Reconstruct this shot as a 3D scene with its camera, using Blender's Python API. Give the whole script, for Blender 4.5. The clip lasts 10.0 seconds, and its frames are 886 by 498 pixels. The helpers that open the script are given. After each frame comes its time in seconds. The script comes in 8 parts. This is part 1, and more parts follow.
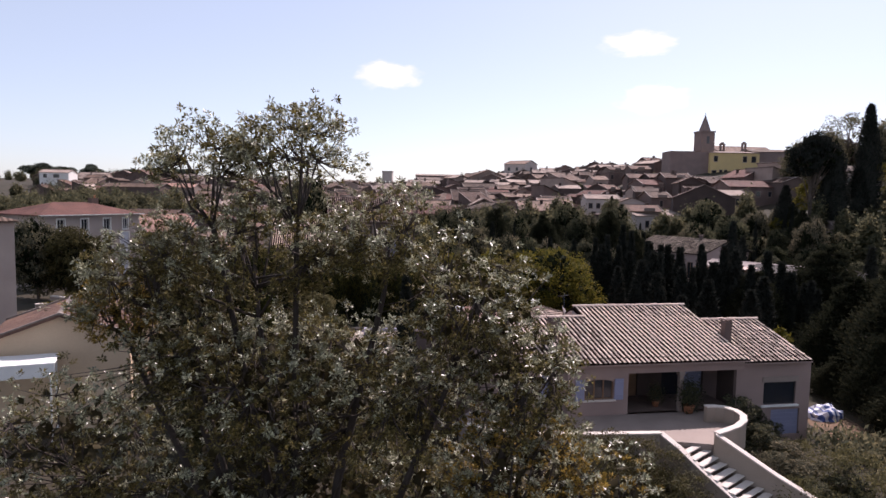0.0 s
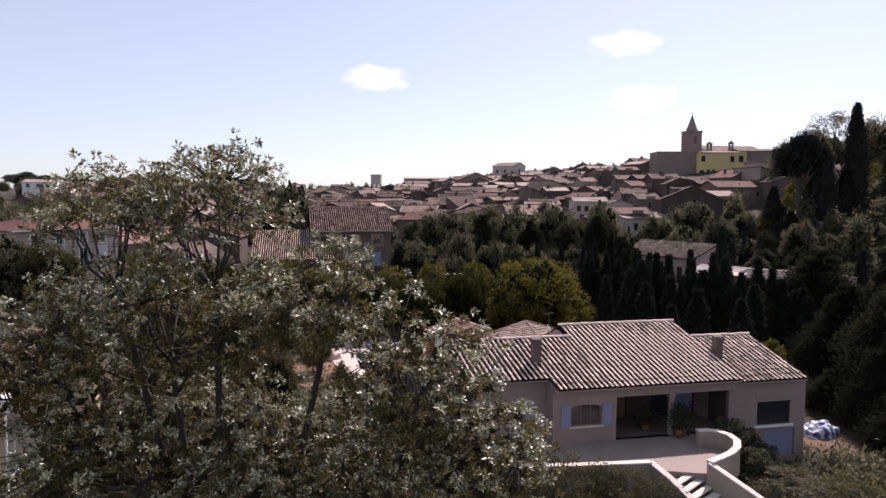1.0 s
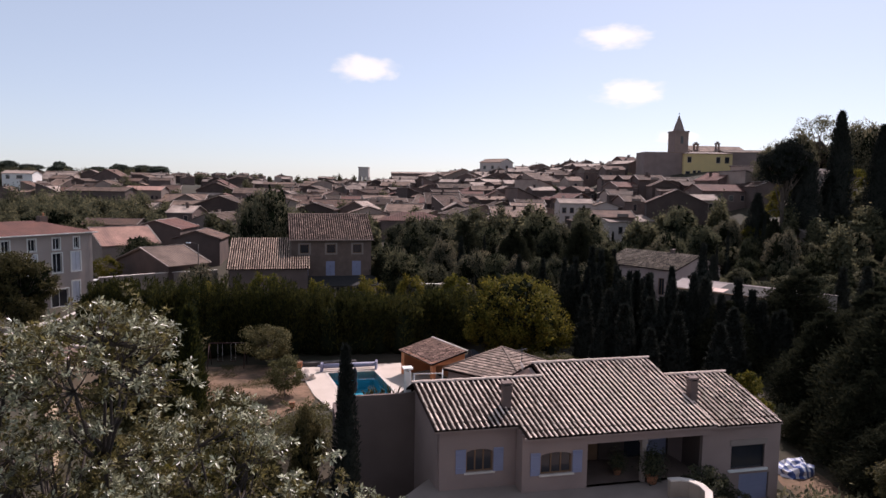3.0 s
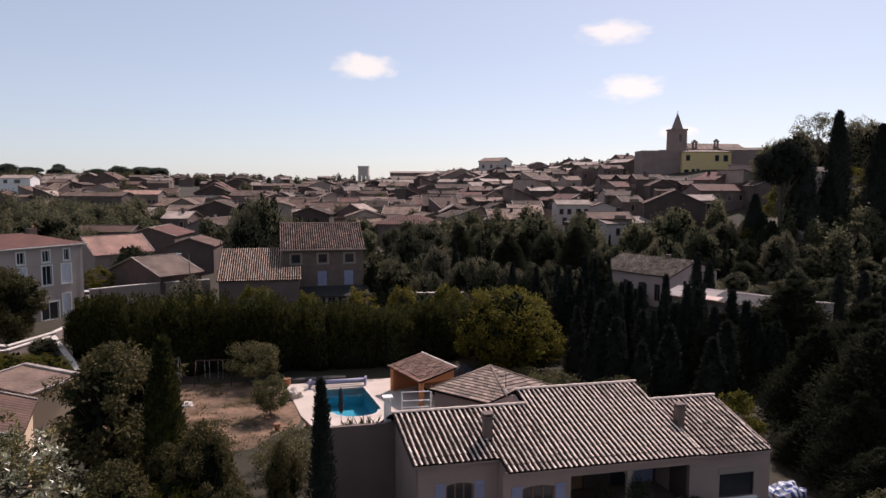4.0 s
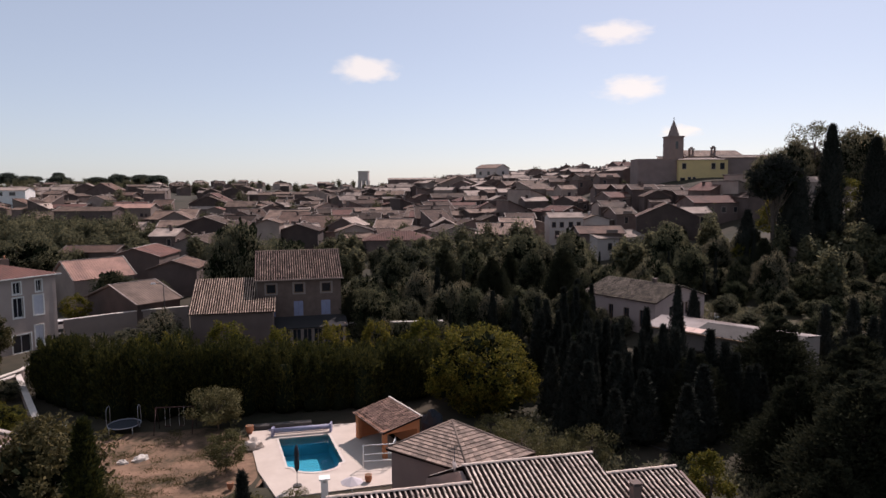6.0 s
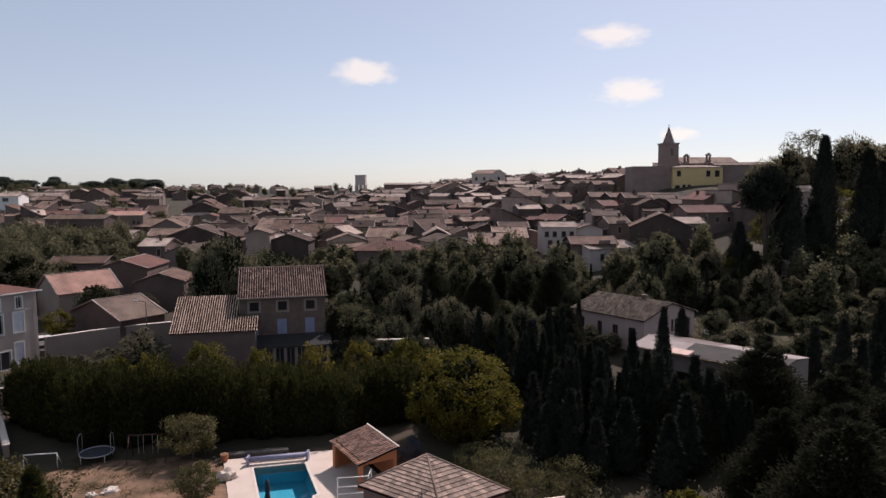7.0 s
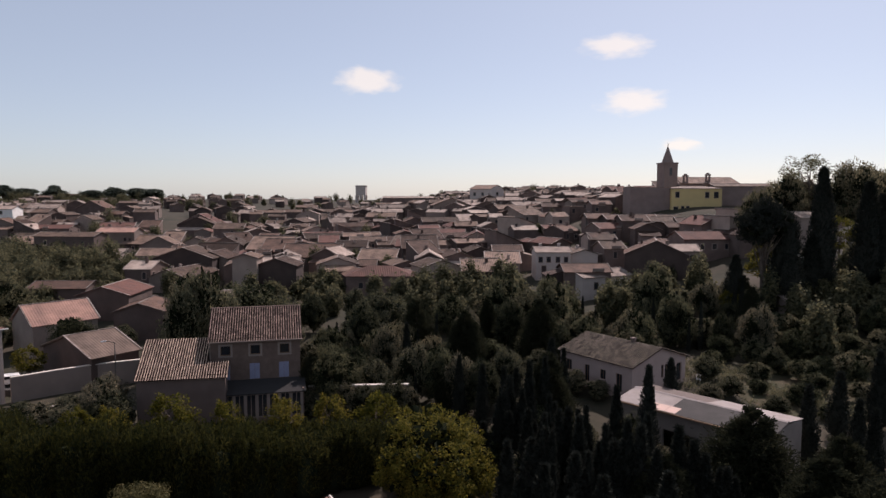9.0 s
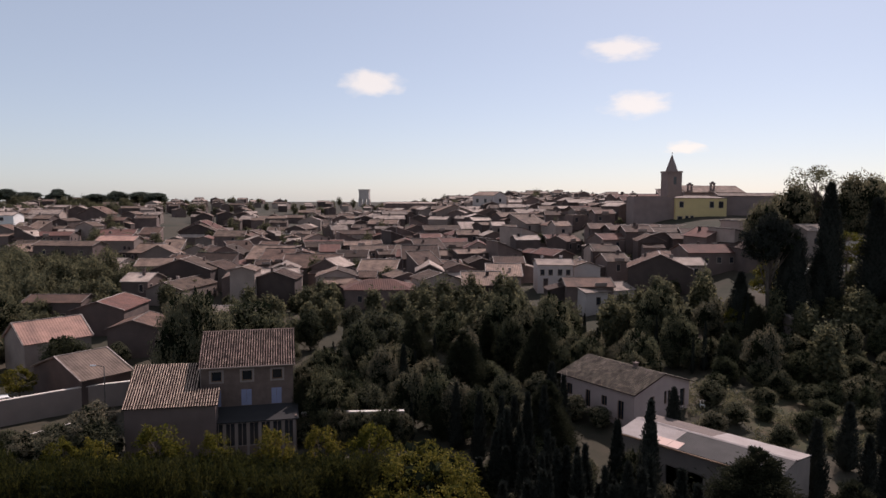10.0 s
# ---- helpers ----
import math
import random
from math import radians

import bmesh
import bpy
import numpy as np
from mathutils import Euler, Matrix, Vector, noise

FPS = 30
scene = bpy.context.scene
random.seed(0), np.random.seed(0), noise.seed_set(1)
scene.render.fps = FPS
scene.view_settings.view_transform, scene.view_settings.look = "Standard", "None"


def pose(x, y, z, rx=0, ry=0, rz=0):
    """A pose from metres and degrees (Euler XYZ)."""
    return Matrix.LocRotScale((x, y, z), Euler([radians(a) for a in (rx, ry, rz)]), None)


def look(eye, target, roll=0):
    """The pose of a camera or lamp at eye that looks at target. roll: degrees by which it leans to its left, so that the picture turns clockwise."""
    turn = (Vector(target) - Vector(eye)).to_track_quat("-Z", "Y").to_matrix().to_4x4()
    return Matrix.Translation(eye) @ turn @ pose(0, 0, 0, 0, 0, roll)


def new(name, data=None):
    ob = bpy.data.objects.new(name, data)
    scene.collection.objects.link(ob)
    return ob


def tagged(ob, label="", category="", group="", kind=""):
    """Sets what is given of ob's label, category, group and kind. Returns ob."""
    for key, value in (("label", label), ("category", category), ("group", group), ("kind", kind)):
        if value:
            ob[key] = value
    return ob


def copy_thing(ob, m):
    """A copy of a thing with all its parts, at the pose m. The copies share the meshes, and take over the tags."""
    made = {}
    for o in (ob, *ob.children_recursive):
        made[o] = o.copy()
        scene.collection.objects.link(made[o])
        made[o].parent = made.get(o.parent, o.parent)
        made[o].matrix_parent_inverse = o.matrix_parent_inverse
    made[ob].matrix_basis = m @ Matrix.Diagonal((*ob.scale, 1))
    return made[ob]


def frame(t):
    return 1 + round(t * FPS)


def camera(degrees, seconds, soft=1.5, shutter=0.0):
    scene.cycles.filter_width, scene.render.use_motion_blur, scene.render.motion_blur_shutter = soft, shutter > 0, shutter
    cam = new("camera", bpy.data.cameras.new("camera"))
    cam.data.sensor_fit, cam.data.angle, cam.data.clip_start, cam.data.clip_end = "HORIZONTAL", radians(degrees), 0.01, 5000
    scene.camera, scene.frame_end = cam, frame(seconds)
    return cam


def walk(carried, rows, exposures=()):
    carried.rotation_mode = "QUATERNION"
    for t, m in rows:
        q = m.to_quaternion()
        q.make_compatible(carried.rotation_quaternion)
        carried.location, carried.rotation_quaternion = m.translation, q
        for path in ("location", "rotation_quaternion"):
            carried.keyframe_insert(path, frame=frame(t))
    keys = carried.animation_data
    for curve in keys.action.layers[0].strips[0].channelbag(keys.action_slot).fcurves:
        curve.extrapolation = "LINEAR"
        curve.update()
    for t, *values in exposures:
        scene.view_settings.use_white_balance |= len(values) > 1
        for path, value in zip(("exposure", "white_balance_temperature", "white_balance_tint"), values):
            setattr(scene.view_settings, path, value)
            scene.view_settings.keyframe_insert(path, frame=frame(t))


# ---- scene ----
cam = camera(67.3, 10.0)
PATH = [
    (0.0, (0.247, -1.519, 10.636), (0.1225, 0.4703, 10.4733), 1.08),
    (0.5, (0.618, -0.414, 10.98), (0.5089, 1.5775, 10.8278), 0.37),
    (1.0, (0.79, 0.174, 11.398), (0.6934, 2.1653, 11.2414), 0.16),
    (1.5, (0.9, 0.51, 11.876), (0.814, 2.5019, 11.7135), 0.13),
    (2.0, (1.041, 0.764, 12.409), (0.9647, 2.7549, 12.2376), 0.77),
    (2.5, (1.272, 1.051, 12.988), (1.1995, 3.0418, 12.8095), 1.09),
    (3.0, (1.621, 1.418, 13.606), (1.5603, 3.409, 13.4239), 0.81),
    (4.5, (3.336, 2.938, 15.661), (3.2626, 4.9273, 15.4683), -0.06),
    (5.0, (4.068, 3.517, 16.405), (3.9903, 5.5064, 16.2151), -0.2),
    (5.5, (4.833, 4.109, 17.168), (4.7549, 6.0987, 16.9793), -0.32),
    (7.0, (7.119, 5.983, 19.601), (7.0472, 7.9738, 19.4217), -0.35),
    (7.5, (7.817, 6.706, 20.464), (7.7469, 8.6969, 20.2877), -0.2),
    (8.0, (8.462, 7.52, 21.367), (8.3927, 9.5114, 21.1972), -0.1),
    (8.5, (9.044, 8.449, 22.312), (8.97, 10.441, 22.1483), -0.0),
    (9.0, (9.552, 9.487, 23.316), (9.4728, 11.4795, 23.1599), 0.11),
    (9.5, (9.962, 10.59, 24.393), (9.8769, 12.5823, 24.2402), 0.16),
    (10.0, (10.249, 11.663, 25.572), (10.158, 13.6558, 25.4219), 0.22),
]
EXPOSURES = [(0.0, 0.58, 6550, 26), (1.0, 0.55, 6550, 26), (2.5, 0.4, 6500, 24), (4.5, 0.19, 6650, 22), (5.5, 0.17, 6650, 22), (7.5, 0.12, 6650, 21), (10.0, 0.11, 6650, 21)]
walk(cam, [(t, look(eye, target, roll)) for t, eye, target, roll in PATH], EXPOSURES)

# ---------- world, sun, exposure ----------
SUN_AZ, SUN_EL = 27.0, 46.0
world = bpy.data.worlds.new("sky")
scene.world = world
world.use_nodes = True
wn, wl = world.node_tree.nodes, world.node_tree.links
sky = wn.new("ShaderNodeTexSky")
sky.sky_type = "NISHITA"
sky.sun_disc = False
sky.sun_elevation = radians(SUN_EL)
sky.sun_rotation = radians(SUN_AZ)
sky.altitude = 1500
sky.air_density, sky.dust_density, sky.ozone_density = 1.0, 2.2, 2.0
pale = wn.new("ShaderNodeHueSaturation")
pale.inputs["Saturation"].default_value = 0.85
pale.inputs["Value"].default_value = 1.0
wn["Background"].inputs["Strength"].default_value = 0.09
wl.new(sky.outputs["Color"], pale.inputs["Color"])
haze = wn.new("ShaderNodeMix")
haze.data_type = "RGBA"
haze.inputs["Factor"].default_value = 0.3
haze.inputs["B"].default_value = (7.0, 8.4, 9.0, 1)
wl.new(pale.outputs["Color"], haze.inputs["A"])
wl.new(haze.outputs["Result"], wn["Background"].inputs["Color"])

sun = new("sun", bpy.data.lights.new("sun", "SUN"))
sun.data.energy = 4.8
sun.data.angle = radians(0.6)
sun.data.color = (1.0, 0.925, 0.88)
sa, se = radians(SUN_AZ), radians(SUN_EL)
sun.matrix_world = look((math.sin(sa) * math.cos(se) * 400, math.cos(sa) * math.cos(se) * 400, math.sin(se) * 400), (0, 0, 0))


# ---------- materials ----------
def mat(name, rgb, rough=0.85, rgb2=None, scale=1.2, fine=14.0, bump=0.15, vary=0.0, metal=0.0, spec=0.3, amount=0.6):
    """A surface of two colours mixed by coarse and fine noise, with relief; vary: how far objects differ from one another."""
    m = bpy.data.materials.new(name)
    m.use_nodes = True
    n, l = m.node_tree.nodes, m.node_tree.links
    b = n["Principled BSDF"]
    b.inputs["Roughness"].default_value = rough
    b.inputs["Metallic"].default_value = metal
    b.inputs["Specular IOR Level"].default_value = spec
    rgb2 = rgb2 or tuple(c * 0.62 for c in rgb)
    tc = n.new("ShaderNodeTexCoord")
    n1 = n.new("ShaderNodeTexNoise")
    n1.inputs["Scale"].default_value = scale
    n1.inputs["Detail"].default_value = 6
    n2 = n.new("ShaderNodeTexNoise")
    n2.inputs["Scale"].default_value = fine
    n2.inputs["Detail"].default_value = 4
    l.new(tc.outputs["Object"], n1.inputs["Vector"])
    l.new(tc.outputs["Object"], n2.inputs["Vector"])
    add = n.new("ShaderNodeMath")
    add.operation = "MULTIPLY_ADD"
    add.inputs[1].default_value = 0.45
    l.new(n2.outputs["Fac"], add.inputs[0])
    l.new(n1.outputs["Fac"], add.inputs[2])
    ramp = n.new("ShaderNodeMapRange")
    ramp.inputs["From Min"].default_value, ramp.inputs["From Max"].default_value = 0.5, 0.95
    ramp.inputs["To Max"].default_value = amount
    l.new(add.outputs[0], ramp.inputs["Value"])
    mix = n.new("ShaderNodeMix")
    mix.data_type = "RGBA"
    mix.inputs["A"].default_value, mix.inputs["B"].default_value = (*rgb, 1), (*rgb2, 1)
    l.new(ramp.outputs["Result"], mix.inputs["Factor"])
    out = mix.outputs["Result"]
    if vary:
        oi = n.new("ShaderNodeObjectInfo")
        mr = n.new("ShaderNodeMapRange")
        mr.inputs["To Min"].default_value, mr.inputs["To Max"].default_value = 1 - vary, 1 + vary
        l.new(oi.outputs["Random"], mr.inputs["Value"])
        hs = n.new("ShaderNodeHueSaturation")
        l.new(mr.outputs["Result"], hs.inputs["Value"])
        l.new(out, hs.inputs["Color"])
        out = hs.outputs["Color"]
    l.new(out, b.inputs["Base Color"])
    bp = n.new("ShaderNodeBump")
    bp.inputs["Strength"].default_value = bump
    bp.inputs["Distance"].default_value = 0.03
    l.new(n2.outputs["Fac"], bp.inputs["Height"])
    l.new(bp.outputs["Normal"], b.inputs["Normal"])
    return m


def roof_mat(name, rgb, rgb2, pitch=0.4, vary=0.25, strength=1.0):
    """Canal tiles seen from afar: ribs down the slope, courses across it, weathered patches."""
    m = mat(name, rgb, 0.8, rgb2, 0.5, 5.0, 0.2, vary, amount=0.9, spec=0.1)
    n, l = m.node_tree.nodes, m.node_tree.links
    tc = n["Texture Coordinate"]
    w = n.new("ShaderNodeTexWave")
    w.inputs["Scale"].default_value = 2 * math.pi / pitch / 20
    w.inputs["Distortion"].default_value = 0.4
    w.inputs["Detail Scale"].default_value = 2.0
    l.new(tc.outputs["Object"], w.inputs["Vector"])
    bp = n.new("ShaderNodeBump")
    bp.inputs["Strength"].default_value = strength
    bp.inputs["Distance"].default_value = 0.07
    l.new(w.outputs["Fac"], bp.inputs["Height"])
    l.new(n["Bump"].outputs["Normal"], bp.inputs["Normal"])
    l.new(bp.outputs["Normal"], n["Principled BSDF"].inputs["Normal"])
    return m


def leaf_mat(name, rgb, rgb2, rough=0.5, trans=0.35, spec=0.4, vary=0.15, few=1.0):
    """Leaves: two tones by leaf, the second rarer as few rises, some light shining through."""
    m = bpy.data.materials.new(name)
    m.use_nodes = True
    n, l = m.node_tree.nodes, m.node_tree.links
    b = n["Principled BSDF"]
    b.inputs["Roughness"].default_value = rough
    b.inputs["Specular IOR Level"].default_value = spec
    g = n.new("ShaderNodeNewGeometry")
    oi = n.new("ShaderNodeObjectInfo")
    mix = n.new("ShaderNodeMix")
    mix.data_type = "RGBA"
    mix.inputs["A"].default_value, mix.inputs["B"].default_value = (*rgb, 1), (*rgb2, 1)
    pw = n.new("ShaderNodeMath")
    pw.operation = "POWER"
    pw.inputs[1].default_value = few
    l.new(g.outputs["Random Per Island"], pw.inputs[0])
    l.new(pw.outputs[0], mix.inputs["Factor"])
    mr = n.new("ShaderNodeMapRange")
    mr.inputs["To Min"].default_value, mr.inputs["To Max"].default_value = 1 - vary, 1 + vary
    l.new(oi.outputs["Random"], mr.inputs["Value"])
    hs = n.new("ShaderNodeHueSaturation")
    l.new(mr.outputs["Result"], hs.inputs["Value"])
    hue = n.new("ShaderNodeMapRange")
    hue.inputs["From Min"].default_value, hue.inputs["From Max"].default_value = 1 - vary, 1 + vary
    hue.inputs["To Min"].default_value, hue.inputs["To Max"].default_value = 0.5 + vary * 0.03, 0.5 - vary * 0.1
    l.new(mr.outputs["Result"], hue.inputs["Value"])
    l.new(hue.outputs["Result"], hs.inputs["Hue"])
    l.new(mix.outputs["Result"], hs.inputs["Color"])
    l.new(hs.outputs["Color"], b.inputs["Base Color"])
    t = n.new("ShaderNodeBsdfTranslucent")
    l.new(hs.outputs["Color"], t.inputs["Color"])
    ms = n.new("ShaderNodeMixShader")
    ms.inputs["Fac"].default_value = trans
    l.new(b.outputs["BSDF"], ms.inputs[1])
    l.new(t.outputs["BSDF"], ms.inputs[2])
    l.new(ms.outputs["Shader"], n["Material Output"].inputs["Surface"])
    return m


M_CREAM = mat("cream_render", (0.31, 0.222, 0.195), 0.9, (0.215, 0.155, 0.138), 0.7, 20)
# Render darkened so the porch's shade lies in its colour.
M_PORCH = mat("porch_shade_render", (0.085, 0.058, 0.050), 0.95, (0.055, 0.038, 0.033), 0.6, 14)
M_BEIGE = mat("beige_render", (0.27, 0.212, 0.182), 0.9, (0.185, 0.145, 0.127), 0.5, 18)
M_GREY = mat("grey_render", (0.150, 0.106, 0.092), 0.9, (0.092, 0.066, 0.058), 0.6, 18)
M_WHITE = mat("white_render", (0.72, 0.70, 0.66), 0.85, (0.58, 0.55, 0.52), 0.6, 16)
M_PINKW = mat("pink_render", (0.45, 0.335, 0.30), 0.9, (0.31, 0.228, 0.205), 0.5, 16)
M_OCHRE = mat("ochre_render", (0.62, 0.47, 0.22), 0.9, (0.52, 0.39, 0.20), 0.5, 12)
M_ORANGE = mat("orange_render", (0.50, 0.20, 0.09), 0.9, (0.40, 0.15, 0.07), 0.8, 20)
M_STONE = mat("rubble_stone", (0.158, 0.109, 0.088), 0.95, (0.078, 0.054, 0.046), 1.4, 9, 0.6)
M_VWALL = mat("village_render", (0.135, 0.094, 0.080), 0.9, (0.052, 0.037, 0.035), 0.4, 6, 0.3, 0.55)
M_VWALL2 = mat("pale_village_render", (0.30, 0.232, 0.195), 0.95, (0.160, 0.122, 0.106), 0.4, 6, 0.3, 0.4)
M_TILE = mat("pale_canal_tile", (0.95, 0.76, 0.64), 0.75, (0.30, 0.205, 0.168), 1.6, 9, 0.12, 0.1, amount=0.75)
# Near black in place of the shadow between roof tiles.
M_BED = mat("tile_shade_bed", (0.020, 0.014, 0.013), 1.0, (0.012, 0.009, 0.008), 2, 14, spec=0.0)
M_TILE_B = mat("beige_canal_tile", (0.56, 0.41, 0.32), 0.85, (0.42, 0.29, 0.22), 0.6, 8, 0.2, 0.1)
M_TILE_O = mat("old_canal_tile", (0.46, 0.32, 0.26), 0.9, (0.075, 0.052, 0.046), 1.0, 7, 0.2, 0.1, amount=1.0)
M_TILE_S = mat("brown_flat_tile", (0.30, 0.215, 0.17), 0.9, (0.15, 0.11, 0.09), 1.2, 8, 0.3, 0.25, amount=0.9)
M_ROOF = [roof_mat("weathered_roof", (0.205, 0.137, 0.104), (0.058, 0.041, 0.034), vary=0.65),
          roof_mat("brown_roof", (0.132, 0.078, 0.058), (0.047, 0.031, 0.026), vary=0.6),
          roof_mat("pale_roof", (0.42, 0.325, 0.27), (0.18, 0.138, 0.118), vary=0.45),
          roof_mat("pink_roof", (0.46, 0.265, 0.205), (0.20, 0.125, 0.105), strength=0.5),
          roof_mat("red_roof", (0.165, 0.080, 0.063), (0.090, 0.051, 0.044))]
M_ROOF_G = roof_mat("grey_brown_roof", (0.215, 0.152, 0.122), (0.085, 0.063, 0.053), strength=0.45)
M_MORTAR = mat("pale_roof_mortar", (0.36, 0.30, 0.262), 0.95, (0.08, 0.062, 0.055), 0.35, 3, 0.3, 0.5, amount=1.0)
M_CEMENT = mat("grey_fibre_cement", (0.090, 0.082, 0.078), 0.95, (0.050, 0.046, 0.044), 0.7, 6, spec=0.1)
M_SHEET = mat("pale_roof_sheet", (0.36, 0.31, 0.29), 0.9, (0.24, 0.195, 0.18), 0.7, 6, spec=0.1)
M_GLASS = mat("dark_window", (0.02, 0.022, 0.028), 0.12, (0.03, 0.03, 0.035), 1, 2, 0.0, spec=0.6)
M_BLUE = mat("pale_blue_paint", (0.24, 0.245, 0.345), 0.6, (0.18, 0.185, 0.265), 1.5, 20)
M_FRAME = mat("white_paint", (0.75, 0.74, 0.72), 0.5, (0.62, 0.60, 0.58), 1.5, 20)
M_WOOD = mat("brown_wood", (0.20, 0.11, 0.06), 0.7, (0.12, 0.065, 0.035), 2, 24)
M_COPE = mat("pale_stone_coping", (0.60, 0.53, 0.47), 0.85, (0.44, 0.38, 0.335), 1.5, 18)
M_DECK = mat("pool_deck_stone", (0.54, 0.455, 0.39), 0.85, (0.42, 0.345, 0.29), 0.8, 12)
M_PARA = mat("beige_parapet", (0.33, 0.265, 0.215), 0.9, (0.24, 0.19, 0.15), 0.8, 14)
M_TERR = mat("terrace_tiles", (0.28, 0.222, 0.19), 0.8, (0.19, 0.148, 0.128), 0.8, 10)
M_LINER = mat("pool_liner", (0.045, 0.34, 0.45), 0.5, (0.04, 0.30, 0.41), 1, 4, 0.0)
M_SOIL = mat("dry_soil", (0.235, 0.140, 0.092), 1.0, (0.048, 0.037, 0.020), 0.6, 3.2, 0.6, amount=1.0)
M_DARKM = mat("dark_metal", (0.05, 0.05, 0.055), 0.45, (0.03, 0.03, 0.03), 3, 20, 0.05, metal=0.6)
M_STEEL = mat("pale_metal", (0.62, 0.63, 0.65), 0.35, (0.5, 0.5, 0.52), 3, 20, 0.05, metal=0.5)
# Darkened so the red carries the shade that the swing stands in.
M_RED = mat("shaded_red_paint", (0.045, 0.017, 0.015), 0.6, (0.03, 0.012, 0.011), 3, 20)
M_TERRA = mat("terracotta", (0.40, 0.17, 0.09), 0.85, (0.30, 0.12, 0.07), 4, 25)
M_CLOTH = mat("dark_canvas", (0.035, 0.04, 0.05), 0.9, (0.02, 0.025, 0.03), 3, 20)
M_TARP = mat("blue_tarpaulin", (0.035, 0.065, 0.20), 0.5, (0.05, 0.09, 0.24), 3.0, 9, 0.3)
M_ASPH = mat("asphalt", (0.06, 0.058, 0.056), 0.95, (0.045, 0.043, 0.042), 0.6, 20, 0.3)
M_BARK = mat("bark", (0.13, 0.10, 0.08), 0.95, (0.06, 0.045, 0.035), 3, 16, 0.6)
M_RUBBLE = mat("pale_rubble", (0.55, 0.50, 0.45), 0.95, (0.35, 0.31, 0.27), 2, 10, 0.5)
# Paler than rubble_stone: distance haze is put into the colour.
M_CHURCH = mat("hazy_church_stone", (0.25, 0.185, 0.165), 0.95, (0.16, 0.12, 0.108), 0.5, 6, 0.4)
M_PALEC = mat("pale_cream_render", (0.50, 0.425, 0.385), 0.9, (0.38, 0.32, 0.29), 0.6, 14)

def striped(m, rgb, pitch):
    """Lays even stripes of a second colour over a material."""
    n, l = m.node_tree.nodes, m.node_tree.links
    src = n["Principled BSDF"].inputs["Base Color"].links[0].from_socket
    w = n.new("ShaderNodeTexWave")
    w.inputs["Scale"].default_value = 2 * math.pi / pitch / 20
    w.inputs["Distortion"].default_value = 1.5
    l.new(n["Texture Coordinate"].outputs["Object"], w.inputs["Vector"])
    st = n.new("ShaderNodeMath")
    st.operation = "GREATER_THAN"
    st.inputs[1].default_value = 0.5
    l.new(w.outputs["Fac"], st.inputs[0])
    mx = n.new("ShaderNodeMix")
    mx.data_type = "RGBA"
    mx.inputs["B"].default_value = (*rgb, 1)
    l.new(st.outputs[0], mx.inputs["Factor"])
    l.new(src, mx.inputs["A"])
    l.new(mx.outputs["Result"], n["Principled BSDF"].inputs["Base Color"])


striped(M_TARP, (0.48, 0.49, 0.54), 0.42)

# Rare pale tone paints glints; L_DULL is the same leaf darkened for shade.
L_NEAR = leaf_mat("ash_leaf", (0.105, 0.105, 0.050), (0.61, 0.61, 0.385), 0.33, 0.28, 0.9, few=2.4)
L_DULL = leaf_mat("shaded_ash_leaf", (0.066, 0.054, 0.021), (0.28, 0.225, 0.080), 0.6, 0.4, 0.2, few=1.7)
M_TWIG = mat("ash_bark", (0.060, 0.047, 0.040), 0.95, (0.032, 0.025, 0.021), 3, 16, 0.6)
L_GOLD = leaf_mat("turning_ash_leaf", (0.12, 0.083, 0.019), (0.42, 0.285, 0.06), 0.6, 0.4, 0.15, few=1.4)
# Dark leaf that puts the crown's inner shade into its colour.
L_SHADE = leaf_mat("inner_shade_ash_leaf", (0.030, 0.026, 0.014), (0.055, 0.044, 0.020), 0.8, 0.15, 0.1)
L_OLIVE = leaf_mat("olive_leaf", (0.063, 0.061, 0.025), (0.142, 0.128, 0.053), 0.7, 0.3, 0.1)
L_CYP = leaf_mat("cypress_leaf", (0.016, 0.019, 0.017), (0.039, 0.041, 0.033), 0.9, 0.15, 0.02)
L_CONE = leaf_mat("conifer_leaf", (0.017, 0.020, 0.014), (0.045, 0.046, 0.025), 0.9, 0.25, 0.02)
# Lightened and greyed so the needles carry the distance haze.
L_PINE = leaf_mat("hazy_pine_needles", (0.060, 0.075, 0.062), (0.115, 0.130, 0.098), 0.9, 0.4, 0.03)
L_GREEN = leaf_mat("broad_leaf", (0.053, 0.062, 0.042), (0.200, 0.192, 0.098), 0.8, 0.42, 0.06, 0.55, 1.4)
L_DARK = leaf_mat("hedge_leaf", (0.041, 0.048, 0.036), (0.160, 0.152, 0.080), 0.8, 0.38, 0.06, 0.55, 1.4)
L_FAR = leaf_mat("hillside_leaf", (0.066, 0.072, 0.046), (0.215, 0.190, 0.104), 0.8, 0.5, 0.05, 0.3, 1.3)
# Near-black leaf colour that stands in for shade deep in a crown.
L_CORE = leaf_mat("inner_shade_leaf", (0.010, 0.014, 0.008), (0.020, 0.024, 0.012), 0.9, 0.1, 0.03)
L_YELLOW = leaf_mat("yellowing_leaf", (0.050, 0.055, 0.011), (0.195, 0.160, 0.026), 0.7, 0.45, 0.06, few=1.5)
L_FROND = leaf_mat("hedge_frond", (0.015, 0.020, 0.010), (0.070, 0.068, 0.016), 0.8, 0.4, 0.05, few=1.5)


# ---------- helpers for building ----------
def part(name, bm, material, parent=None, label=""):
    me = bpy.data.meshes.new(name)
    bm.to_mesh(me)
    bm.free()
    if material:
        me.materials.append(material)
    ob = new(name, me)
    ob.parent = parent
    if label:
        ob["label"] = label
    return ob


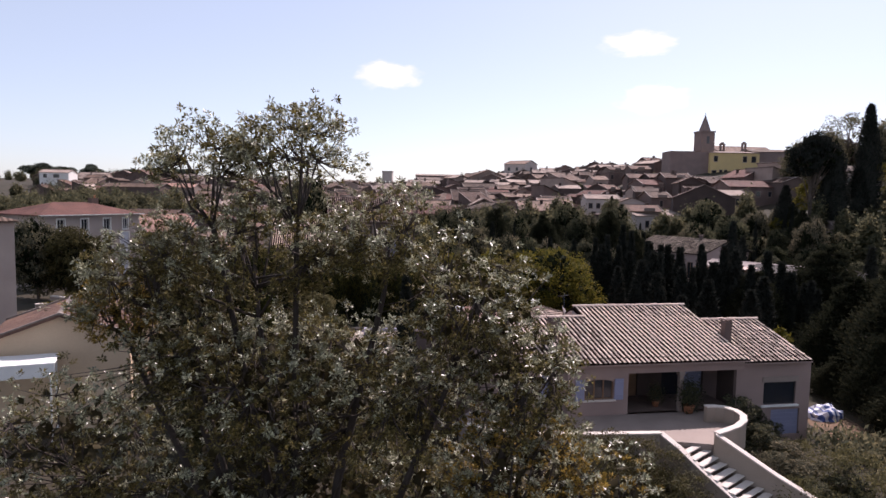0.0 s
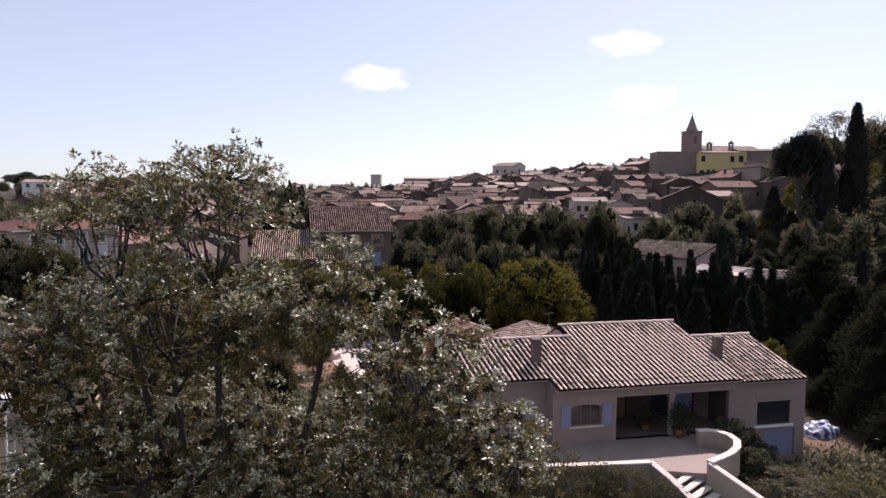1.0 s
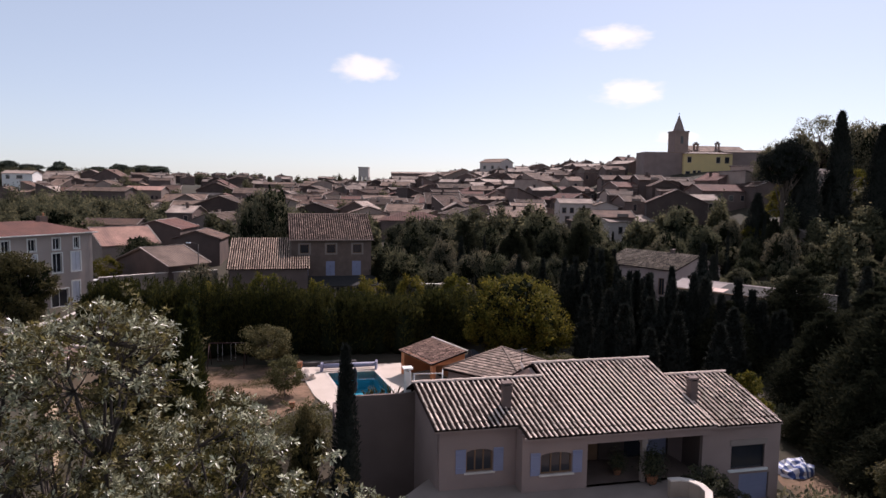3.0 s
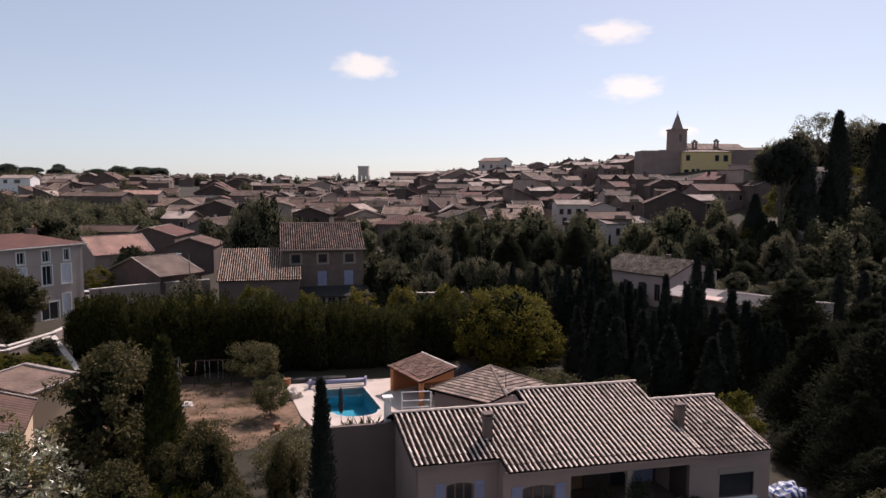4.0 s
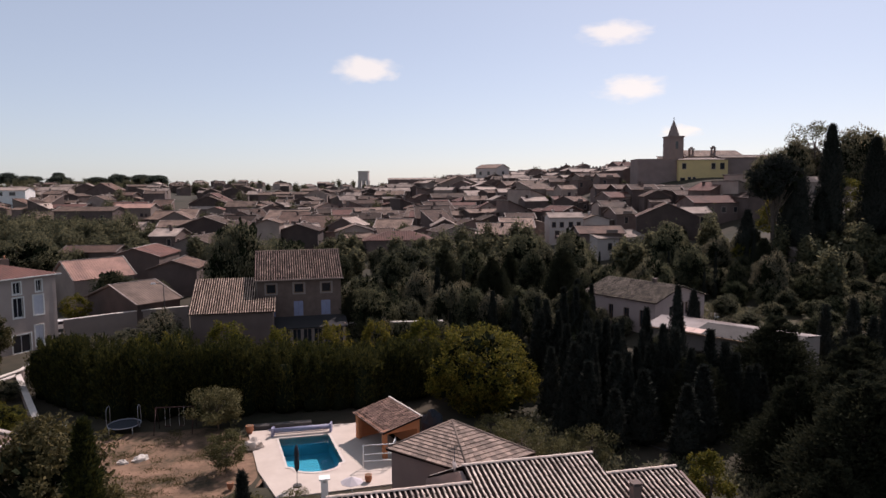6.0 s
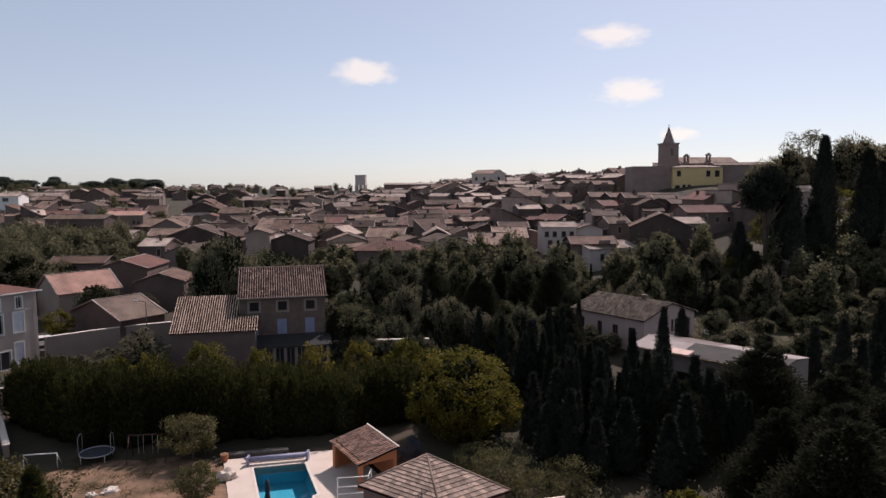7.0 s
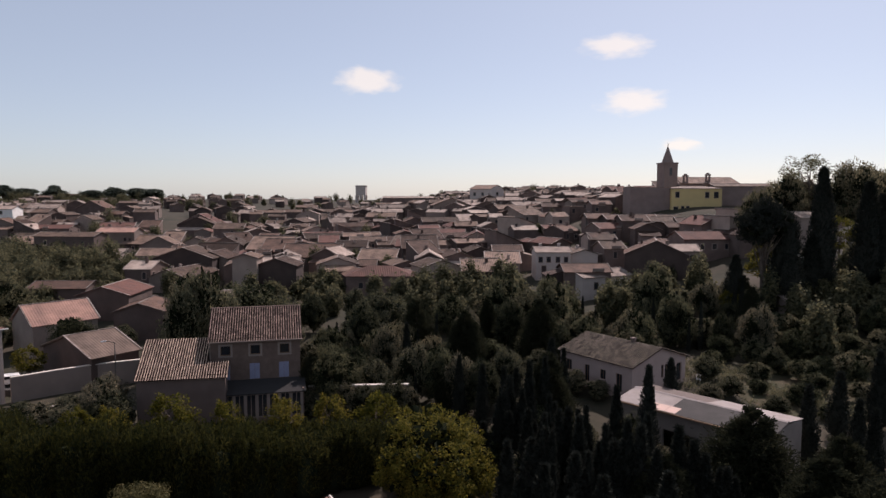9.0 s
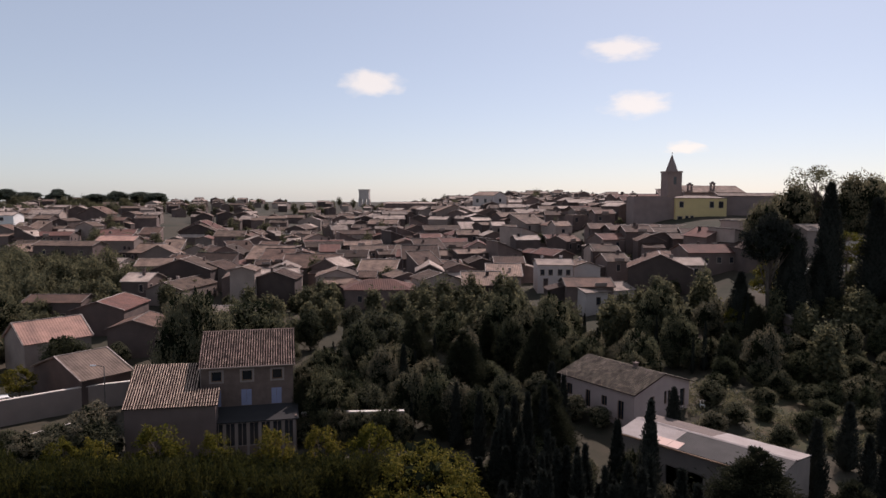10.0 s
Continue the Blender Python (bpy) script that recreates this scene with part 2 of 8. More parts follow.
def mesh_part(name, verts, faces, material, parent=None, label="", smooth=False):
    me = bpy.data.meshes.new(name)
    me.from_pydata(verts, [], faces)
    if smooth:
        me.polygons.foreach_set("use_smooth", [True] * len(me.polygons))
    me.materials.append(material)
    ob = new(name, me)
    ob.parent = parent
    if label:
        ob["label"] = label
    return ob


def thing(name, m, label, category, group="", kind=""):
    ob = new(name)
    ob.matrix_world = m
    return tagged(ob, label, category, group, kind)


def box(bm, x0, x1, y0, y1, z0, z1, bevel=0.0):
    r = bmesh.ops.create_cube(bm, size=1.0, matrix=Matrix.LocRotScale(((x0 + x1) / 2, (y0 + y1) / 2, (z0 + z1) / 2), None, (abs(x1 - x0), abs(y1 - y0), abs(z1 - z0))))
    if bevel:
        es = {e for v in r["verts"] for e in v.link_edges}
        bmesh.ops.bevel(bm, geom=list(es), offset=bevel, segments=1, affect="EDGES")
    return bm


def boxes(*dims, bevel=0.0):
    bm = bmesh.new()
    for d in dims:
        box(bm, *d, bevel=bevel)
    return bm


def tube(bm, pts, radii, sides=6):
    """A tapered tube along points."""
    rings = []
    for i, (p, r) in enumerate(zip(pts, radii)):
        p = Vector(p)
        a = Vector(pts[max(i - 1, 0)])
        b = Vector(pts[min(i + 1, len(pts) - 1)])
        q = (b - a).to_track_quat("Z", "Y")
        rings.append([bm.verts.new(p + q @ Vector((r * math.cos(2 * math.pi * k / sides), r * math.sin(2 * math.pi * k / sides), 0))) for k in range(sides)])
    for a, b in zip(rings, rings[1:]):
        for k in range(sides):
            bm.faces.new((a[k], a[(k + 1) % sides], b[(k + 1) % sides], b[k])).smooth = True
    bm.faces.new(rings[0][::-1])
    bm.faces.new(rings[-1])
    return bm


def prism(bm, poly, y0, y1):
    """A profile in x and z, pushed along y."""
    a = [bm.verts.new((x, y0, z)) for x, z in poly]
    b = [bm.verts.new((x, y1, z)) for x, z in poly]
    k = len(poly)
    bm.faces.new(a)
    bm.faces.new(b[::-1])
    for i in range(k):
        bm.faces.new((a[i], b[i], b[(i + 1) % k], a[(i + 1) % k]))
    return bm


def prism_x(bm, poly, x0, x1):
    """A profile in y and z, pushed along x."""
    a = [bm.verts.new((x0, y, z)) for y, z in poly]
    b = [bm.verts.new((x1, y, z)) for y, z in poly]
    k = len(poly)
    bm.faces.new(a[::-1])
    bm.faces.new(b)
    for i in range(k):
        bm.faces.new((a[i], a[(i + 1) % k], b[(i + 1) % k], b[i]))
    return bm


def wall_bm(x0, x1, y0, y1, z0, z1, holes=()):
    """A wall along x with openings (x0, x1, z0, z1) through it."""
    bm = bmesh.new()
    xs = sorted({x0, x1, *[h[0] for h in holes], *[h[1] for h in holes]})
    zs = sorted({z0, z1, *[h[2] for h in holes], *[h[3] for h in holes]})
    for i in range(len(xs) - 1):
        run = None
        for j in range(len(zs) - 1):
            cx, cz = (xs[i] + xs[i + 1]) / 2, (zs[j] + zs[j + 1]) / 2
            if any(h[0] < cx < h[1] and h[2] < cz < h[3] for h in holes):
                if run is not None:
                    box(bm, xs[i], xs[i + 1], y0, y1, run, zs[j])
                run = None
            elif run is None:
                run = zs[j]
        if run is not None:
            box(bm, xs[i], xs[i + 1], y0, y1, run, zs[-1])
    bmesh.ops.remove_doubles(bm, verts=bm.verts, dist=0.001)
    return bm


def window(parent, x0, x1, y, z0, z1, frame_mat=None, bars=2, pane=None, name="window"):
    """A framed window set in an opening of a wall that faces -y."""
    fm = frame_mat or M_FRAME
    f = 0.06
    n = max(bars, 1)
    wd = (x1 - x0 - f) / n
    bm = wall_bm(x0, x1, y, y + 0.06, z0, z1, [(x0 + f + wd * k, x0 + wd * (k + 1), z0 + f, z1 - f) for k in range(n)])
    w = part(name, bm, fm, parent)
    part("pane", boxes((x0 + f, x1 - f, y + 0.03, y + 0.045, z0 + f, z1 - f)), pane or M_GLASS, w, "dark glass pane")
    return w


def gz(x, y):
    """The height of the ground: a garden hollow that climbs to the village hill."""
    def st(a, b, v):
        v = min(max((v - a) / (b - a), 0.0), 1.0)
        return v * v * (3 - 2 * v)
    near = -4.5 + 2.5 * st(14, 30, y)
    z = near + 4.2 * st(95, 170, y)
    z += 13.0 * math.exp(-((x - 88) / 75) ** 2 - ((y - 240) / 68) ** 2)
    z += 5.5 * st(35, 85, x) * st(75, 125, y)
    z += st(215, 380, y) * (6.5 + 11.5 * math.exp(-((x - 40) / 80) ** 2) + 5 * st(60, 200, -x))
    z += 6.5 * st(420, 740, y)
    z += 2.4 * math.exp(-((x - 34) / 15) ** 2 - ((y - 96) / 12) ** 2)
    z += 2.5 * st(50, 70, x) * st(104, 122, y) * (1 - st(134, 150, y))
    z -= 16 * st(800, 1400, y)
    z += 0.9 * (noise.noise((x * 0.02, y * 0.02, 3)) + 0.3 * noise.noise((x * 0.09, y * 0.09, 7))) * st(75, 130, y)
    return z


# ---------- plants ----------
def leaf_mesh(name, pts, dirs, size, material, parent, rng, aspect=0.5, spread=0.9, label="", faces=None):
    """Many small leaves, each a bent kite of two faces. dirs: the way that the leaves point; faces: the way that they turn their upper side."""
    n = len(pts)
    pts, dirs = np.asarray(pts, float), np.asarray(dirs, float)
    if faces is None:
        d = dirs + rng.normal(0, spread, (n, 3))
        s = rng.normal(0, 1, (n, 3))
    else:
        f = np.asarray(faces, float) + rng.normal(0, spread, (n, 3))
        d = dirs + rng.normal(0, 0.45, (n, 3))
        s = np.cross(d, f)
    d /= np.linalg.norm(d, axis=1)[:, None] + 1e-9
    s -= (s * d).sum(1)[:, None] * d
    s /= np.linalg.norm(s, axis=1)[:, None] + 1e-9
    nn = np.cross(s, d)
    ln = size * rng.uniform(0.6, 1.3, n)[:, None]
    wd = ln * aspect
    v = np.empty((n, 4, 3))
    v[:, 0] = pts
    v[:, 1] = pts + d * ln * 0.5 + s * wd * 0.5 + nn * ln * 0.08
    v[:, 2] = pts + d * ln
    v[:, 3] = pts + d * ln * 0.5 - s * wd * 0.5 + nn * ln * 0.08
    me = bpy.data.meshes.new(name)
    me.vertices.add(n * 4)
    me.vertices.foreach_set("co", v.reshape(-1))
    b = np.arange(n) * 4
    tri = np.stack([b, b + 1, b + 2, b, b + 2, b + 3], 1).reshape(-1)
    me.loops.add(n * 6)
    me.loops.foreach_set("vertex_index", tri)
    me.polygons.add(n * 2)
    me.polygons.foreach_set("loop_start", np.arange(n * 2) * 3)
    me.update(calc_edges=True)
    me.materials.append(material)
    ob = new(name, me)
    ob.parent = parent
    if label:
        ob["label"] = label
    return ob


def tree(name, m, label, category, height, radius, base, leaf, size, clumps, per, seed, group="", clump=0.3, trunk_r=None, flat=1.0, twigs=True, bark=None, aspect=0.5, hollow=0.6, core=True, squash=0.7):
    """A tree with a tapered trunk, limbs to the clumps, and a crown of leaf clumps in an uneven ellipsoid above base."""
    rng = np.random.default_rng(seed)
    root = thing(name, m, label, category, group)
    tr = trunk_r or height * 0.022
    top = base + (height - base) * 0.55
    bm = bmesh.new()
    lean = rng.normal(0, height * 0.02, (5, 2))
    spine = [(lean[k][0] * k / 4, lean[k][1] * k / 4, top * k / 4) for k in range(5)]
    tube(bm, [(0, 0, -0.5)] + spine[1:], [tr * 1.3, tr, tr * 0.8, tr * 0.6, tr * 0.35], 7)
    part("trunk", bm, bark or M_BARK, root)
    cz, ch = (base + height) / 2, (height - base) / 2

    def wob(u):
        return 1 + 0.20 * math.sin(3 * u[0] + 2 * u[2] + seed) + 0.16 * math.sin(5 * u[1] - 3 * u[2] + 2 * seed)
    P, D, N = [], [], []
    bm = bmesh.new()
    for k in range(clumps):
        u = rng.normal(0, 1, 3)
        u /= np.linalg.norm(u)
        rr = rng.uniform(hollow, 1.0) ** 0.6 * rng.choice((1.0, 1.0, 1.08))
        w = wob(u)
        c = np.array((u[0] * radius * rr * w, u[1] * radius * rr * w, cz + u[2] * ch * rr * flat * (0.8 + 0.2 * w)))
        big = rng.uniform(0.55, 1.3)
        q = rng.normal(0, 1, (per, 3))
        q *= (rng.uniform(0.3, 1.0, per) ** 0.5 / np.linalg.norm(q, axis=1))[:, None] * radius * clump * big
        q[:, 2] *= squash
        P.append(c + q)
        out = np.array((u[0], u[1], 0.35 + 0.5 * u[2]))
        qn = q / (np.linalg.norm(q, axis=1)[:, None] + 1e-6)
        N.append(qn * 1.1 + out * 0.5 + np.array((0, 0, 0.25)))
        D.append(qn * 0.5 + rng.normal(0, 0.5, (per, 3)) + np.array((0, 0, -0.2)))
        if twigs and (k % 2 == 0 or clumps < 50):
            h0 = rng.uniform(0.35, 1.0) * top
            a = np.array((0, 0, h0))
            mid = (a + c) / 2 + np.array((0, 0, -0.08 * height * rng.uniform(0, 1)))
            tube(bm, [tuple(a), tuple(mid), tuple(c)], [tr * 0.38, tr * 0.22, tr * 0.06], 5)
    if twigs:
        part("branching", bm, bark or M_BARK, root)["kind"] = "stuff"
    else:
        bm.free()
    leaf_mesh("crown", np.concatenate(P), np.concatenate(D), size, leaf, root, rng, aspect, 0.4, "", np.concatenate(N))
    # Near-black leaves inside block see-through and paint the crown's inner shade.
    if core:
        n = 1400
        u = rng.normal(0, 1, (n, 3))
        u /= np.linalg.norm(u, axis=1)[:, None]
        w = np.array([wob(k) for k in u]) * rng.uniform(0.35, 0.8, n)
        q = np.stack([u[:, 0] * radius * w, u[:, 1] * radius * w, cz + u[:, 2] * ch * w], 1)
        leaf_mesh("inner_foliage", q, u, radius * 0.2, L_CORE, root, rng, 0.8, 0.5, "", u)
    return root


def cypress(name, m, label, height, radius, n, seed, group="cypresses", leaf=None, blunt=0.6, size=0.32, tip=0.8):
    """A dense column of upright sprays round a lumpy core."""
    rng = np.random.default_rng(seed)
    root = thing(name, m, label, "tree", group)
    bm = bmesh.new()
    tube(bm, [(0, 0, -0.4), (0, 0, height * 0.3)], [height * 0.018, height * 0.012], 6)
    part("trunk", bm, M_BARK, root)

    def rad(t):
        return radius * min(1.0, (t / 0.12) ** 0.5) * (1 - t ** (1.6 / blunt * 0.75)) ** tip if t < 1 else 0.0
    t = rng.uniform(0.02, 0.985, n) ** 0.9
    a = rng.uniform(0, 2 * math.pi, n)
    r = np.array([rad(k) for k in t]) * (0.72 + 0.34 * rng.random(n)) * (1 + 0.14 * np.sin(3 * a + 9 * t + seed) + 0.1 * np.sin(7 * a - 23 * t))
    P = np.stack([r * np.cos(a), r * np.sin(a), t * height], 1)
    D = np.stack([0.35 * np.cos(a), 0.35 * np.sin(a), np.full(n, 1.0)], 1)
    leaf_mesh("crown", P, D, size * 1.2, leaf or L_CYP, root, rng, 0.24, 0.4, "", np.stack([np.cos(a), np.sin(a), np.full(n, 0.3)], 1))
    bm = bmesh.new()
    rings = 9
    pts = [(0, 0, height * (0.03 + 0.93 * k / rings)) for k in range(rings + 1)]
    tube(bm, pts, [max(0.03, rad(0.03 + 0.93 * k / rings) * 0.78) for k in range(rings + 1)], 10)
    for v in bm.verts:
        v.co += noise.noise_vector(v.co * 1.3) * radius * 0.2
    part("inner_foliage", bm, leaf or L_CYP, root)
    return root


def conifer(name, m, label, height, radius, tiers, seed, leaf=None, group="", size=0.4, per=120):
    """A broad dark conifer: drooping boughs in tiers round a trunk."""
    rng = np.random.default_rng(seed)
    root = thing(name, m, label, "tree", group)
    bm = bmesh.new()
    tube(bm, [(0, 0, -0.5), (0, 0, height * 0.5), (0, 0, height * 0.97)], [height * 0.025, height * 0.015, 0.03], 7)
    part("trunk", bm, M_BARK, root)
    bm = bmesh.new()
    P, D, N = [], [], []
    for k in range(tiers):
        t = (k + 0.5) / tiers
        z = height * (0.08 + 0.9 * t)
        rr = radius * (1 - t ** 1.5) ** 0.85 + 0.25
        nb = max(4, int(9 * (1 - t) + 4))
        for j in range(nb):
            a = 2 * math.pi * (j + rng.random()) / nb
            L = rr * rng.uniform(0.7, 1.12)
            e = np.array((math.cos(a) * L, math.sin(a) * L, z + rng.uniform(-0.3, 0.35) * height / tiers - 0.06 * L))
            tube(bm, [(0, 0, z), tuple(e * np.array((0.5, 0.5, 1)) + np.array((0, 0, 0.05 * L))), tuple(e)], [0.06, 0.04, 0.012], 4)
            w = rng.uniform(0.15, 1.0, per)[:, None] ** 0.7
            q = np.array((0, 0, z)) * (1 - w) + e * w + rng.normal(0, 1, (per, 3)) * np.array((0.16, 0.16, 0.13)) * L
            P.append(q)
            D.append(np.repeat(np.array((math.cos(a), math.sin(a), 0.55))[None], per, 0))
            N.append(np.repeat(np.array((0.5 * math.cos(a), 0.5 * math.sin(a), 0.9))[None], per, 0))
    part("branching", bm, M_BARK, root)["kind"] = "stuff"
    leaf_mesh("crown", np.concatenate(P), np.concatenate(D), size * 1.25, leaf or L_CONE, root, rng, 0.3, 0.6, "", np.concatenate(N))
    return root


def scaled(x, y, z, s=1.0, sz=None, rz=0):
    return pose(x, y, z, 0, 0, rz) @ Matrix.Diagonal((s, s, sz or s, 1))


# ---------- roofs and houses ----------
def tile_data(pitch, step, rise=0.042, k=6):
    """One canal tile: a tapered half pipe with thickness at its lower end; x across, y up the slope."""
    v, f = [], []
    for y, s, lift in ((0, 1.06, 0.018), (step * 1.08, 0.86, -0.002)):
        for i in range(k + 1):
            a = math.pi * i / k
            v.append((-math.cos(a) * pitch * 0.2 * s, y, math.sin(a) * rise * s + lift))
    for i in range(k):
        f.append((i, i + 1, k + 2 + i, k + 1 + i))
    lo = len(v)
    for i in range(k + 1):
        a = math.pi * i / k
        v.append((-math.cos(a) * pitch * 0.165, 0, math.sin(a) * (rise - 0.012) + 0.022))
    for i in range(k):
        f.append((lo + i, lo + i + 1, i + 1, i))
    return v, f


def tile_roof(parent, x0, x1, y0, z0, y1, z1, pitch, step, material, single=0, seed=1, base=None, skew=0.0, name="roof_slope"):
    """A slope from its eave (y0, z0) up to its ridge (y1, z1), between x0 and x1, in parent's axes: a bed and rows of canal tiles.
    single: how many tiles, counted from the eave, are objects of their own. skew: how far x drifts with every metre of y."""
    rng = random.Random(seed)
    L = math.hypot(y1 - y0, z1 - z0)
    ang = math.atan2(z1 - z0, abs(y1 - y0))
    flip = y1 < y0
    k = skew * math.cos(ang)
    v = [(x0, 0, 0), (x1, 0, 0), (x1 + k * L, L, 0), (x0 + k * L, L, 0)]
    # The bed's black colour paints the shadow in the tile channels.
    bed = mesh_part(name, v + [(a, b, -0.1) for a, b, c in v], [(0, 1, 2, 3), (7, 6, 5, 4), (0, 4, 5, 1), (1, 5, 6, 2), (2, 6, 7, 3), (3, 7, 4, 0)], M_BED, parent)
    m = pose(skew * y0, y0, z0, math.degrees(ang)) if not flip else pose(x0 + x1 + skew * y0, y0, z0, 0, 0, 180) @ pose(0, 0, 0, math.degrees(ang))
    bed.matrix_local = base @ m if base else m
    v, f = tile_data(pitch, step)
    nc, nr = int((x1 - x0) / pitch), int(L / step)
    one = bpy.data.meshes.new("tile")
    one.from_pydata(v, [], f)
    one.materials.append(material)
    V, Fc = [], []
    made = 0
    va = np.array(v)
    for r in range(nr):
        for c in range(nc):
            y = r * L / nr + rng.uniform(-0.02, 0.02) - (0.05 if r == 0 else 0)
            x = x0 + (c + 0.5) * (x1 - x0) / nc + rng.uniform(-0.012, 0.012) + k * y
            tw = rng.uniform(-0.03, 0.03) - math.atan(k)
            if made < single:
                t = new("tile", one)
                t.parent = bed
                t.matrix_local = pose(x, y, 0.0, 0, 0, math.degrees(tw))
                made += 1
            else:
                o = len(V)
                ca, sa2 = math.cos(tw), math.sin(tw)
                q = va.copy()
                q[:, 0], q[:, 1] = va[:, 0] * ca - va[:, 1] * sa2 + x, va[:, 0] * sa2 + va[:, 1] * ca + y
                q[:, 2] += rng.uniform(-0.006, 0.006)
                V.extend(map(tuple, q))
                Fc.extend(tuple(i + o for i in a) for a in f)
    if V:
        t = mesh_part("tile_cover", V, Fc, tile_mix(material), bed)
        t["kind"] = "stuff"
    return bed


MIXED = {}


def tile_mix(material):
    """The same tile with its tone changing from piece to piece within one mesh."""
    if material.name in MIXED:
        return MIXED[material.name]
    m = material.copy()
    n, l = m.node_tree.nodes, m.node_tree.links
    b = n["Principled BSDF"]
    src = b.inputs["Base Color"].links[0].from_socket
    g = n.new("ShaderNodeNewGeometry")
    mr = n.new("ShaderNodeMapRange")
    mr.inputs["To Min"].default_value, mr.inputs["To Max"].default_value = 0.5, 1.25
    l.new(g.outputs["Random Per Island"], mr.inputs["Value"])
    hs = n.new("ShaderNodeHueSaturation")
    l.new(mr.outputs["Result"], hs.inputs["Value"])
    l.new(src, hs.inputs["Color"])
    l.new(hs.outputs["Color"], b.inputs["Base Color"])
    MIXED[material.name] = m
    return m


RIDGE = {}


def ridge_tiles(parent, x0, x1, y, z, material, shift=0.0):
    """Half-round ridge tiles laid end to end, each an object of its own."""
    if material.name not in RIDGE:
        bm = bmesh.new()
        pr = [(0.085 * math.cos(math.pi * i / 6), -0.06 + 0.085 * math.sin(math.pi * i / 6)) for i in range(7)]
        prism_x(bm, pr, 0.0, 0.43)
        me = bpy.data.meshes.new("ridge_tile")
        bm.to_mesh(me)
        bm.free()
        me.materials.append(material)
        RIDGE[material.name] = me
    n = max(1, int((x1 - x0) / 0.41))
    for k in range(n):
        t = new("ridge_tile", RIDGE[material.name])
        t.parent = parent
        t.matrix_local = pose(x0 + shift + (x1 - x0) * k / n, y, z + 0.012 * (k % 2), 0, 0, 0.6 * (k % 3 - 1))


def simple_house(x, y, z, w, d, h, rot, roof="gable", slope=0.3, wall=None, tiles=None, rows=(), side=(), chimney=(), label="", group="", over=0.3, name="house", category="house", trim=True):
    """A plain rendered house: x along its ridge, front towards -y. rows: windows (x, z, width, height) of the front; side: of the right end."""
    wall = wall or M_VWALL
    tiles = tiles or M_ROOF[0]
    root = thing(name, pose(x, y, z, 0, 0, rot), label or "old rendered village house under a canal tile roof", category, group)
    hw, hd = w / 2, d / 2
    bm = bmesh.new()
    if roof == "gable":
        rz = h + hd * slope
        prism_x(bm, [(-hd, -3), (hd, -3), (hd, h), (0, rz), (-hd, h)], -hw, hw)
    elif roof == "mono":
        rz = h + d * slope
        prism_x(bm, [(-hd, -3), (hd, -3), (hd, rz), (-hd, h)], -hw, hw)
    else:
        box(bm, -hw, hw, -hd, hd, -3, h)
    part("wall", bm, wall, root)
    t = 0.16
    bm = bmesh.new()
    ex = hw + over
    if roof == "gable":
        e = hd + over
        ze = h - over * slope
        prism_x(bm, [(-e, ze), (0, rz), (0, rz + t), (-e, ze + t)], -ex, ex)
        r1 = part("roof", bm, tiles, root)
        bm = bmesh.new()
        prism_x(bm, [(e, ze), (e, ze + t), (0, rz + t), (0, rz)], -ex, ex)
        part("roof", bm, tiles, root)
        if trim:
            bm = boxes((-ex - 0.02, ex + 0.02, -0.12, 0.12, rz + t - 0.05, rz + t + 0.06))
            for q in (-1, 1):
                for k in (-1, 1):
                    prism_x(bm, [(q * e, ze + t), (0, rz + t), (0, rz + t + 0.09), (q * e, ze + t + 0.09)][::q], k * ex - 0.1, k * ex + 0.1)
            part("ridge_mortar", bm, M_MORTAR, root)
    elif roof == "mono":
        prism_x(bm, [(-hd - over, h - over * slope), (hd + 0.1, rz + 0.1 * slope), (hd + 0.1, rz + 0.1 * slope + t), (-hd - over, h - over * slope + t)], -ex, ex)
        part("roof", bm, tiles, root)
        if trim:
            bm = bmesh.new()
            za, zb = h - over * slope + t, rz + 0.1 * slope + t
            for k in (-1, 1):
                prism_x(bm, [(-hd - over, za), (hd + 0.1, zb), (hd + 0.1, zb + 0.1), (-hd - over, za + 0.1)], k * ex - 0.1, k * ex + 0.1)
            box(bm, -ex, ex, hd - 0.2, hd + 0.14, zb - 0.06, zb + 0.1)
            part("ridge_mortar", bm, M_MORTAR, root)
    elif roof == "hip":
        e, k = over, min(hd, hw)
        rz = h + (k + e) * slope
        v = [(-hw - e, -hd - e, h), (hw + e, -hd - e, h), (hw + e, hd + e, h), (-hw - e, hd + e, h), (-(hw - k), -(hd - k), rz), (hw - k, hd - k, rz)]
        mesh_part("roof", v + [(a, b, c - 0.14) for a, b, c in v[:4]], [(0, 1, 5, 4), (2, 3, 4, 5), (1, 2, 5), (3, 0, 4), (6, 9, 8, 7), (0, 6, 7, 1), (1, 7, 8, 2), (2, 8, 9, 3), (3, 9, 6, 0)], tiles, root)
    else:
        box(bm, -hw, hw, -hd, hd, h, h + 0.2)
        part("roof", bm, tiles, root)
    for wx, wz, ww, wh in rows:
        far_window(root, wx, -hd, wz, ww, wh, 0)
    for wy, wz, ww, wh in side:
        far_window(root, wy, hw, wz, ww, wh, 1)
    for cx, cy in chimney:
        cz = (h if roof in ("flat", "hip") else (h + (hd - abs(cy)) * slope if roof == "gable" else h + (cy + hd) * slope))
        c = part("chimney", boxes((cx - 0.3, cx + 0.3, cy - 0.25, cy + 0.25, cz - 0.6, cz + 0.9), (cx - 0.38, cx + 0.38, cy - 0.33, cy + 0.33, cz + 0.9, cz + 1.0)), wall, root)
    return root


WIN = {}


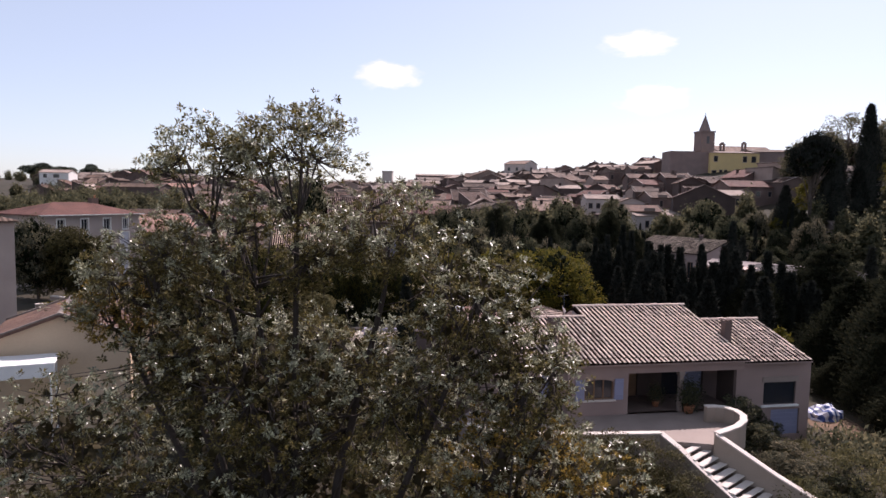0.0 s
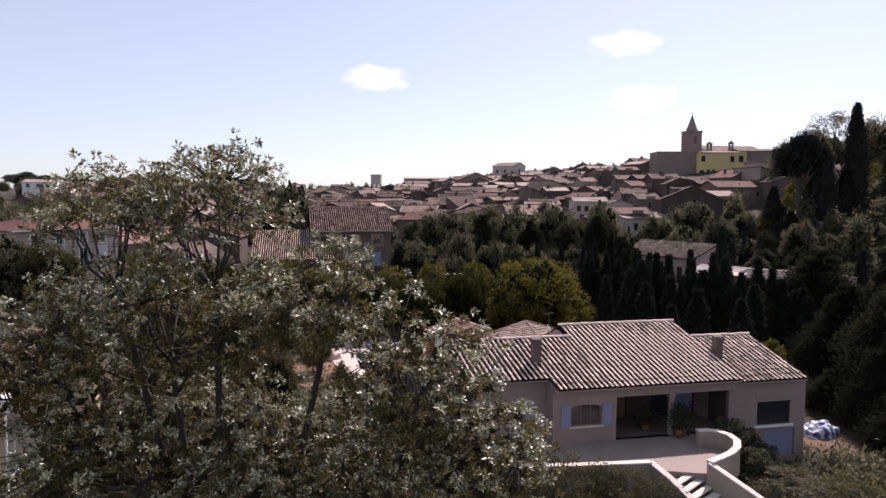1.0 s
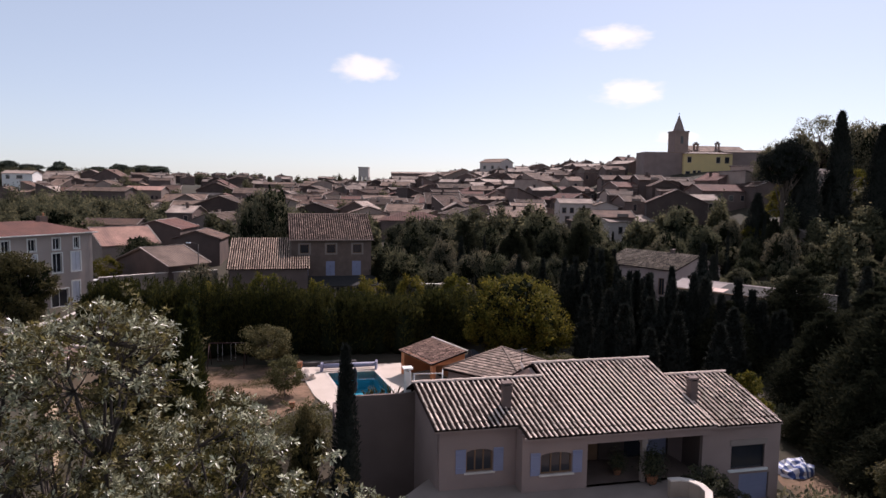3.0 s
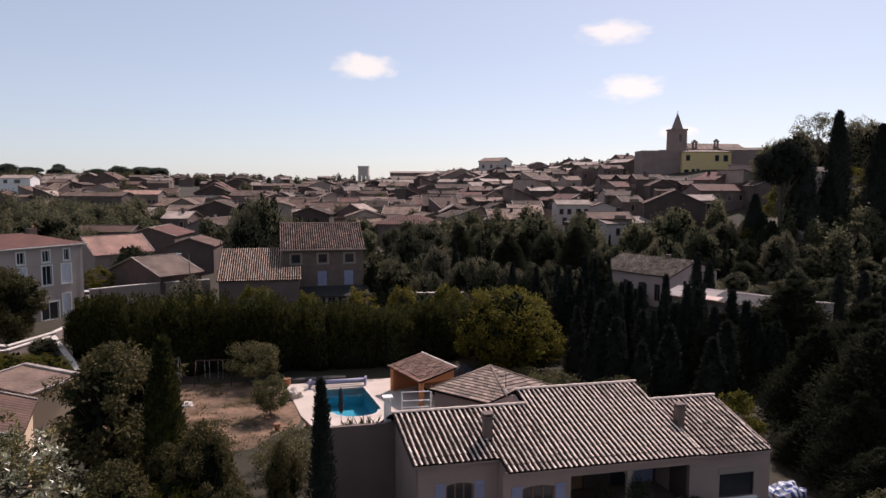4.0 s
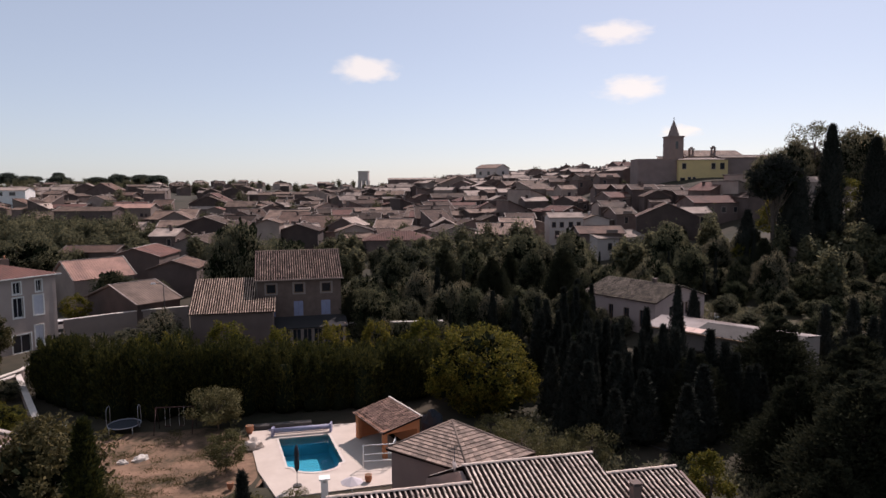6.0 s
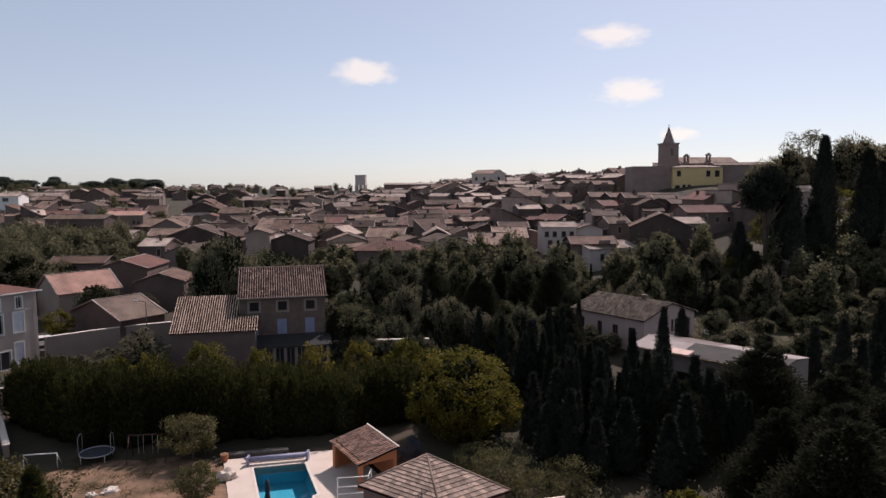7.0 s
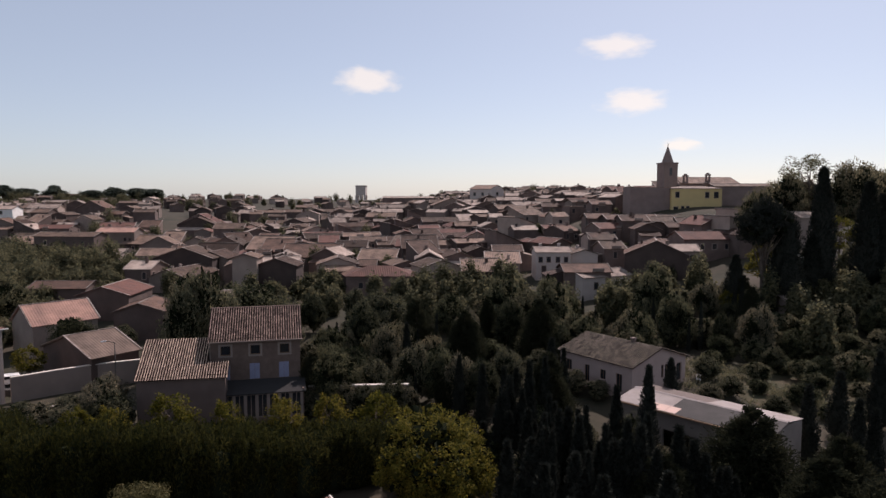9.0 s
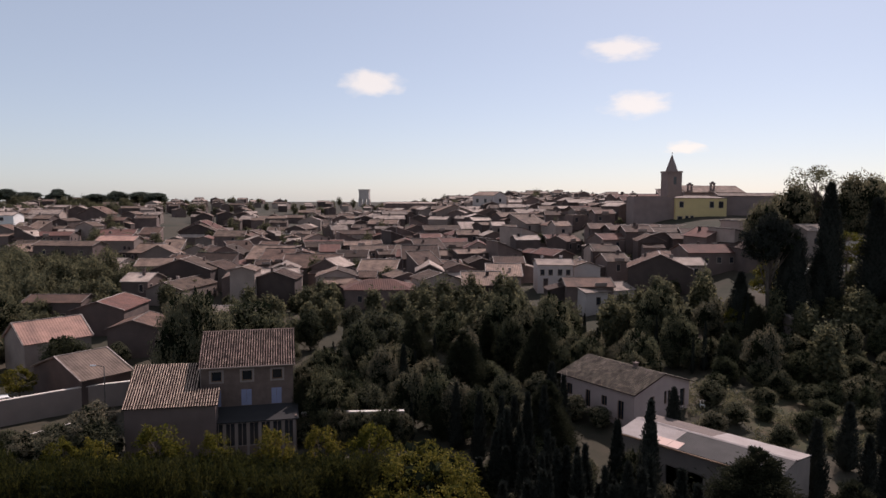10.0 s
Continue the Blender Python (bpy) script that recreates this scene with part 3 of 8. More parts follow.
def far_window(root, a, off, z, w, h, end):
    """A window with surround, recessed pane and sill; end 0: in the front, 1: in the right end."""
    key = (round(w, 2), round(h, 2))
    if key not in WIN:
        f = 0.12
        bm = boxes((-w / 2 - f, -w / 2, -0.06, 0.02, -f, h + f), (w / 2, w / 2 + f, -0.06, 0.02, -f, h + f), (-w / 2, w / 2, -0.06, 0.02, h, h + f), (-w / 2 - f, w / 2 + f, -0.12, 0.02, -f - 0.08, 0.0))
        me = bpy.data.meshes.new("window")
        bm.to_mesh(me)
        bm.free()
        me.materials.append(M_VWALL2)
        bm = boxes((-w / 2, w / 2, -0.03, 0.02, 0, h))
        mp = bpy.data.meshes.new("pane")
        bm.to_mesh(mp)
        bm.free()
        mp.materials.append(M_GLASS)
        WIN[key] = (me, mp)
    me, mp = WIN[key]
    o = new("window", me)
    o.parent = root
    o.matrix_local = pose(a, off, z) if end == 0 else pose(off, a, z, 0, 0, 90)
    p = new("pane", mp)
    p.parent = o
    return o
# ---------- ground ----------
def in_pool(x, y):
    """Whether a place lies under the basin of the pool."""
    a, b = x + 9.5, y - 55.4
    det = 0.955 * -0.90 - 0.37 * 0.255
    u, v = (a * -0.90 - 0.37 * b) / det, (0.955 * b - 0.255 * a) / det
    return -0.9 < u < 4.9 and -0.9 < v < 8.2


def build_ground():
    def axis(lo, hi, fine_lo, fine_hi, step, grow):
        v = list(np.arange(fine_lo, fine_hi, step))
        s, a = step, fine_hi
        while a < hi:
            v.append(a)
            s *= grow
            a += s
        v.append(hi)
        s, a = step, fine_lo
        while a > lo:
            s *= grow
            a -= s
            v.insert(0, max(a, lo))
        return v
    xs = axis(-2600, 2600, -60, 60, 1.25, 1.12)
    ys = axis(-600, 4200, 12, 130, 1.25, 1.06)
    V = [(x, y, gz(x, y) - (2.5 if in_pool(x, y) else 0)) for y in ys for x in xs]
    n = len(xs)
    Fc = [(j * n + i, j * n + i + 1, (j + 1) * n + i + 1, (j + 1) * n + i) for j in range(len(ys) - 1) for i in range(n - 1)]
    g = mesh_part("ground", V, Fc, M_GROUND, None, smooth=True)
    tagged(g, "dry sloping ground of soil, sparse grass and scrub", "ground", kind="structure")


M_ORCH = mat("orchard_earth", (0.075, 0.052, 0.030), 1.0, (0.028, 0.034, 0.013), 0.3, 2.0, 0.6, amount=1.0)
M_GROUND = mat("garden_ground", (0.056, 0.042, 0.028), 1.0, (0.024, 0.024, 0.013), 0.09, 0.9, 0.6, amount=1.0)
build_ground()


def soil_patch(name, cx, cy, rx, ry, rot, label, seed, material):
    """A sheet of bare soil with a ragged edge, a little proud of the ground."""
    ca, sn = math.cos(radians(rot)), math.sin(radians(rot))
    V, Fc, rings, segs = [(cx, cy, gz(cx, cy) + 0.03)], [], 10, 48
    for r in range(1, rings + 1):
        for k in range(segs):
            a = 2 * math.pi * k / segs
            w = r / rings * (1 + 0.16 * noise.noise((2.2 * math.cos(a), 2.2 * math.sin(a), seed)) + 0.06 * noise.noise((7 * math.cos(a), 7 * math.sin(a), seed)))
            q = abs(math.cos(a)) ** 3 + abs(math.sin(a)) ** 3
            u, v = rx * w * math.cos(a) / q ** (1 / 3), ry * w * math.sin(a) / q ** (1 / 3)
            x, y = cx + u * ca - v * sn, cy + u * sn + v * ca
            V.append((x, y, gz(x, y) + (0.03 + 0.02 * noise.noise((x, y, seed)) if r < rings else -0.05)))
    for k in range(segs):
        Fc.append((0, 1 + k, 1 + (k + 1) % segs))
        for r in range(rings - 1):
            o = 1 + r * segs
            Fc.append((o + k, o + segs + k, o + segs + (k + 1) % segs, o + (k + 1) % segs))
    tagged(mesh_part(name, V, Fc, material, None, smooth=True), label, "ground", kind="structure")


soil_patch("garden_soil", -17.5, 49.5, 8.6, 8.2, 8, "dry trodden soil of the pool garden with sparse weeds", 3, M_SOIL)
soil_patch("orchard_soil", 53.0, 91.5, 11.0, 10.0, -30, "brown soil of a small orchard with tufts of grass", 8, M_ORCH)
soil_patch("driveway", 41.0, 56.5, 5.0, 4.0, -30, "dark asphalt driveway among the conifers", 9, M_ASPH)
soil_patch("yard_soil", 20.4, 36.6, 1.5, 2.6, 0, "sandy yard beside the villa", 5, M_SOIL)

# ---------- the villa ----------
VILLA = pose(4.52, 29.91, 0, 0, 0, 14.6)
SKEW = -0.117


def shutter(parent, x0, x1, y, z0, z1):
    bm = boxes((x0, x1, y - 0.05, y - 0.01, z0, z1), bevel=0.008)
    for k in (0.2, 0.8):
        box(bm, x0 + 0.02, x1 - 0.02, y - 0.075, y - 0.05, z0 + (z1 - z0) * k - 0.05, z0 + (z1 - z0) * k + 0.05)
    return part("shutter", bm, M_BLUE, parent, "pale blue board shutter")


def build_villa():
    h = thing("villa", VILLA, "single-storey cream rendered villa under pale canal tiles", "house")
    win2, porch, win1 = (0.88, 2.38, 0.8, 1.82), (3.15, 9.5, 0.0, 2.05), (-2.35, -1.1, 0.78, 1.86)
    k = SKEW
    sl, sb, z0 = 0.338, 0.52, 2.70
    part("wall", wall_bm(0, 9.5, 0.4, 0.65, -2.2, 2.68, [win2, porch]), M_CREAM, h)
    part("wall", wall_bm(-3.6, 0.0, 1.3, 1.55, -2.2, 3.0, [win1]), M_CREAM, h)
    part("wall", boxes((0.0, 0.25, 0.65, 1.55, -2.2, 2.8)), M_CREAM, h)
    gw, gd = (11.0, 12.9, 0.0, 1.2), (11.5, 13.2, -1.65, -0.28)
    part("wall", wall_bm(9.5, 13.75, 0.85, 1.1, -2.2, 2.38, [gw, gd]), M_CREAM, h)
    for x0, x1, prof in ((-3.6, -3.35, [(1.55, -2.2), (7.6, -2.2), (7.6, 2.3), (4.3, 3.95), (1.55, 3.05)]),
                         (13.5, 13.75, [(1.1, -2.2), (8.3, -2.2), (8.3, 1.7), (4.45, 3.6), (1.1, 2.45)]),
                         (9.25, 9.5, [(0.65, -2.2), (10.6, -2.2), (10.6, 1.7), (5.4, 4.3), (0.65, 2.7)]),
                         (2.5, 2.7, [(4.3, -2.2), (10.6, -2.2), (10.6, 1.7), (5.4, 4.3), (4.3, 3.9)])):
        bm = prism_x(bmesh.new(), prof, x0, x1)
        for v in bm.verts:
            v.co.x += k * max(v.co.y - 1.2, 0)
        part("wall", bm, M_CREAM, h)
    for d in ((1.6, 8.2, 10.4, 10.6, -2.2, 1.7), (-4.2, 1.7, 7.4, 7.6, -2.2, 2.2), (8.4, 12.8, 8.1, 8.3, -2.2, 1.65)):
        part("wall", boxes(d), M_CREAM, h)
    # porch; its dark walls and floor paint in the shade inside
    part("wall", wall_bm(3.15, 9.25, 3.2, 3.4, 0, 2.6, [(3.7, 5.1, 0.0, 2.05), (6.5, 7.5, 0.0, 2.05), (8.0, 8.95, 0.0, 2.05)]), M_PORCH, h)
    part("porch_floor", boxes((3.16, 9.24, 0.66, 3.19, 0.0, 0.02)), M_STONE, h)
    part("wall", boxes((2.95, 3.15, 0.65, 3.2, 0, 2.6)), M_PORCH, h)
    # Lining added only to darken the right side of the porch.
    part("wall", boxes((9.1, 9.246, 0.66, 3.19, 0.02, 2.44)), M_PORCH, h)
    part("porch_ceiling", boxes((3.15, 9.25, 0.65, 3.2, 2.45, 2.55)), M_WOOD, h)
    part("pillar", boxes((5.92, 6.14, 0.42, 0.64, 0, 2.05), (5.87, 6.19, 0.37, 0.69, 1.85, 2.05), bevel=0.015), M_BEIGE, h, "rendered porch pillar")
    d = part("door", boxes((3.75, 5.05, 3.26, 3.32, 0.0, 2.03), (3.85, 4.35, 3.24, 3.27, 0.2, 1.0), (4.45, 4.95, 3.24, 3.27, 0.2, 1.0)), M_WOOD, h, "dark wooden double door")
    part("handle", boxes((4.32, 4.36, 3.19, 3.26, 1.0, 1.04)), M_STEEL, d)
    d = part("door", boxes((8.05, 8.9, 3.26, 3.32, 0.0, 2.03), (8.15, 8.8, 3.24, 3.27, 1.1, 1.9)), M_BLUE, h, "pale blue door")
    part("handle", boxes((8.76, 8.8, 3.19, 3.26, 1.0, 1.04)), M_STEEL, d)
    part("door", boxes((6.5, 7.5, 3.28, 3.32, 0.0, 2.03)), M_GLASS, h, "dark glazed door")
    shutter(h, 7.55, 7.98, 3.18, 0.0, 2.0)
    # windows with arched heads, wooden frames and blue shutters
    for x0, x1, z0_, z1, y in ((*win2, 0.4), (*win1, 1.3)):
        w = window(h, x0, x1, y + 0.08, z0_, z1, M_WOOD, 3)
        part("sill", boxes((x0 - 0.1, x1 + 0.1, y - 0.1, y + 0.1, z0_ - 0.09, z0_ - 0.005), bevel=0.01), M_COPE, w)
        bm = bmesh.new()
        arch = [(x0, z1), (x0, z1 - 0.2)] + [(x0 + (x1 - x0) * (0.5 - 0.5 * math.cos(math.pi * j / 8)), z1 - 0.2 + 0.17 * math.sin(math.pi * j / 8)) for j in range(1, 8)] + [(x1, z1 - 0.2), (x1, z1)]
        prism(bm, arch[::-1], y + 0.01, y + 0.08)
        part("arch", bm, M_CREAM, w)
        shutter(h, x0 - 0.50, x0 - 0.03, y, z0_ - 0.03, z1)
        shutter(h, x1 + 0.03, x1 + 0.50, y, z0_ - 0.03, z1)
    w = window(h, *gw[:2], 0.93, *gw[2:], M_DARKM, 1, name="wide_window")
    part("sill", boxes((10.85, 13.05, 0.72, 0.95, -0.12, -0.01), bevel=0.015), M_WHITE, w)
    part("shutter_box", boxes((10.9, 13.0, 0.80, 0.86, 1.205, 1.5)), M_BEIGE, w, "pale roller shutter box")
    g = part("garage_door", boxes((11.5, 13.2, 0.95, 1.0, -1.65, -0.28)), M_BLUE, h, "pale grey-blue garage door")
    for j in range(6):
        part("slat", boxes((11.52, 13.18, 0.93, 0.948, -1.63 + j * 0.225, -1.42 + j * 0.225)), M_BLUE, g)
    # roof
    P, S = 0.25, 0.4
    zl, zm, zr = z0 + sl * 4.3, z0 + sl * 5.42, 2.44 + 0.348 * 4.0
    tile_roof(h, -3.8, 0.1, 0.88, z0 + sl * 0.88, 4.3, zl, P, S, M_TILE, 0, 1, None, k)
    tile_roof(h, 0.1, 2.85, 0.0, z0, 4.3, zl, P, S, M_TILE, 0, 2, None, k)
    tile_roof(h, 2.85, 9.55, 0.0, z0, 5.42, zm, P, S, M_TILE, 300, 3, None, k)
    tile_roof(h, 9.6, 13.55, 0.45, 2.44, 4.45, zr, P, S, M_TILE, 0, 4, None, k)
    tile_roof(h, -3.8, 2.85, 7.8, zl - sb * 3.5, 4.3, zl, P, S, M_TILE, 0, 5, None, k)
    tile_roof(h, 2.85, 9.55, 10.9, zm - sb * 5.48, 5.42, zm, P, S, M_TILE, 0, 6, None, k)
    tile_roof(h, 9.6, 13.55, 8.5, zr - sb * 4.05, 4.45, zr, P, S, M_TILE, 0, 7, None, k)
    ridge_tiles(h, -3.85, 2.85, 4.3, zl + 0.09, M_TILE, k * 4.3)
    ridge_tiles(h, 2.8, 9.6, 5.42, zm + 0.09, M_TILE, k * 5.42)
    ridge_tiles(h, 9.6, 13.6, 4.45, zr + 0.09, M_TILE, k * 4.45)
    for x0, x1, y, z in ((-3.9, 0.0, 0.93, 2.83), (0.0, 9.55, 0.05, 2.52), (9.6, 13.55, 0.5, 2.26)):
        part("eaves_board", boxes((x0, x1, y, y + 0.08, z, z + 0.14)), M_CREAM, h)
    for x, y, z in ((-0.2, 2.25, 3.42), (9.74, 2.45, 3.1)):
        c = part("chimney", boxes((x - 0.2, x + 0.2, y - 0.2, y + 0.2, z - 0.4, z + 0.95), (x - 0.25, x + 0.25, y - 0.25, y + 0.25, z + 0.95, z + 1.03), bevel=0.01), M_GREY, h)
        cap = part("chimney_cap", boxes((x - 0.25, x + 0.25, y - 0.25, y + 0.25, z + 1.13, z + 1.18)), M_GREY, c)
        for a in (-0.17, 0.17):
            for b in (-0.17, 0.17):
                part("cap_foot", boxes((x + a - 0.03, x + a + 0.03, y + b - 0.03, y + b + 0.03, z + 1.03, z + 1.13)), M_GREY, c)
    # flat-topped wing beyond the gable
    part("wing_wall", boxes((-7.9, -3.62, 5.0, 5.22, -2.4, 3.42)), M_GREY, h, "dark grey parapet wall")
    part("wing_wall", boxes((-7.9, -7.68, 5.22, 8.5, -2.4, 2.0), (-7.68, -4.4, 8.28, 8.5, -2.4, 2.0)), M_GREY, h)
    part("wing_roof", boxes((-7.68, -4.4, 5.22, 8.28, 1.7, 1.85)), M_CEMENT, h)
    c = part("chimney", boxes((-4.51, -4.19, 5.34, 5.66, 1.85, 4.4)), M_WHITE, h)
    part("chimney_cap", boxes((-4.6, -4.1, 5.25, 5.75, 4.55, 4.62)), M_WHITE, c)
    for a in (-0.11, 0.11):
        for b in (-0.11, 0.11):
            part("cap_foot", boxes((-4.35 + a - 0.04, -4.35 + a + 0.04, 5.5 + b - 0.04, 5.5 + b + 0.04, 4.4, 4.55)), M_WHITE, c)
    return h


build_villa()


def antenna(m):
    a = thing("tv_antenna", m, "thin metal television antenna on a mast", "antenna")
    part("mast", tube(bmesh.new(), [(0, 0, -1.5), (0, 0, 1.5)], [0.025, 0.02], 6), M_DARKM, a)
    boom = part("boom", boxes((-0.45, 0.45, -0.012, 0.012, 1.35, 1.375)), M_CEMENT, a)
    for k in range(6):
        part("element", boxes((-0.4 + k * 0.15, -0.388 + k * 0.15, -0.2 + 0.015 * k, 0.2 - 0.015 * k, 1.375, 1.39)), M_CEMENT, boom)
    bm = bmesh.new()
    bmesh.ops.create_cone(bm, cap_ends=True, segments=18, radius1=0.36, radius2=0.1, depth=0.1, matrix=pose(0, -0.1, 0.45, 70, 0, 30))
    part("dish", bm, M_SHEET, a, "small satellite dish")


antenna(VILLA @ pose(2.1, 6.6, 3.6, 0, 0, 35))


# terrace, curved parapet and garden stairs
def build_terrace():
    t = thing("terrace", VILLA, "tiled terrace with a pale coped retaining wall", "terrace", kind="structure")
    out = [(-5.2, -0.6), (-3.5, -2.0), (-1.0, -2.6), (3.0, -3.1), (5.1, -3.9), (6.4, -3.45), (7.1, -2.95), (7.5, -2.1), (7.2, -1.2), (9.3, 0.3), (9.2, 3.2), (-3.3, 3.2), (-5.2, 1.1)]
    bm = bmesh.new()
    a = [bm.verts.new((x, y, 0.0)) for x, y in out]
    b = [bm.verts.new((x, y, -2.6)) for x, y in out]
    bm.faces.new(a)
    bm.faces.new(b[::-1])
    for i in range(len(out)):
        bm.faces.new((a[i], b[i], b[(i + 1) % len(out)], a[(i + 1) % len(out)]))
    part("floor_slab", bm, M_TERR, t)

    def parapet(pts, name, thick=0.24, deep=0.9):
        body = None
        for m_, w, hi, lo, mt in ((0, thick / 2, 0.0, deep, M_PARA), (1, thick / 2 + 0.04, 0.06, 0.0, M_COPE)):
            bm = bmesh.new()
            rows = []
            for i, (x, y, z) in enumerate(pts):
                p, q = pts[max(i - 1, 0)], pts[min(i + 1, len(pts) - 1)]
                d = Vector((q[0] - p[0], q[1] - p[1], 0)).normalized()
                n_ = Vector((-d.y, d.x, 0)) * w
                c = Vector((x, y, z))
                rows.append([bm.verts.new(c + n_ + Vector((0, 0, hi))), bm.verts.new(c - n_ + Vector((0, 0, hi))), bm.verts.new(c - n_ - Vector((0, 0, lo))), bm.verts.new(c + n_ - Vector((0, 0, lo)))])
            for r, s in zip(rows, rows[1:]):
                for k in range(4):
                    bm.faces.new((r[k], r[(k + 1) % 4], s[(k + 1) % 4], s[k]))
            bm.faces.new(rows[0])
            bm.faces.new(rows[-1][::-1])
            bmesh.ops.recalc_face_normals(bm, faces=bm.faces)
            if body is None:
                body = part(name, bm, mt, t)
            else:
                part("coping", bm, mt, body, "pale stone coping")
    parapet([(-5.2, -0.6, 0.25), (-4.3, -1.5, 0.26), (-2.6, -2.3, 0.28), (-0.5, -2.7, 0.3), (3.0, -3.1, 0.32)], "parapet", deep=2.4)
    curve = [(6.4, -1.15, 0.74), (6.9, -1.15, 0.73), (7.3, -1.35, 0.72), (7.55, -1.85, 0.7), (7.5, -2.45, 0.67), (7.1, -3.05, 0.64), (6.5, -3.5, 0.6), (5.8, -3.8, 0.57), (5.1, -4.05, 0.53)]
    parapet(curve, "curved_parapet", deep=1.2)
    parapet([(3.0, -3.1, 0.32), (3.4, -4.0, -0.05), (3.85, -5.0, -0.6), (4.35, -6.2, -1.15), (4.85, -7.4, -1.7)], "stair_parapet", deep=1.6)
    parapet([(5.1, -4.05, 0.5), (5.85, -5.1, -0.05), (6.6, -6.0, -0.6), (7.5, -7.1, -1.15), (8.4, -8.2, -1.7)], "stair_parapet", deep=1.6)
    ang = math.degrees(math.atan2(-0.857, 0.515)) + 90
    rng = random.Random(6)
    for k in range(12):
        c = Vector((4.2, -3.75)) + Vector((0.515, -0.857)) * (0.37 * k)
        w = 0.84 + 0.05 * k
        s = part("stair_step", boxes((-w + rng.uniform(-0.05, 0.05), w + rng.uniform(-0.05, 0.05), -0.17, 0.14 + rng.uniform(-0.03, 0.03), -0.07, 0.0), bevel=0.02), M_COPE, t, "pale worn stone tread")
        s.matrix_local = pose(c.x, c.y, -0.13 - 0.155 * k, rng.uniform(-1, 1), rng.uniform(-1.5, 1.5), ang + rng.uniform(-2, 2))
        r = part("stair_riser", boxes((-w, w, 0.02, 0.4, -0.6, -0.08)), M_STONE, t)
        r.matrix_local = pose(c.x, c.y, -0.13 - 0.155 * k, 0, 0, ang)
    return t


build_terrace()


# ---------- pool garden ----------
PZ = -1.9


def pool_axis(x, y, z=0.0):
    """Pool axes: x across, y towards the villa; the far left corner of the basin is the origin."""
    return Vector((-9.5 + 0.955 * x + 0.37 * y, 55.4 + 0.255 * x - 0.90 * y, PZ + z))


def build_pool():
    p = thing("swimming_pool", Matrix.Identity(4), "turquoise swimming pool with a rounded end in a pale stone deck", "pool", kind="structure")
    W, Lg = 3.95, 6.2
    rim = [(0, 0), (W, 0), (W, Lg - 0.3)] + [(W / 2 + (W / 2 - 0.35) * math.cos(math.pi * k / 10), Lg - 0.1 + 1.15 * math.sin(math.pi * k / 10)) for k in range(11)] + [(0, Lg - 0.3)]
    outer = [(-2.2, -2.3), (W + 4.0, -2.3), (W + 5.6, 7.0), (W + 4.0, 10.4), (-1.3, 10.8), (-2.1, 6.0)]
    bm = bmesh.new()
    a = [bm.verts.new(pool_axis(x, y, 0.0)) for x, y in rim]
    o = [bm.verts.new(pool_axis(x, y, 0.0)) for x, y in outer]
    es = [bm.edges.new((v[i], v[(i + 1) % len(v)])) for v in (a, o) for i in range(len(v))]
    bmesh.ops.triangle_fill(bm, edges=es, use_beauty=True, normal=(0, 0, 1))
    r = bmesh.ops.extrude_face_region(bm, geom=list(bm.faces))
    for v in r["geom"]:
        if isinstance(v, bmesh.types.BMVert):
            v.co.z -= 0.6
    bmesh.ops.recalc_face_normals(bm, faces=bm.faces)
    part("deck", bm, M_DECK, p, "pale stone pool deck")
    bm = bmesh.new()
    a = [bm.verts.new(pool_axis(x, y, -0.02)) for x, y in rim]
    b = [bm.verts.new(pool_axis(x, y, -1.5)) for x, y in rim]
    bm.faces.new(b)
    for i in range(len(rim)):
        bm.faces.new((a[i], a[(i + 1) % len(rim)], b[(i + 1) % len(rim)], b[i]))
    bmesh.ops.recalc_face_normals(bm, faces=bm.faces)
    bmesh.ops.reverse_faces(bm, faces=bm.faces)
    part("basin", bm, M_LINER, p, "blue pool liner")
    bm = bmesh.new()
    c = Vector(pool_axis(W / 2, Lg / 2))
    for i in range(len(rim)):
        q0, q1 = rim[i], rim[(i + 1) % len(rim)]
        f0, f1 = [((x - W / 2) * 1.09 + W / 2, (y - Lg / 2) * 1.06 + Lg / 2) for x, y in (q0, q1)]
        vs = [bm.verts.new(pool_axis(*q, z)) for q, z in ((q0, 0.035), (q1, 0.035), (f1, 0.03), (f0, 0.03))]
        bm.faces.new(vs)
    bmesh.ops.recalc_face_normals(bm, faces=bm.faces)
    part("coping", bm, M_COPE, p)
    bm = bmesh.new()
    bm.faces.new([bm.verts.new(pool_axis(x, y, -0.14)) for x, y in rim])
    bm.normal_update()
    if next(iter(bm.faces)).normal.z <= 0:
        bmesh.ops.reverse_faces(bm, faces=bm.faces)
    bm.normal_update()
    w = part("water", bm, M_WATER, p, "clear still pool water")
    w.visible_shadow = False
    # roller cover and its rails beyond the far end
    bm = bmesh.new()
    tube(bm, [pool_axis(-0.3, -0.75, 0.42), pool_axis(W + 0.4, -0.75, 0.42)], [0.2, 0.2], 10)
    tube(bm, [pool_axis(-0.6, -1.35, 0.3), pool_axis(W + 0.3, -1.35, 0.3)], [0.1, 0.1], 8)
    cov = part("roller_cover", bm, M_SLATS, p, "lilac-grey rolled-up slatted pool cover")
    bm = bmesh.new()
    for x in (-0.35, W + 0.35):
        q = pool_axis(x, -0.75)
        box(bm, q.x - 0.08, q.x + 0.08, q.y - 0.3, q.y + 0.3, PZ, PZ + 0.7)
    part("bracket", bm, M_SLATS, cov)
    bm = bmesh.new()
    v = [pool_axis(-1.7, -3.0, 0.35), pool_axis(3.0, -3.0, 0.35), pool_axis(3.0, -2.5, 0.3), pool_axis(-1.7, -2.5, 0.3)]
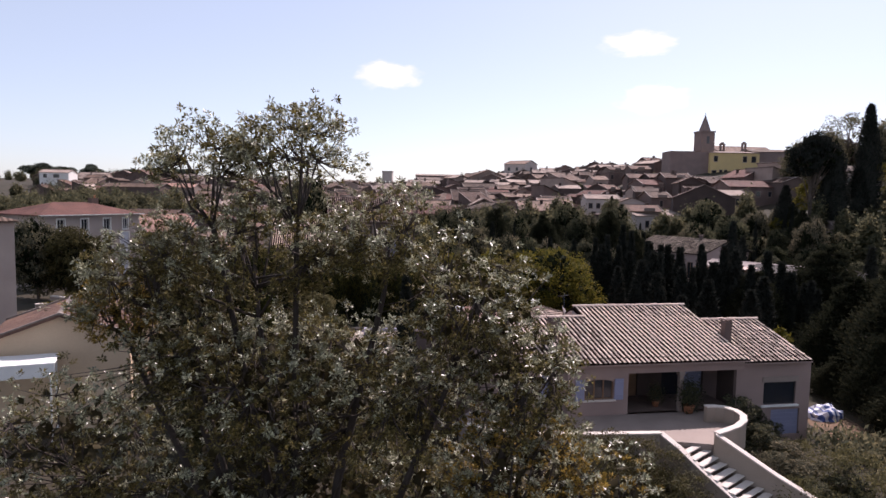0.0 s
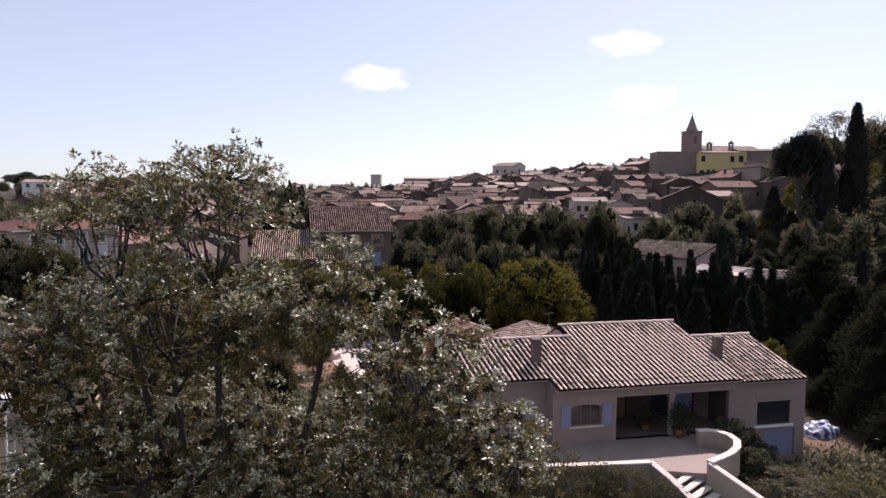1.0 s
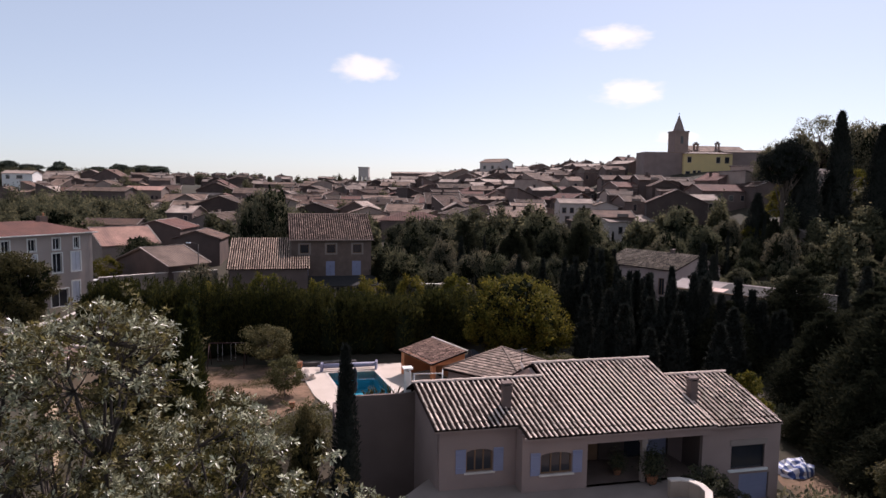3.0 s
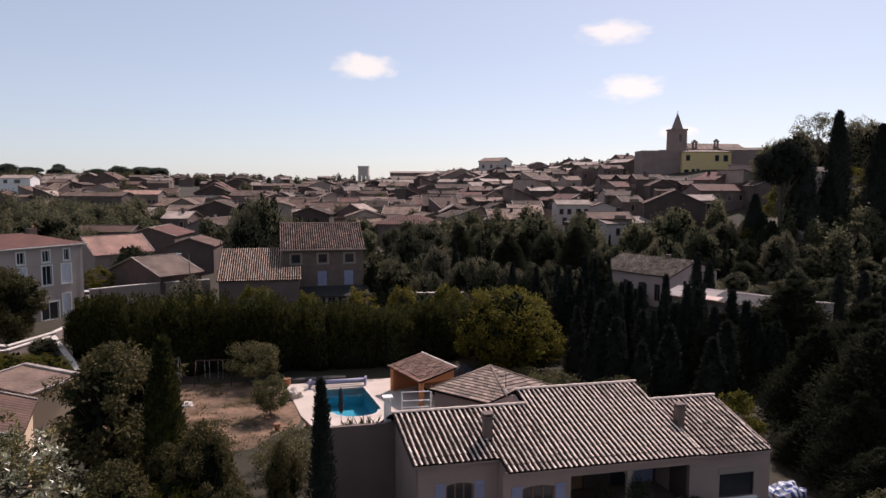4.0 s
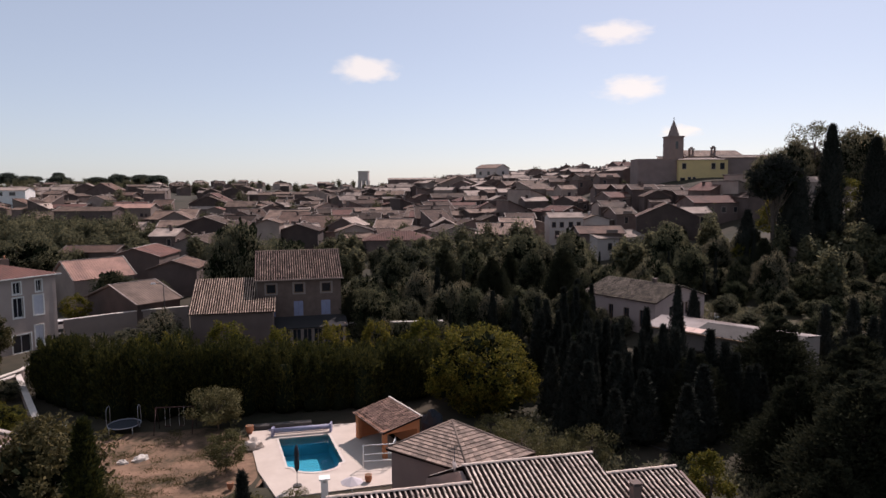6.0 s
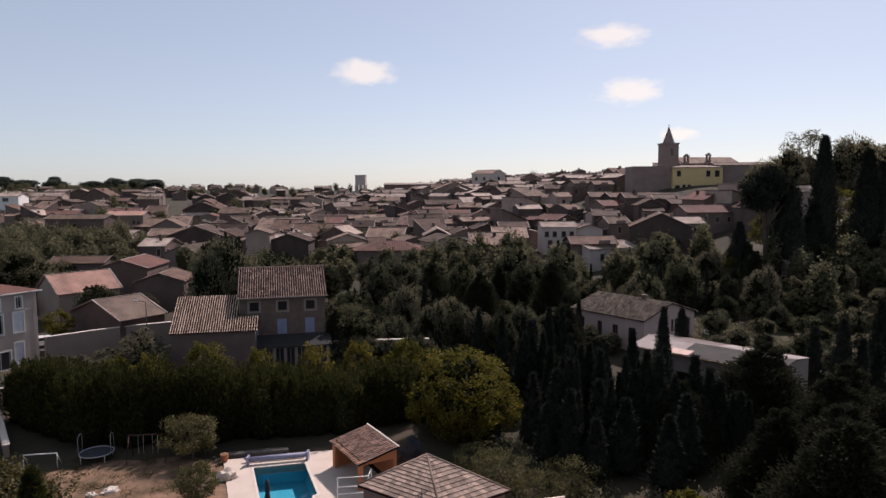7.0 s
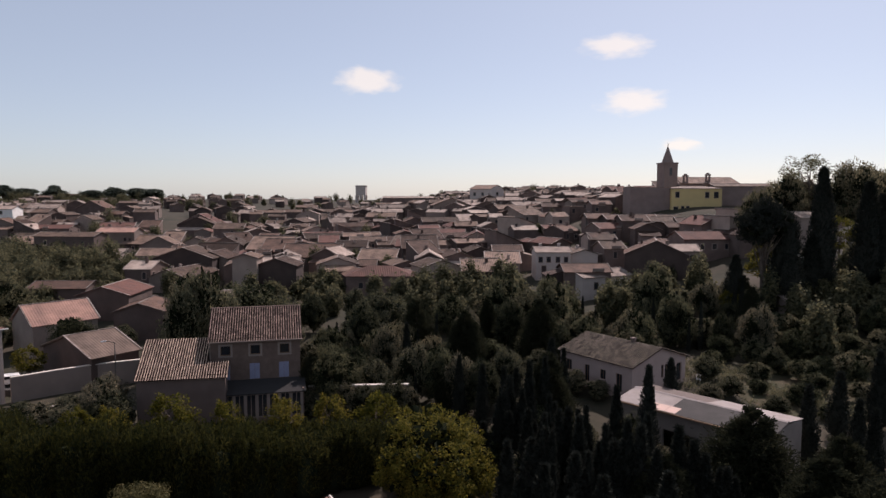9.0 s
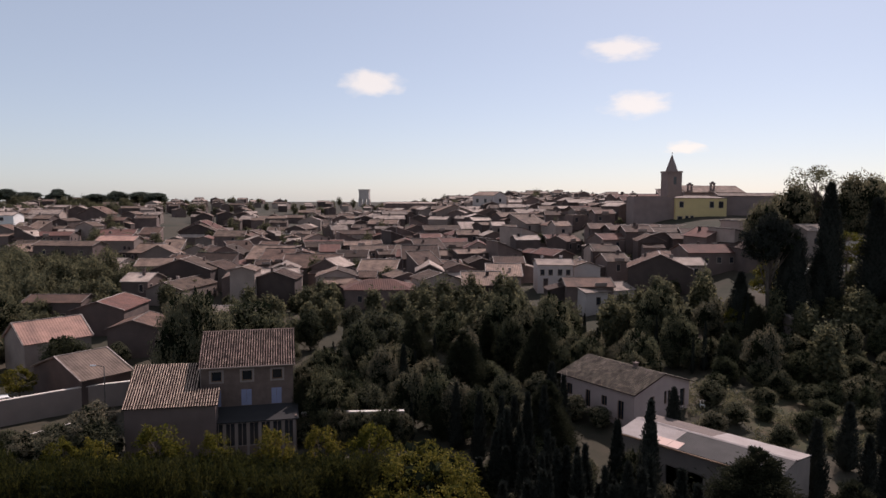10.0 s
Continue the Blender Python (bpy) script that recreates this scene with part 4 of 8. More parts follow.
    f = [bm.verts.new(q) for q in v] + [bm.verts.new(q - Vector((0, 0, 0.5))) for q in v]
    for i in ((0, 1, 2, 3), (4, 5, 1, 0), (5, 6, 2, 1), (6, 7, 3, 2), (7, 4, 0, 3)):
        bm.faces.new([f[k] for k in i])
    bmesh.ops.recalc_face_normals(bm, faces=bm.faces)
    part("low_wall", bm, M_CEMENT, p, "low pale block wall")


M_SLATS = mat("cover_slats", (0.27, 0.265, 0.36), 0.6, (0.19, 0.185, 0.26), 2, 14)
M_WATER = bpy.data.materials.new("pool_water")
M_WATER.use_nodes = True
_n, _l = M_WATER.node_tree.nodes, M_WATER.node_tree.links
_n.remove(_n["Principled BSDF"])
_t, _g, _m, _f = _n.new("ShaderNodeBsdfTransparent"), _n.new("ShaderNodeBsdfGlossy"), _n.new("ShaderNodeMixShader"), _n.new("ShaderNodeFresnel")
_t.inputs["Color"].default_value = (0.62, 0.92, 0.96, 1)
_g.inputs["Roughness"].default_value = 0.04
_f.inputs["IOR"].default_value = 1.33
_x, _p = _n.new("ShaderNodeTexNoise"), _n.new("ShaderNodeBump")
_x.inputs["Scale"].default_value = 3.0
_p.inputs["Strength"].default_value = 0.04
_l.new(_x.outputs["Fac"], _p.inputs["Height"])
_l.new(_p.outputs["Normal"], _g.inputs["Normal"])
_l.new(_f.outputs["Fac"], _m.inputs["Fac"])
_l.new(_t.outputs["BSDF"], _m.inputs[1])
_l.new(_g.outputs["BSDF"], _m.inputs[2])
_l.new(_m.outputs["Shader"], _n["Material Output"].inputs["Surface"])
build_pool()


def parasol(m):
    t = thing("parasol", m, "closed dark parasol on a pale pole", "parasol")
    part("pole", tube(bmesh.new(), [(0, 0, 0), (0, 0, 2.4)], [0.025, 0.025], 8), M_FRAME, t)
    part("base", tube(bmesh.new(), [(0, 0, 0), (0, 0, 0.08)], [0.26, 0.24], 14), M_CEMENT, t)
    bm = tube(bmesh.new(), [(0, 0, 0.85), (0, 0, 1.05), (0, 0, 1.45), (0, 0, 1.55), (0, 0, 1.9), (0, 0, 2.25), (0, 0, 2.42)], [0.05, 0.14, 0.17, 0.12, 0.15, 0.1, 0.02], 10)
    for v in bm.verts:
        a = math.atan2(v.co.y, v.co.x)
        v.co.x *= 1 + 0.2 * math.sin(5 * a)
        v.co.y *= 1 + 0.2 * math.sin(5 * a)
    part("canopy", bm, M_CLOTH, t, "folded dark canopy")


parasol(scaled(-5.85, 47.1, PZ, 1.15, 1.2))


M_TILE_P = mat("reddish_tile", (0.46, 0.28, 0.215), 0.9, (0.28, 0.175, 0.135), 1.2, 8, 0.3, 0.2)


def pool_house():
    h = thing("pool_house", pose(-0.75, 54.6, PZ, 0, 0, 33), "small orange rendered pool house with a tiled lean-to roof", "shed")
    W, D = 1.5, 2.55
    part("wall", prism(bmesh.new(), [(W - 0.2, 0), (W, 0), (W, 2.62), (W - 0.2, 2.56)], -D, D), M_ORANGE, h)
    part("wall", boxes((-W, W - 0.2, D - 0.2, D, 0, 2.0)), M_ORANGE, h)
    part("pillar", boxes((-W, -W + 0.32, -D, -D + 0.32, 0, 2.05), bevel=0.01), M_ORANGE, h)
    part("pillar", boxes((-W, -W + 0.3, D - 0.5, D - 0.2, 0, 2.05), bevel=0.01), M_ORANGE, h)
    part("lintel", boxes((-W, W - 0.2, -D, -D + 0.28, 1.8, 2.05)), M_ORANGE, h)
    bm = bmesh.new()
    prism(bm, [(-W + 0.02, 2.05), (W - 0.2, 2.05), (W - 0.2, 2.56)], -D, -D + 0.25)
    part("gable", bm, M_ORANGE, h)
    part("lintel", boxes((-W, -W + 0.25, -D + 0.32, D - 0.5, 1.8, 2.05)), M_ORANGE, h)
    tile_roof(h, -D - 0.2, D + 0.2, -W - 0.15, 2.0, W + 0.1, 2.70, 0.26, 0.4, M_TILE_P, 0, 12, pose(0, 0, 0, 0, 0, -90))
    bm = boxes((W + 0.03, W + 0.15, -D - 0.22, D + 0.22, 2.70, 2.77))
    part("ridge_cap", bm, M_COPE, h)
    return h


pool_house()


def annex():
    h = thing("annex", pose(4.5, 47.6, PZ), "low annex with a hipped roof of brown flat tiles", "house")
    top, lf, ri, fr = (0.0, 0.0, 4.4), (-4.1, -2.6, 3.5), (5.2, -3.1, 3.5), (1.1, -5.7, 3.3)
    w = [(0.05, -0.25, 4.2), (-3.75, -2.6, 3.36), (1.1, -5.4, 3.2), (4.85, -3.05, 3.36)]
    mesh_part("wall", w + [(a, b, -0.3) for a, b, c in w], [(0, 1, 2, 3), (7, 6, 5, 4), (0, 4, 5, 1), (1, 5, 6, 2), (2, 6, 7, 3), (3, 7, 4, 0)], M_CREAM, h)
    u = [top, lf, fr, ri]
    # Black bed paints the shadow between the flat tiles.
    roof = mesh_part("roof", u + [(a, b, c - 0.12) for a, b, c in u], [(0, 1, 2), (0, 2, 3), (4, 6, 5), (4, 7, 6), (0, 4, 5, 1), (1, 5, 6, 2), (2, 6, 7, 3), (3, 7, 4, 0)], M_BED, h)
    V, Fc = [], []
    rng = random.Random(5)

    def face(p0, p1, q0, q1, rows):
        """Flat tiles in courses between an eave p0-p1 and the upper edge q0-q1."""
        p0, p1, q0, q1 = map(Vector, (p0, p1, q0, q1))
        nrm = (p1 - p0).cross(q0 - p0).normalized()
        for r in range(rows):
            a, b = r / rows, (r + 1.08) / rows
            l0, l1 = p0.lerp(q0, a), p1.lerp(q1, a)
            u0, u1 = p0.lerp(q0, min(b, 1)), p1.lerp(q1, min(b, 1))
            n = max(1, int((l1 - l0).length / 0.36))
            for k in range(n):
                s, e = (k + 0.03) / n, (k + 0.97) / n
                lift = nrm * (0.035 + rng.uniform(0, 0.012))
                o = len(V)
                V.extend([tuple(l0.lerp(l1, s) + lift + nrm * 0.02), tuple(l0.lerp(l1, e) + lift + nrm * 0.02), tuple(u0.lerp(u1, e) + nrm * 0.012), tuple(u0.lerp(u1, s) + nrm * 0.012), tuple(l0.lerp(l1, s)), tuple(l0.lerp(l1, e))])
                Fc.extend([(o, o + 1, o + 2, o + 3), (o + 4, o + 5, o + 1, o), (o, o + 3, o + 4), (o + 1, o + 5, o + 2)])
    face(lf, fr, top, top, 13)
    face(fr, ri, top, top, 13)
    t = mesh_part("tile_cover", V, Fc, tile_mix(M_TILE_S), roof)
    t["kind"] = "stuff"
    bm = bmesh.new()
    for a, b in ((fr, top), (lf, top), (ri, top)):
        tube(bm, [Vector(a) + Vector((0, 0, 0.04)), Vector(b) + Vector((0, 0, 0.04))], [0.07, 0.07], 6)
    part("hip_tiles", bm, tile_mix(M_TILE_S), roof)["kind"] = "stuff"


annex()


def pergola_frame(m):
    t = thing("gate_frame", m, "white tubular gate frame beside the pool", "gate")
    bm = bmesh.new()
    for x in (0, 1.7):
        tube(bm, [(x, 0, 0), (x, 0, 1.3)], [0.035, 0.035], 6)
    for z in (0.35, 0.75, 1.28):
        tube(bm, [(0, 0, z), (1.7, 0, z)], [0.028, 0.028], 6)
    part("frame", bm, M_FRAME, t)
    bm = bmesh.new()
    for y, z in ((1.1, 1.25), (1.1, 0.5)):
        tube(bm, [(1.7, 0, z), (1.9, y, z)], [0.028, 0.028], 6)
    tube(bm, [(1.9, 1.1, 0), (1.9, 1.1, 1.25)], [0.035, 0.035], 6)
    part("side_rail", bm, M_FRAME, t)


pergola_frame(scaled(-1.9, 50.2, PZ, 1.25, None, 10))


def open_parasol(m):
    """A pale open parasol: eight sloping panels, a pole and a foot."""
    t = thing("open_parasol", m, "pale open parasol on the pool deck", "parasol")
    part("pole", tube(bmesh.new(), [(0, 0, 0.08), (0, 0, 2.25)], [0.025, 0.025], 8), M_FRAME, t)
    part("base", tube(bmesh.new(), [(0, 0, 0), (0, 0, 0.08)], [0.3, 0.27], 14), M_CEMENT, t)
    for k in range(8):
        a, b = 2 * math.pi * k / 8, 2 * math.pi * (k + 1) / 8
        v = [(0, 0, 2.3), (1.25 * math.cos(a), 1.25 * math.sin(a), 1.72), (1.25 * math.cos(b), 1.25 * math.sin(b), 1.72)]
        mesh_part("panel", v + [(x, y, z - 0.012) for x, y, z in v], [(0, 1, 2), (5, 4, 3), (0, 3, 4, 1), (1, 4, 5, 2), (2, 5, 3, 0)], M_PALEB2, t)


M_PALEB2 = mat("pale_parasol_cloth", (0.50, 0.45, 0.46), 0.9, (0.42, 0.375, 0.385), 2, 14)
open_parasol(scaled(-1.9, 45.6, PZ, 0.6))


def agave_planter(m):
    """A trough of spiky agaves behind the parapet."""
    t = thing("agave_planter", m, "trough of spiky agaves on the flat roof", "planter")
    part("trough", boxes((0, 1.9, 0, 0.35, 0, 1.5), bevel=0.01), M_GREY, t)
    rng = random.Random(9)
    for k in range(6):
        cx = 0.2 + 0.3 * k
        bm = bmesh.new()
        for q in range(9):
            a, up = rng.uniform(0, 6.28), rng.uniform(0.35, 0.75)
            dx, dy = math.cos(a) * 0.28, math.sin(a) * 0.28
            tube(bm, [(cx, 0.17, 1.45), (cx + dx * 0.5, 0.17 + dy * 0.5, 1.45 + up * 0.65), (cx + dx, 0.17 + dy, 1.45 + up)], [0.03, 0.025, 0.003], 4)
        part("agave", bm, L_OLIVE, t)


agave_planter(VILLA @ pose(-6.6, 5.3, 1.6))


def pot(m, s=1.0):
    t = thing("plant_pot", m, "round terracotta pot on the deck", "pot", "terracotta pots")
    part("vessel", tube(bmesh.new(), [(0, 0, 0), (0, 0, 0.3 * s), (0, 0, 0.55 * s), (0, 0, 0.62 * s)], [0.2 * s, 0.32 * s, 0.28 * s, 0.32 * s], 14), M_TERRA, t)
    part("earth", tube(bmesh.new(), [(0, 0, 0.60 * s), (0, 0, 0.63 * s)], [0.26 * s, 0.26 * s], 12), M_SOIL, t)


for k, (x, y, s) in enumerate(((-12.2, 56.6, 1.0), (-1.2, 47.9, 0.8), (-10.2, 46.6, 0.7))):
    pot(pose(x, y, PZ + 0.0), s)


def covered_heap(m, label, mt, r, hgt, seed):
    t = thing("covered_heap", m, label, "garden clutter")
    bm = bmesh.new()
    bmesh.ops.create_icosphere(bm, subdivisions=3, radius=1.0)
    for v in bm.verts:
        n_ = noise.noise(v.co * 2.1 + Vector((seed, 0, 0)))
        v.co = Vector((v.co.x * r * (1 + 0.35 * n_), v.co.y * r * 0.7 * (1 + 0.35 * n_), max(v.co.z, -0.1) * hgt * (1 + 0.6 * n_)))
    part("cover", bm, mt, t)


def weeds():
    rng = np.random.default_rng(44)
    P, D = [], []
    for k in range(420):
        x, y = rng.uniform(-26, -9.5), rng.uniform(41.5, 57)
        if noise.noise((x * 0.35, y * 0.35, 2)) < -0.05 or in_pool(x, y) or x > -13 + (56 - y) * 0.25:
            continue
        m = int(rng.uniform(30, 110))
        P.append(np.array((x, y, gz(x, y) + 0.03)) + rng.normal(0, 1, (m, 3)) * np.array((0.35, 0.3, 0.0)))
        D.append(np.repeat(np.array((0, 0, 1.0))[None], m, 0))
    ob = leaf_mesh("weeds", np.concatenate(P), np.concatenate(D), 0.11, L_WEED, None, rng, 0.4, 0.7)
    tagged(ob, "tufts of dry weeds on the garden soil", "weeds", kind="stuff")


L_WEED = leaf_mat("weed_leaf", (0.06, 0.06, 0.022), (0.15, 0.12, 0.055), 0.8, 0.3, 0.1)
weeds()
covered_heap(pose(-11.0, 53.6, PZ + 0.06, 0, 0, 20), "heap of pale garden furniture under covers", M_DECK, 0.85, 0.6, 1)
covered_heap(pose(-18.6, 51.3, gz(-18.6, 51.3) + 0.04, 0, 0, 60), "small heap of pale rubble on dry soil", M_RUBBLE, 0.6, 0.3, 4)
covered_heap(pose(-19.6, 50.6, gz(-19.6, 50.6) + 0.04, 0, 0, 10), "small heap of pale rubble on dry soil", M_RUBBLE, 0.4, 0.25, 8)
covered_heap(pose(2.6, 57.5, PZ, 0, 0, 10), "dark covered stack behind the pool house", M_CLOTH, 1.0, 1.5, 6)
covered_heap(pose(20.4, 38.0, -2.0, 0, 0, 30), "blue and white striped tarpaulin over a heap", M_TARP, 1.2, 0.7, 3)


M_SLEEVE = mat("dusty_grey_sleeve", (0.34, 0.34, 0.37), 0.8, (0.22, 0.22, 0.25), 3, 20)


def trampoline(m):
    t = thing("trampoline", m, "round trampoline with white net hoops", "trampoline")
    bm = bmesh.new()
    pts = [(1.5 * math.cos(2 * math.pi * k / 20), 1.5 * math.sin(2 * math.pi * k / 20), 0.75) for k in range(21)]
    tube(bm, pts, [0.05] * 21, 6)
    part("rim", bm, M_SLEEVE, t)
    bm = bmesh.new()
    bmesh.ops.create_circle(bm, cap_ends=True, radius=1.42, segments=24, matrix=Matrix.Translation((0, 0, 0.74)))
    part("mat", bm, M_CLOTH, t)
    for k in range(4):
        a = math.pi / 4 + k * math.pi / 2
        c, s = math.cos(a), math.sin(a)
        part("leg", tube(bmesh.new(), [(1.5 * c, 1.5 * s, 0), (1.5 * c, 1.5 * s, 0.75)], [0.035, 0.035], 6), M_STEEL, t)
    for x in (-1.45, 1.45):
        part("hoop", tube(bmesh.new(), [(x, -0.5, 0.75), (x, -0.5, 2.2), (x * 0.97, -0.3, 2.5), (x * 0.95, 0.1, 2.6), (x * 0.97, 0.4, 2.3), (x, 0.5, 0.75)], [0.026] * 6, 6), M_SLEEVE, t)


def swing(m):
    t = thing("garden_swing", m, "tubular garden swing frame in shade-darkened red", "swing")
    for x in (-1.5, 1.5):
        part("leg", tube(bmesh.new(), [(x, -0.8, 0), (x, 0, 2.1), (x, 0.8, 0)], [0.04, 0.04, 0.04], 6), M_RED, t)
    part("crossbar", tube(bmesh.new(), [(-1.5, 0, 2.1), (1.5, 0, 2.1)], [0.045, 0.045], 6), M_RED, t)
    for x in (-0.6, 0.5):
        s = part("seat", boxes((x - 0.22, x + 0.22, -0.1, 0.1, 0.5, 0.54)), M_RED, t)
        part("ropes", boxes((x - 0.2, x - 0.19, -0.01, 0.01, 0.54, 2.08), (x + 0.19, x + 0.2, -0.01, 0.01, 0.54, 2.08)), M_FRAME, s)


def goal(m):
    t = thing("goal", m, "small white football goal on dry grass", "goal")
    part("frame", tube(bmesh.new(), [(-1.2, 0, 0), (-1.2, 0, 1.2), (1.2, 0, 1.2), (1.2, 0, 0)], [0.05] * 4, 6), M_FRAME, t)
    for x in (-1.2, 1.2):
        part("stay", tube(bmesh.new(), [(x, 0, 1.15), (x, 0.8, 0)], [0.03, 0.03], 6), M_FRAME, t)
trampoline(scaled(-22.8, 57.0, gz(-22.8, 57.0), 0.85, 0.85, 10))
swing(pose(-18.5, 57.0, gz(-18, 57), 0, 0, 8))
goal(pose(-26.2, 55.1, gz(-26.2, 55.1), 0, 0, 12))


# ---------- houses behind the hedge ----------
# Near black: the tall house's shade is put into the sheet's colour.
M_LEAN_SHADE = mat("shaded_lean_to_sheet", (0.04, 0.037, 0.037), 0.9, (0.028, 0.026, 0.026), 1, 8, spec=0.1)


def old_house():
    """The tall stone house with three attic windows, its lean-to and the barn beside it."""
    h = thing("stone_house", pose(-14.75, 83.4, -2.0, 0, 0, 16), "tall grey stone house with small attic windows and old tiles", "house")
    W = 4.95
    wins = [(-3.85 + 3.25 * k, -2.75 + 3.25 * k, 7.35, 8.45) for k in range(3)]
    door = [(-3.95 + 3.25 * k, -2.85 + 3.25 * k, 4.55, 6.35) for k in range(3)]
    part("wall", wall_bm(-W, W, 0, 0.4, -1, 9.2, wins + door), M_STONE, h)
    for s in (-1, 1):
        part("wall", prism_x(bmesh.new(), [(0.4, -1), (9.6, -1), (9.6, 9.2), (5.0, 11.9), (0.4, 9.25)], s * W - 0.2 - s * 0.2, s * W + 0.2 - s * 0.2), M_STONE, h)
    part("wall", boxes((-W, W, 9.6, 10.0, -1, 9.2)), M_STONE, h)
    for x0, x1, z0, z1 in wins:
        part("surround", boxes((x0 - 0.22, x1 + 0.22, -0.04, 0.05, z1, z1 + 0.2), (x0 - 0.22, x1 + 0.22, -0.06, 0.05, z0 - 0.18, z0), (x0 - 0.22, x0, -0.04, 0.05, z0, z1), (x1, x1 + 0.22, -0.04, 0.05, z0, z1)), M_BEIGE, h)
        window(h, x0, x1, 0.2, z0, z1, M_WOOD, 1)
    for x0, x1, z0, z1 in door:
        part("shutter", boxes((x0, (x0 + x1) / 2 - 0.01, 0.02, 0.07, z0, z1), ((x0 + x1) / 2 + 0.01, x1, 0.02, 0.07, z0, z1)), M_BLUE, h, "closed pale blue shutters")
    tile_roof(h, -W - 0.25, W + 0.25, -0.45, 9.05, 5.0, 12.0, 0.27, 0.45, M_TILE_O, 0, 21)
    tile_roof(h, -W - 0.25, W + 0.25, 10.4, 9.05, 5.0, 12.0, 0.27, 0.45, M_TILE_O, 0, 22)
    ridge_tiles(h, -W - 0.25, W + 0.25, 5.0, 12.08, M_TILE_O)
    part("gutter", boxes((-W - 0.3, W + 0.3, -0.55, -0.42, 8.95, 9.05)), M_BEIGE, h)
    # glazed lean-to
    part("lean_to_roof", prism_x(bmesh.new(), [(-3.2, 3.6), (0, 4.4), (0, 4.5), (-3.2, 3.7)], -W + 0.1, W + 0.5), M_LEAN_SHADE, h, "grey lean-to roof")
    for k in range(9):
        x = -W + 0.2 + k * 1.22
        part("post", boxes((x - 0.12, x + 0.12, -3.05, -2.85, -1, 3.6)), M_BEIGE, h)
        if k < 8:
            window(h, x + 0.12, x + 1.1, -2.98, 1.0, 3.55, M_BEIGE, 2)
            part("wall", boxes((x + 0.12, x + 1.1, -3.03, -2.87, -1, 1.0)), M_STONE, h)
    part("wall", boxes((-W + 0.1, -W + 0.3, -2.85, 0, -1, 3.9), (W + 0.1, W + 0.3, -2.85, 0, -1, 3.9)), M_STONE, h)
    part("pipe", boxes((-W - 0.05, -W + 0.05, -0.1, -0.02, 0, 8.9)), M_BEIGE, h)
    # barn
    b = thing("barn", pose(-21.7, 77.9, -2.15, 0, 0, 13), "windowless rendered barn with a pale canal tile roof", "barn")
    part("wall", boxes((-3.9, 5.1, 0, 0.4, -1, 6.0)), M_GREY, b)
    part("wall", prism_x(bmesh.new(), [(0.4, -1), (5.2, -1), (5.2, 9.1), (0.4, 6.3)], -3.9, -3.5), M_GREY, b)
    part("wall", prism_x(bmesh.new(), [(0.4, -1), (5.2, -1), (5.2, 9.1), (0.4, 6.3)], 2.4, 2.8), M_GREY, b)
    part("wall", boxes((-3.9, 2.8, 5.2, 5.6, -1, 9.0)), M_GREY, b)
    part("wall", prism_x(bmesh.new(), [(0.4, -1), (1.9, -1), (1.9, 6.95), (0.4, 6.2)], 4.7, 5.1), M_GREY, b)
    sl = 0.56
    tile_roof(b, -4.1, 3.0, -0.35, 6.1, 5.4, 6.1 + sl * 5.75, 0.26, 0.45, M_TILE_B, 0, 23)
    tile_roof(b, 3.0, 5.4, -0.35, 6.1, 1.95, 6.1 + sl * 2.3, 0.26, 0.45, M_TILE_B, 0, 24)
    return h


old_house()


def pink_house():
    h = thing("pink_house", pose(28.6, 86.5, -1.85, 0, 0, -52.5), "low pink rendered house with a grey tiled gable roof", "house")
    # x along the ridge from the near corner away to -x, y across
    Lg, D = 11.6, 10.2
    wl_ = [(-10.6, -9.6, 3.0, 4.4), (-7.4, -6.6, 2.2, 4.3), (-4.9, -4.0, 3.0, 4.2), (-2.4, -1.5, 2.0, 4.2)]
    part("wall", wall_bm(-Lg, 0, 0, 0.3, -1.5, 5.5, wl_), M_PINKW, h)
    for x0, x1, z0, z1 in wl_:
        window(h, x0, x1, 0.12, z0, z1, M_WOOD, 2)
    turn = pose(0, 0, 0, 0, 0, 90)
    w2 = [(2.8, 3.6, 3.4, 4.6), (5.4, 5.9, 3.3, 4.9), (6.1, 6.6, 3.3, 4.9), (8.4, 9.4, 2.5, 4.7)]
    part("wall", wall_bm(0.3, D, 0.0, 0.3, -1.5, 5.5, w2), M_PINKW, h).matrix_local = turn
    for x0, x1, z0, z1 in w2:
        window(h, x0, x1, 0.12, z0, z1, M_WOOD, 1).matrix_local = turn
    part("gable", prism(bmesh.new(), [(0.0, 5.5), (D, 5.5), (D / 2, 7.1)], 0.0, 0.3), M_PINKW, h).matrix_local = turn
    part("wall", boxes((-Lg, -0.3, D - 0.3, D, -1.5, 5.5), (-Lg, -Lg + 0.3, 0.3, D - 0.3, -1.5, 5.5)), M_PINKW, h)
    sl = 0.31
    tile_roof(h, -Lg - 0.3, 0.35, -0.4, 5.4, D / 2, 5.4 + sl * (D / 2 + 0.4), 0.3, 0.5, M_TILE_G, 0, 31)
    tile_roof(h, -Lg - 0.3, 0.35, D + 0.4, 5.4, D / 2, 5.4 + sl * (D / 2 + 0.4), 0.3, 0.5, M_TILE_G, 0, 32)
    for x, y, z in ((-4.0, 5.1, 6.6),):
        part("chimney", boxes((x - 0.22, x + 0.22, y - 0.22, y + 0.22, z, z + 0.9), (x - 0.3, x + 0.3, y - 0.3, y + 0.3, z + 0.9, z + 1.0)), M_GREY, h)


M_TILE_G = mat("grey_brown_tile", (0.36, 0.29, 0.225), 0.9, (0.11, 0.088, 0.066), 0.9, 5, 0.2, 0.1, amount=1.0)
pink_house()


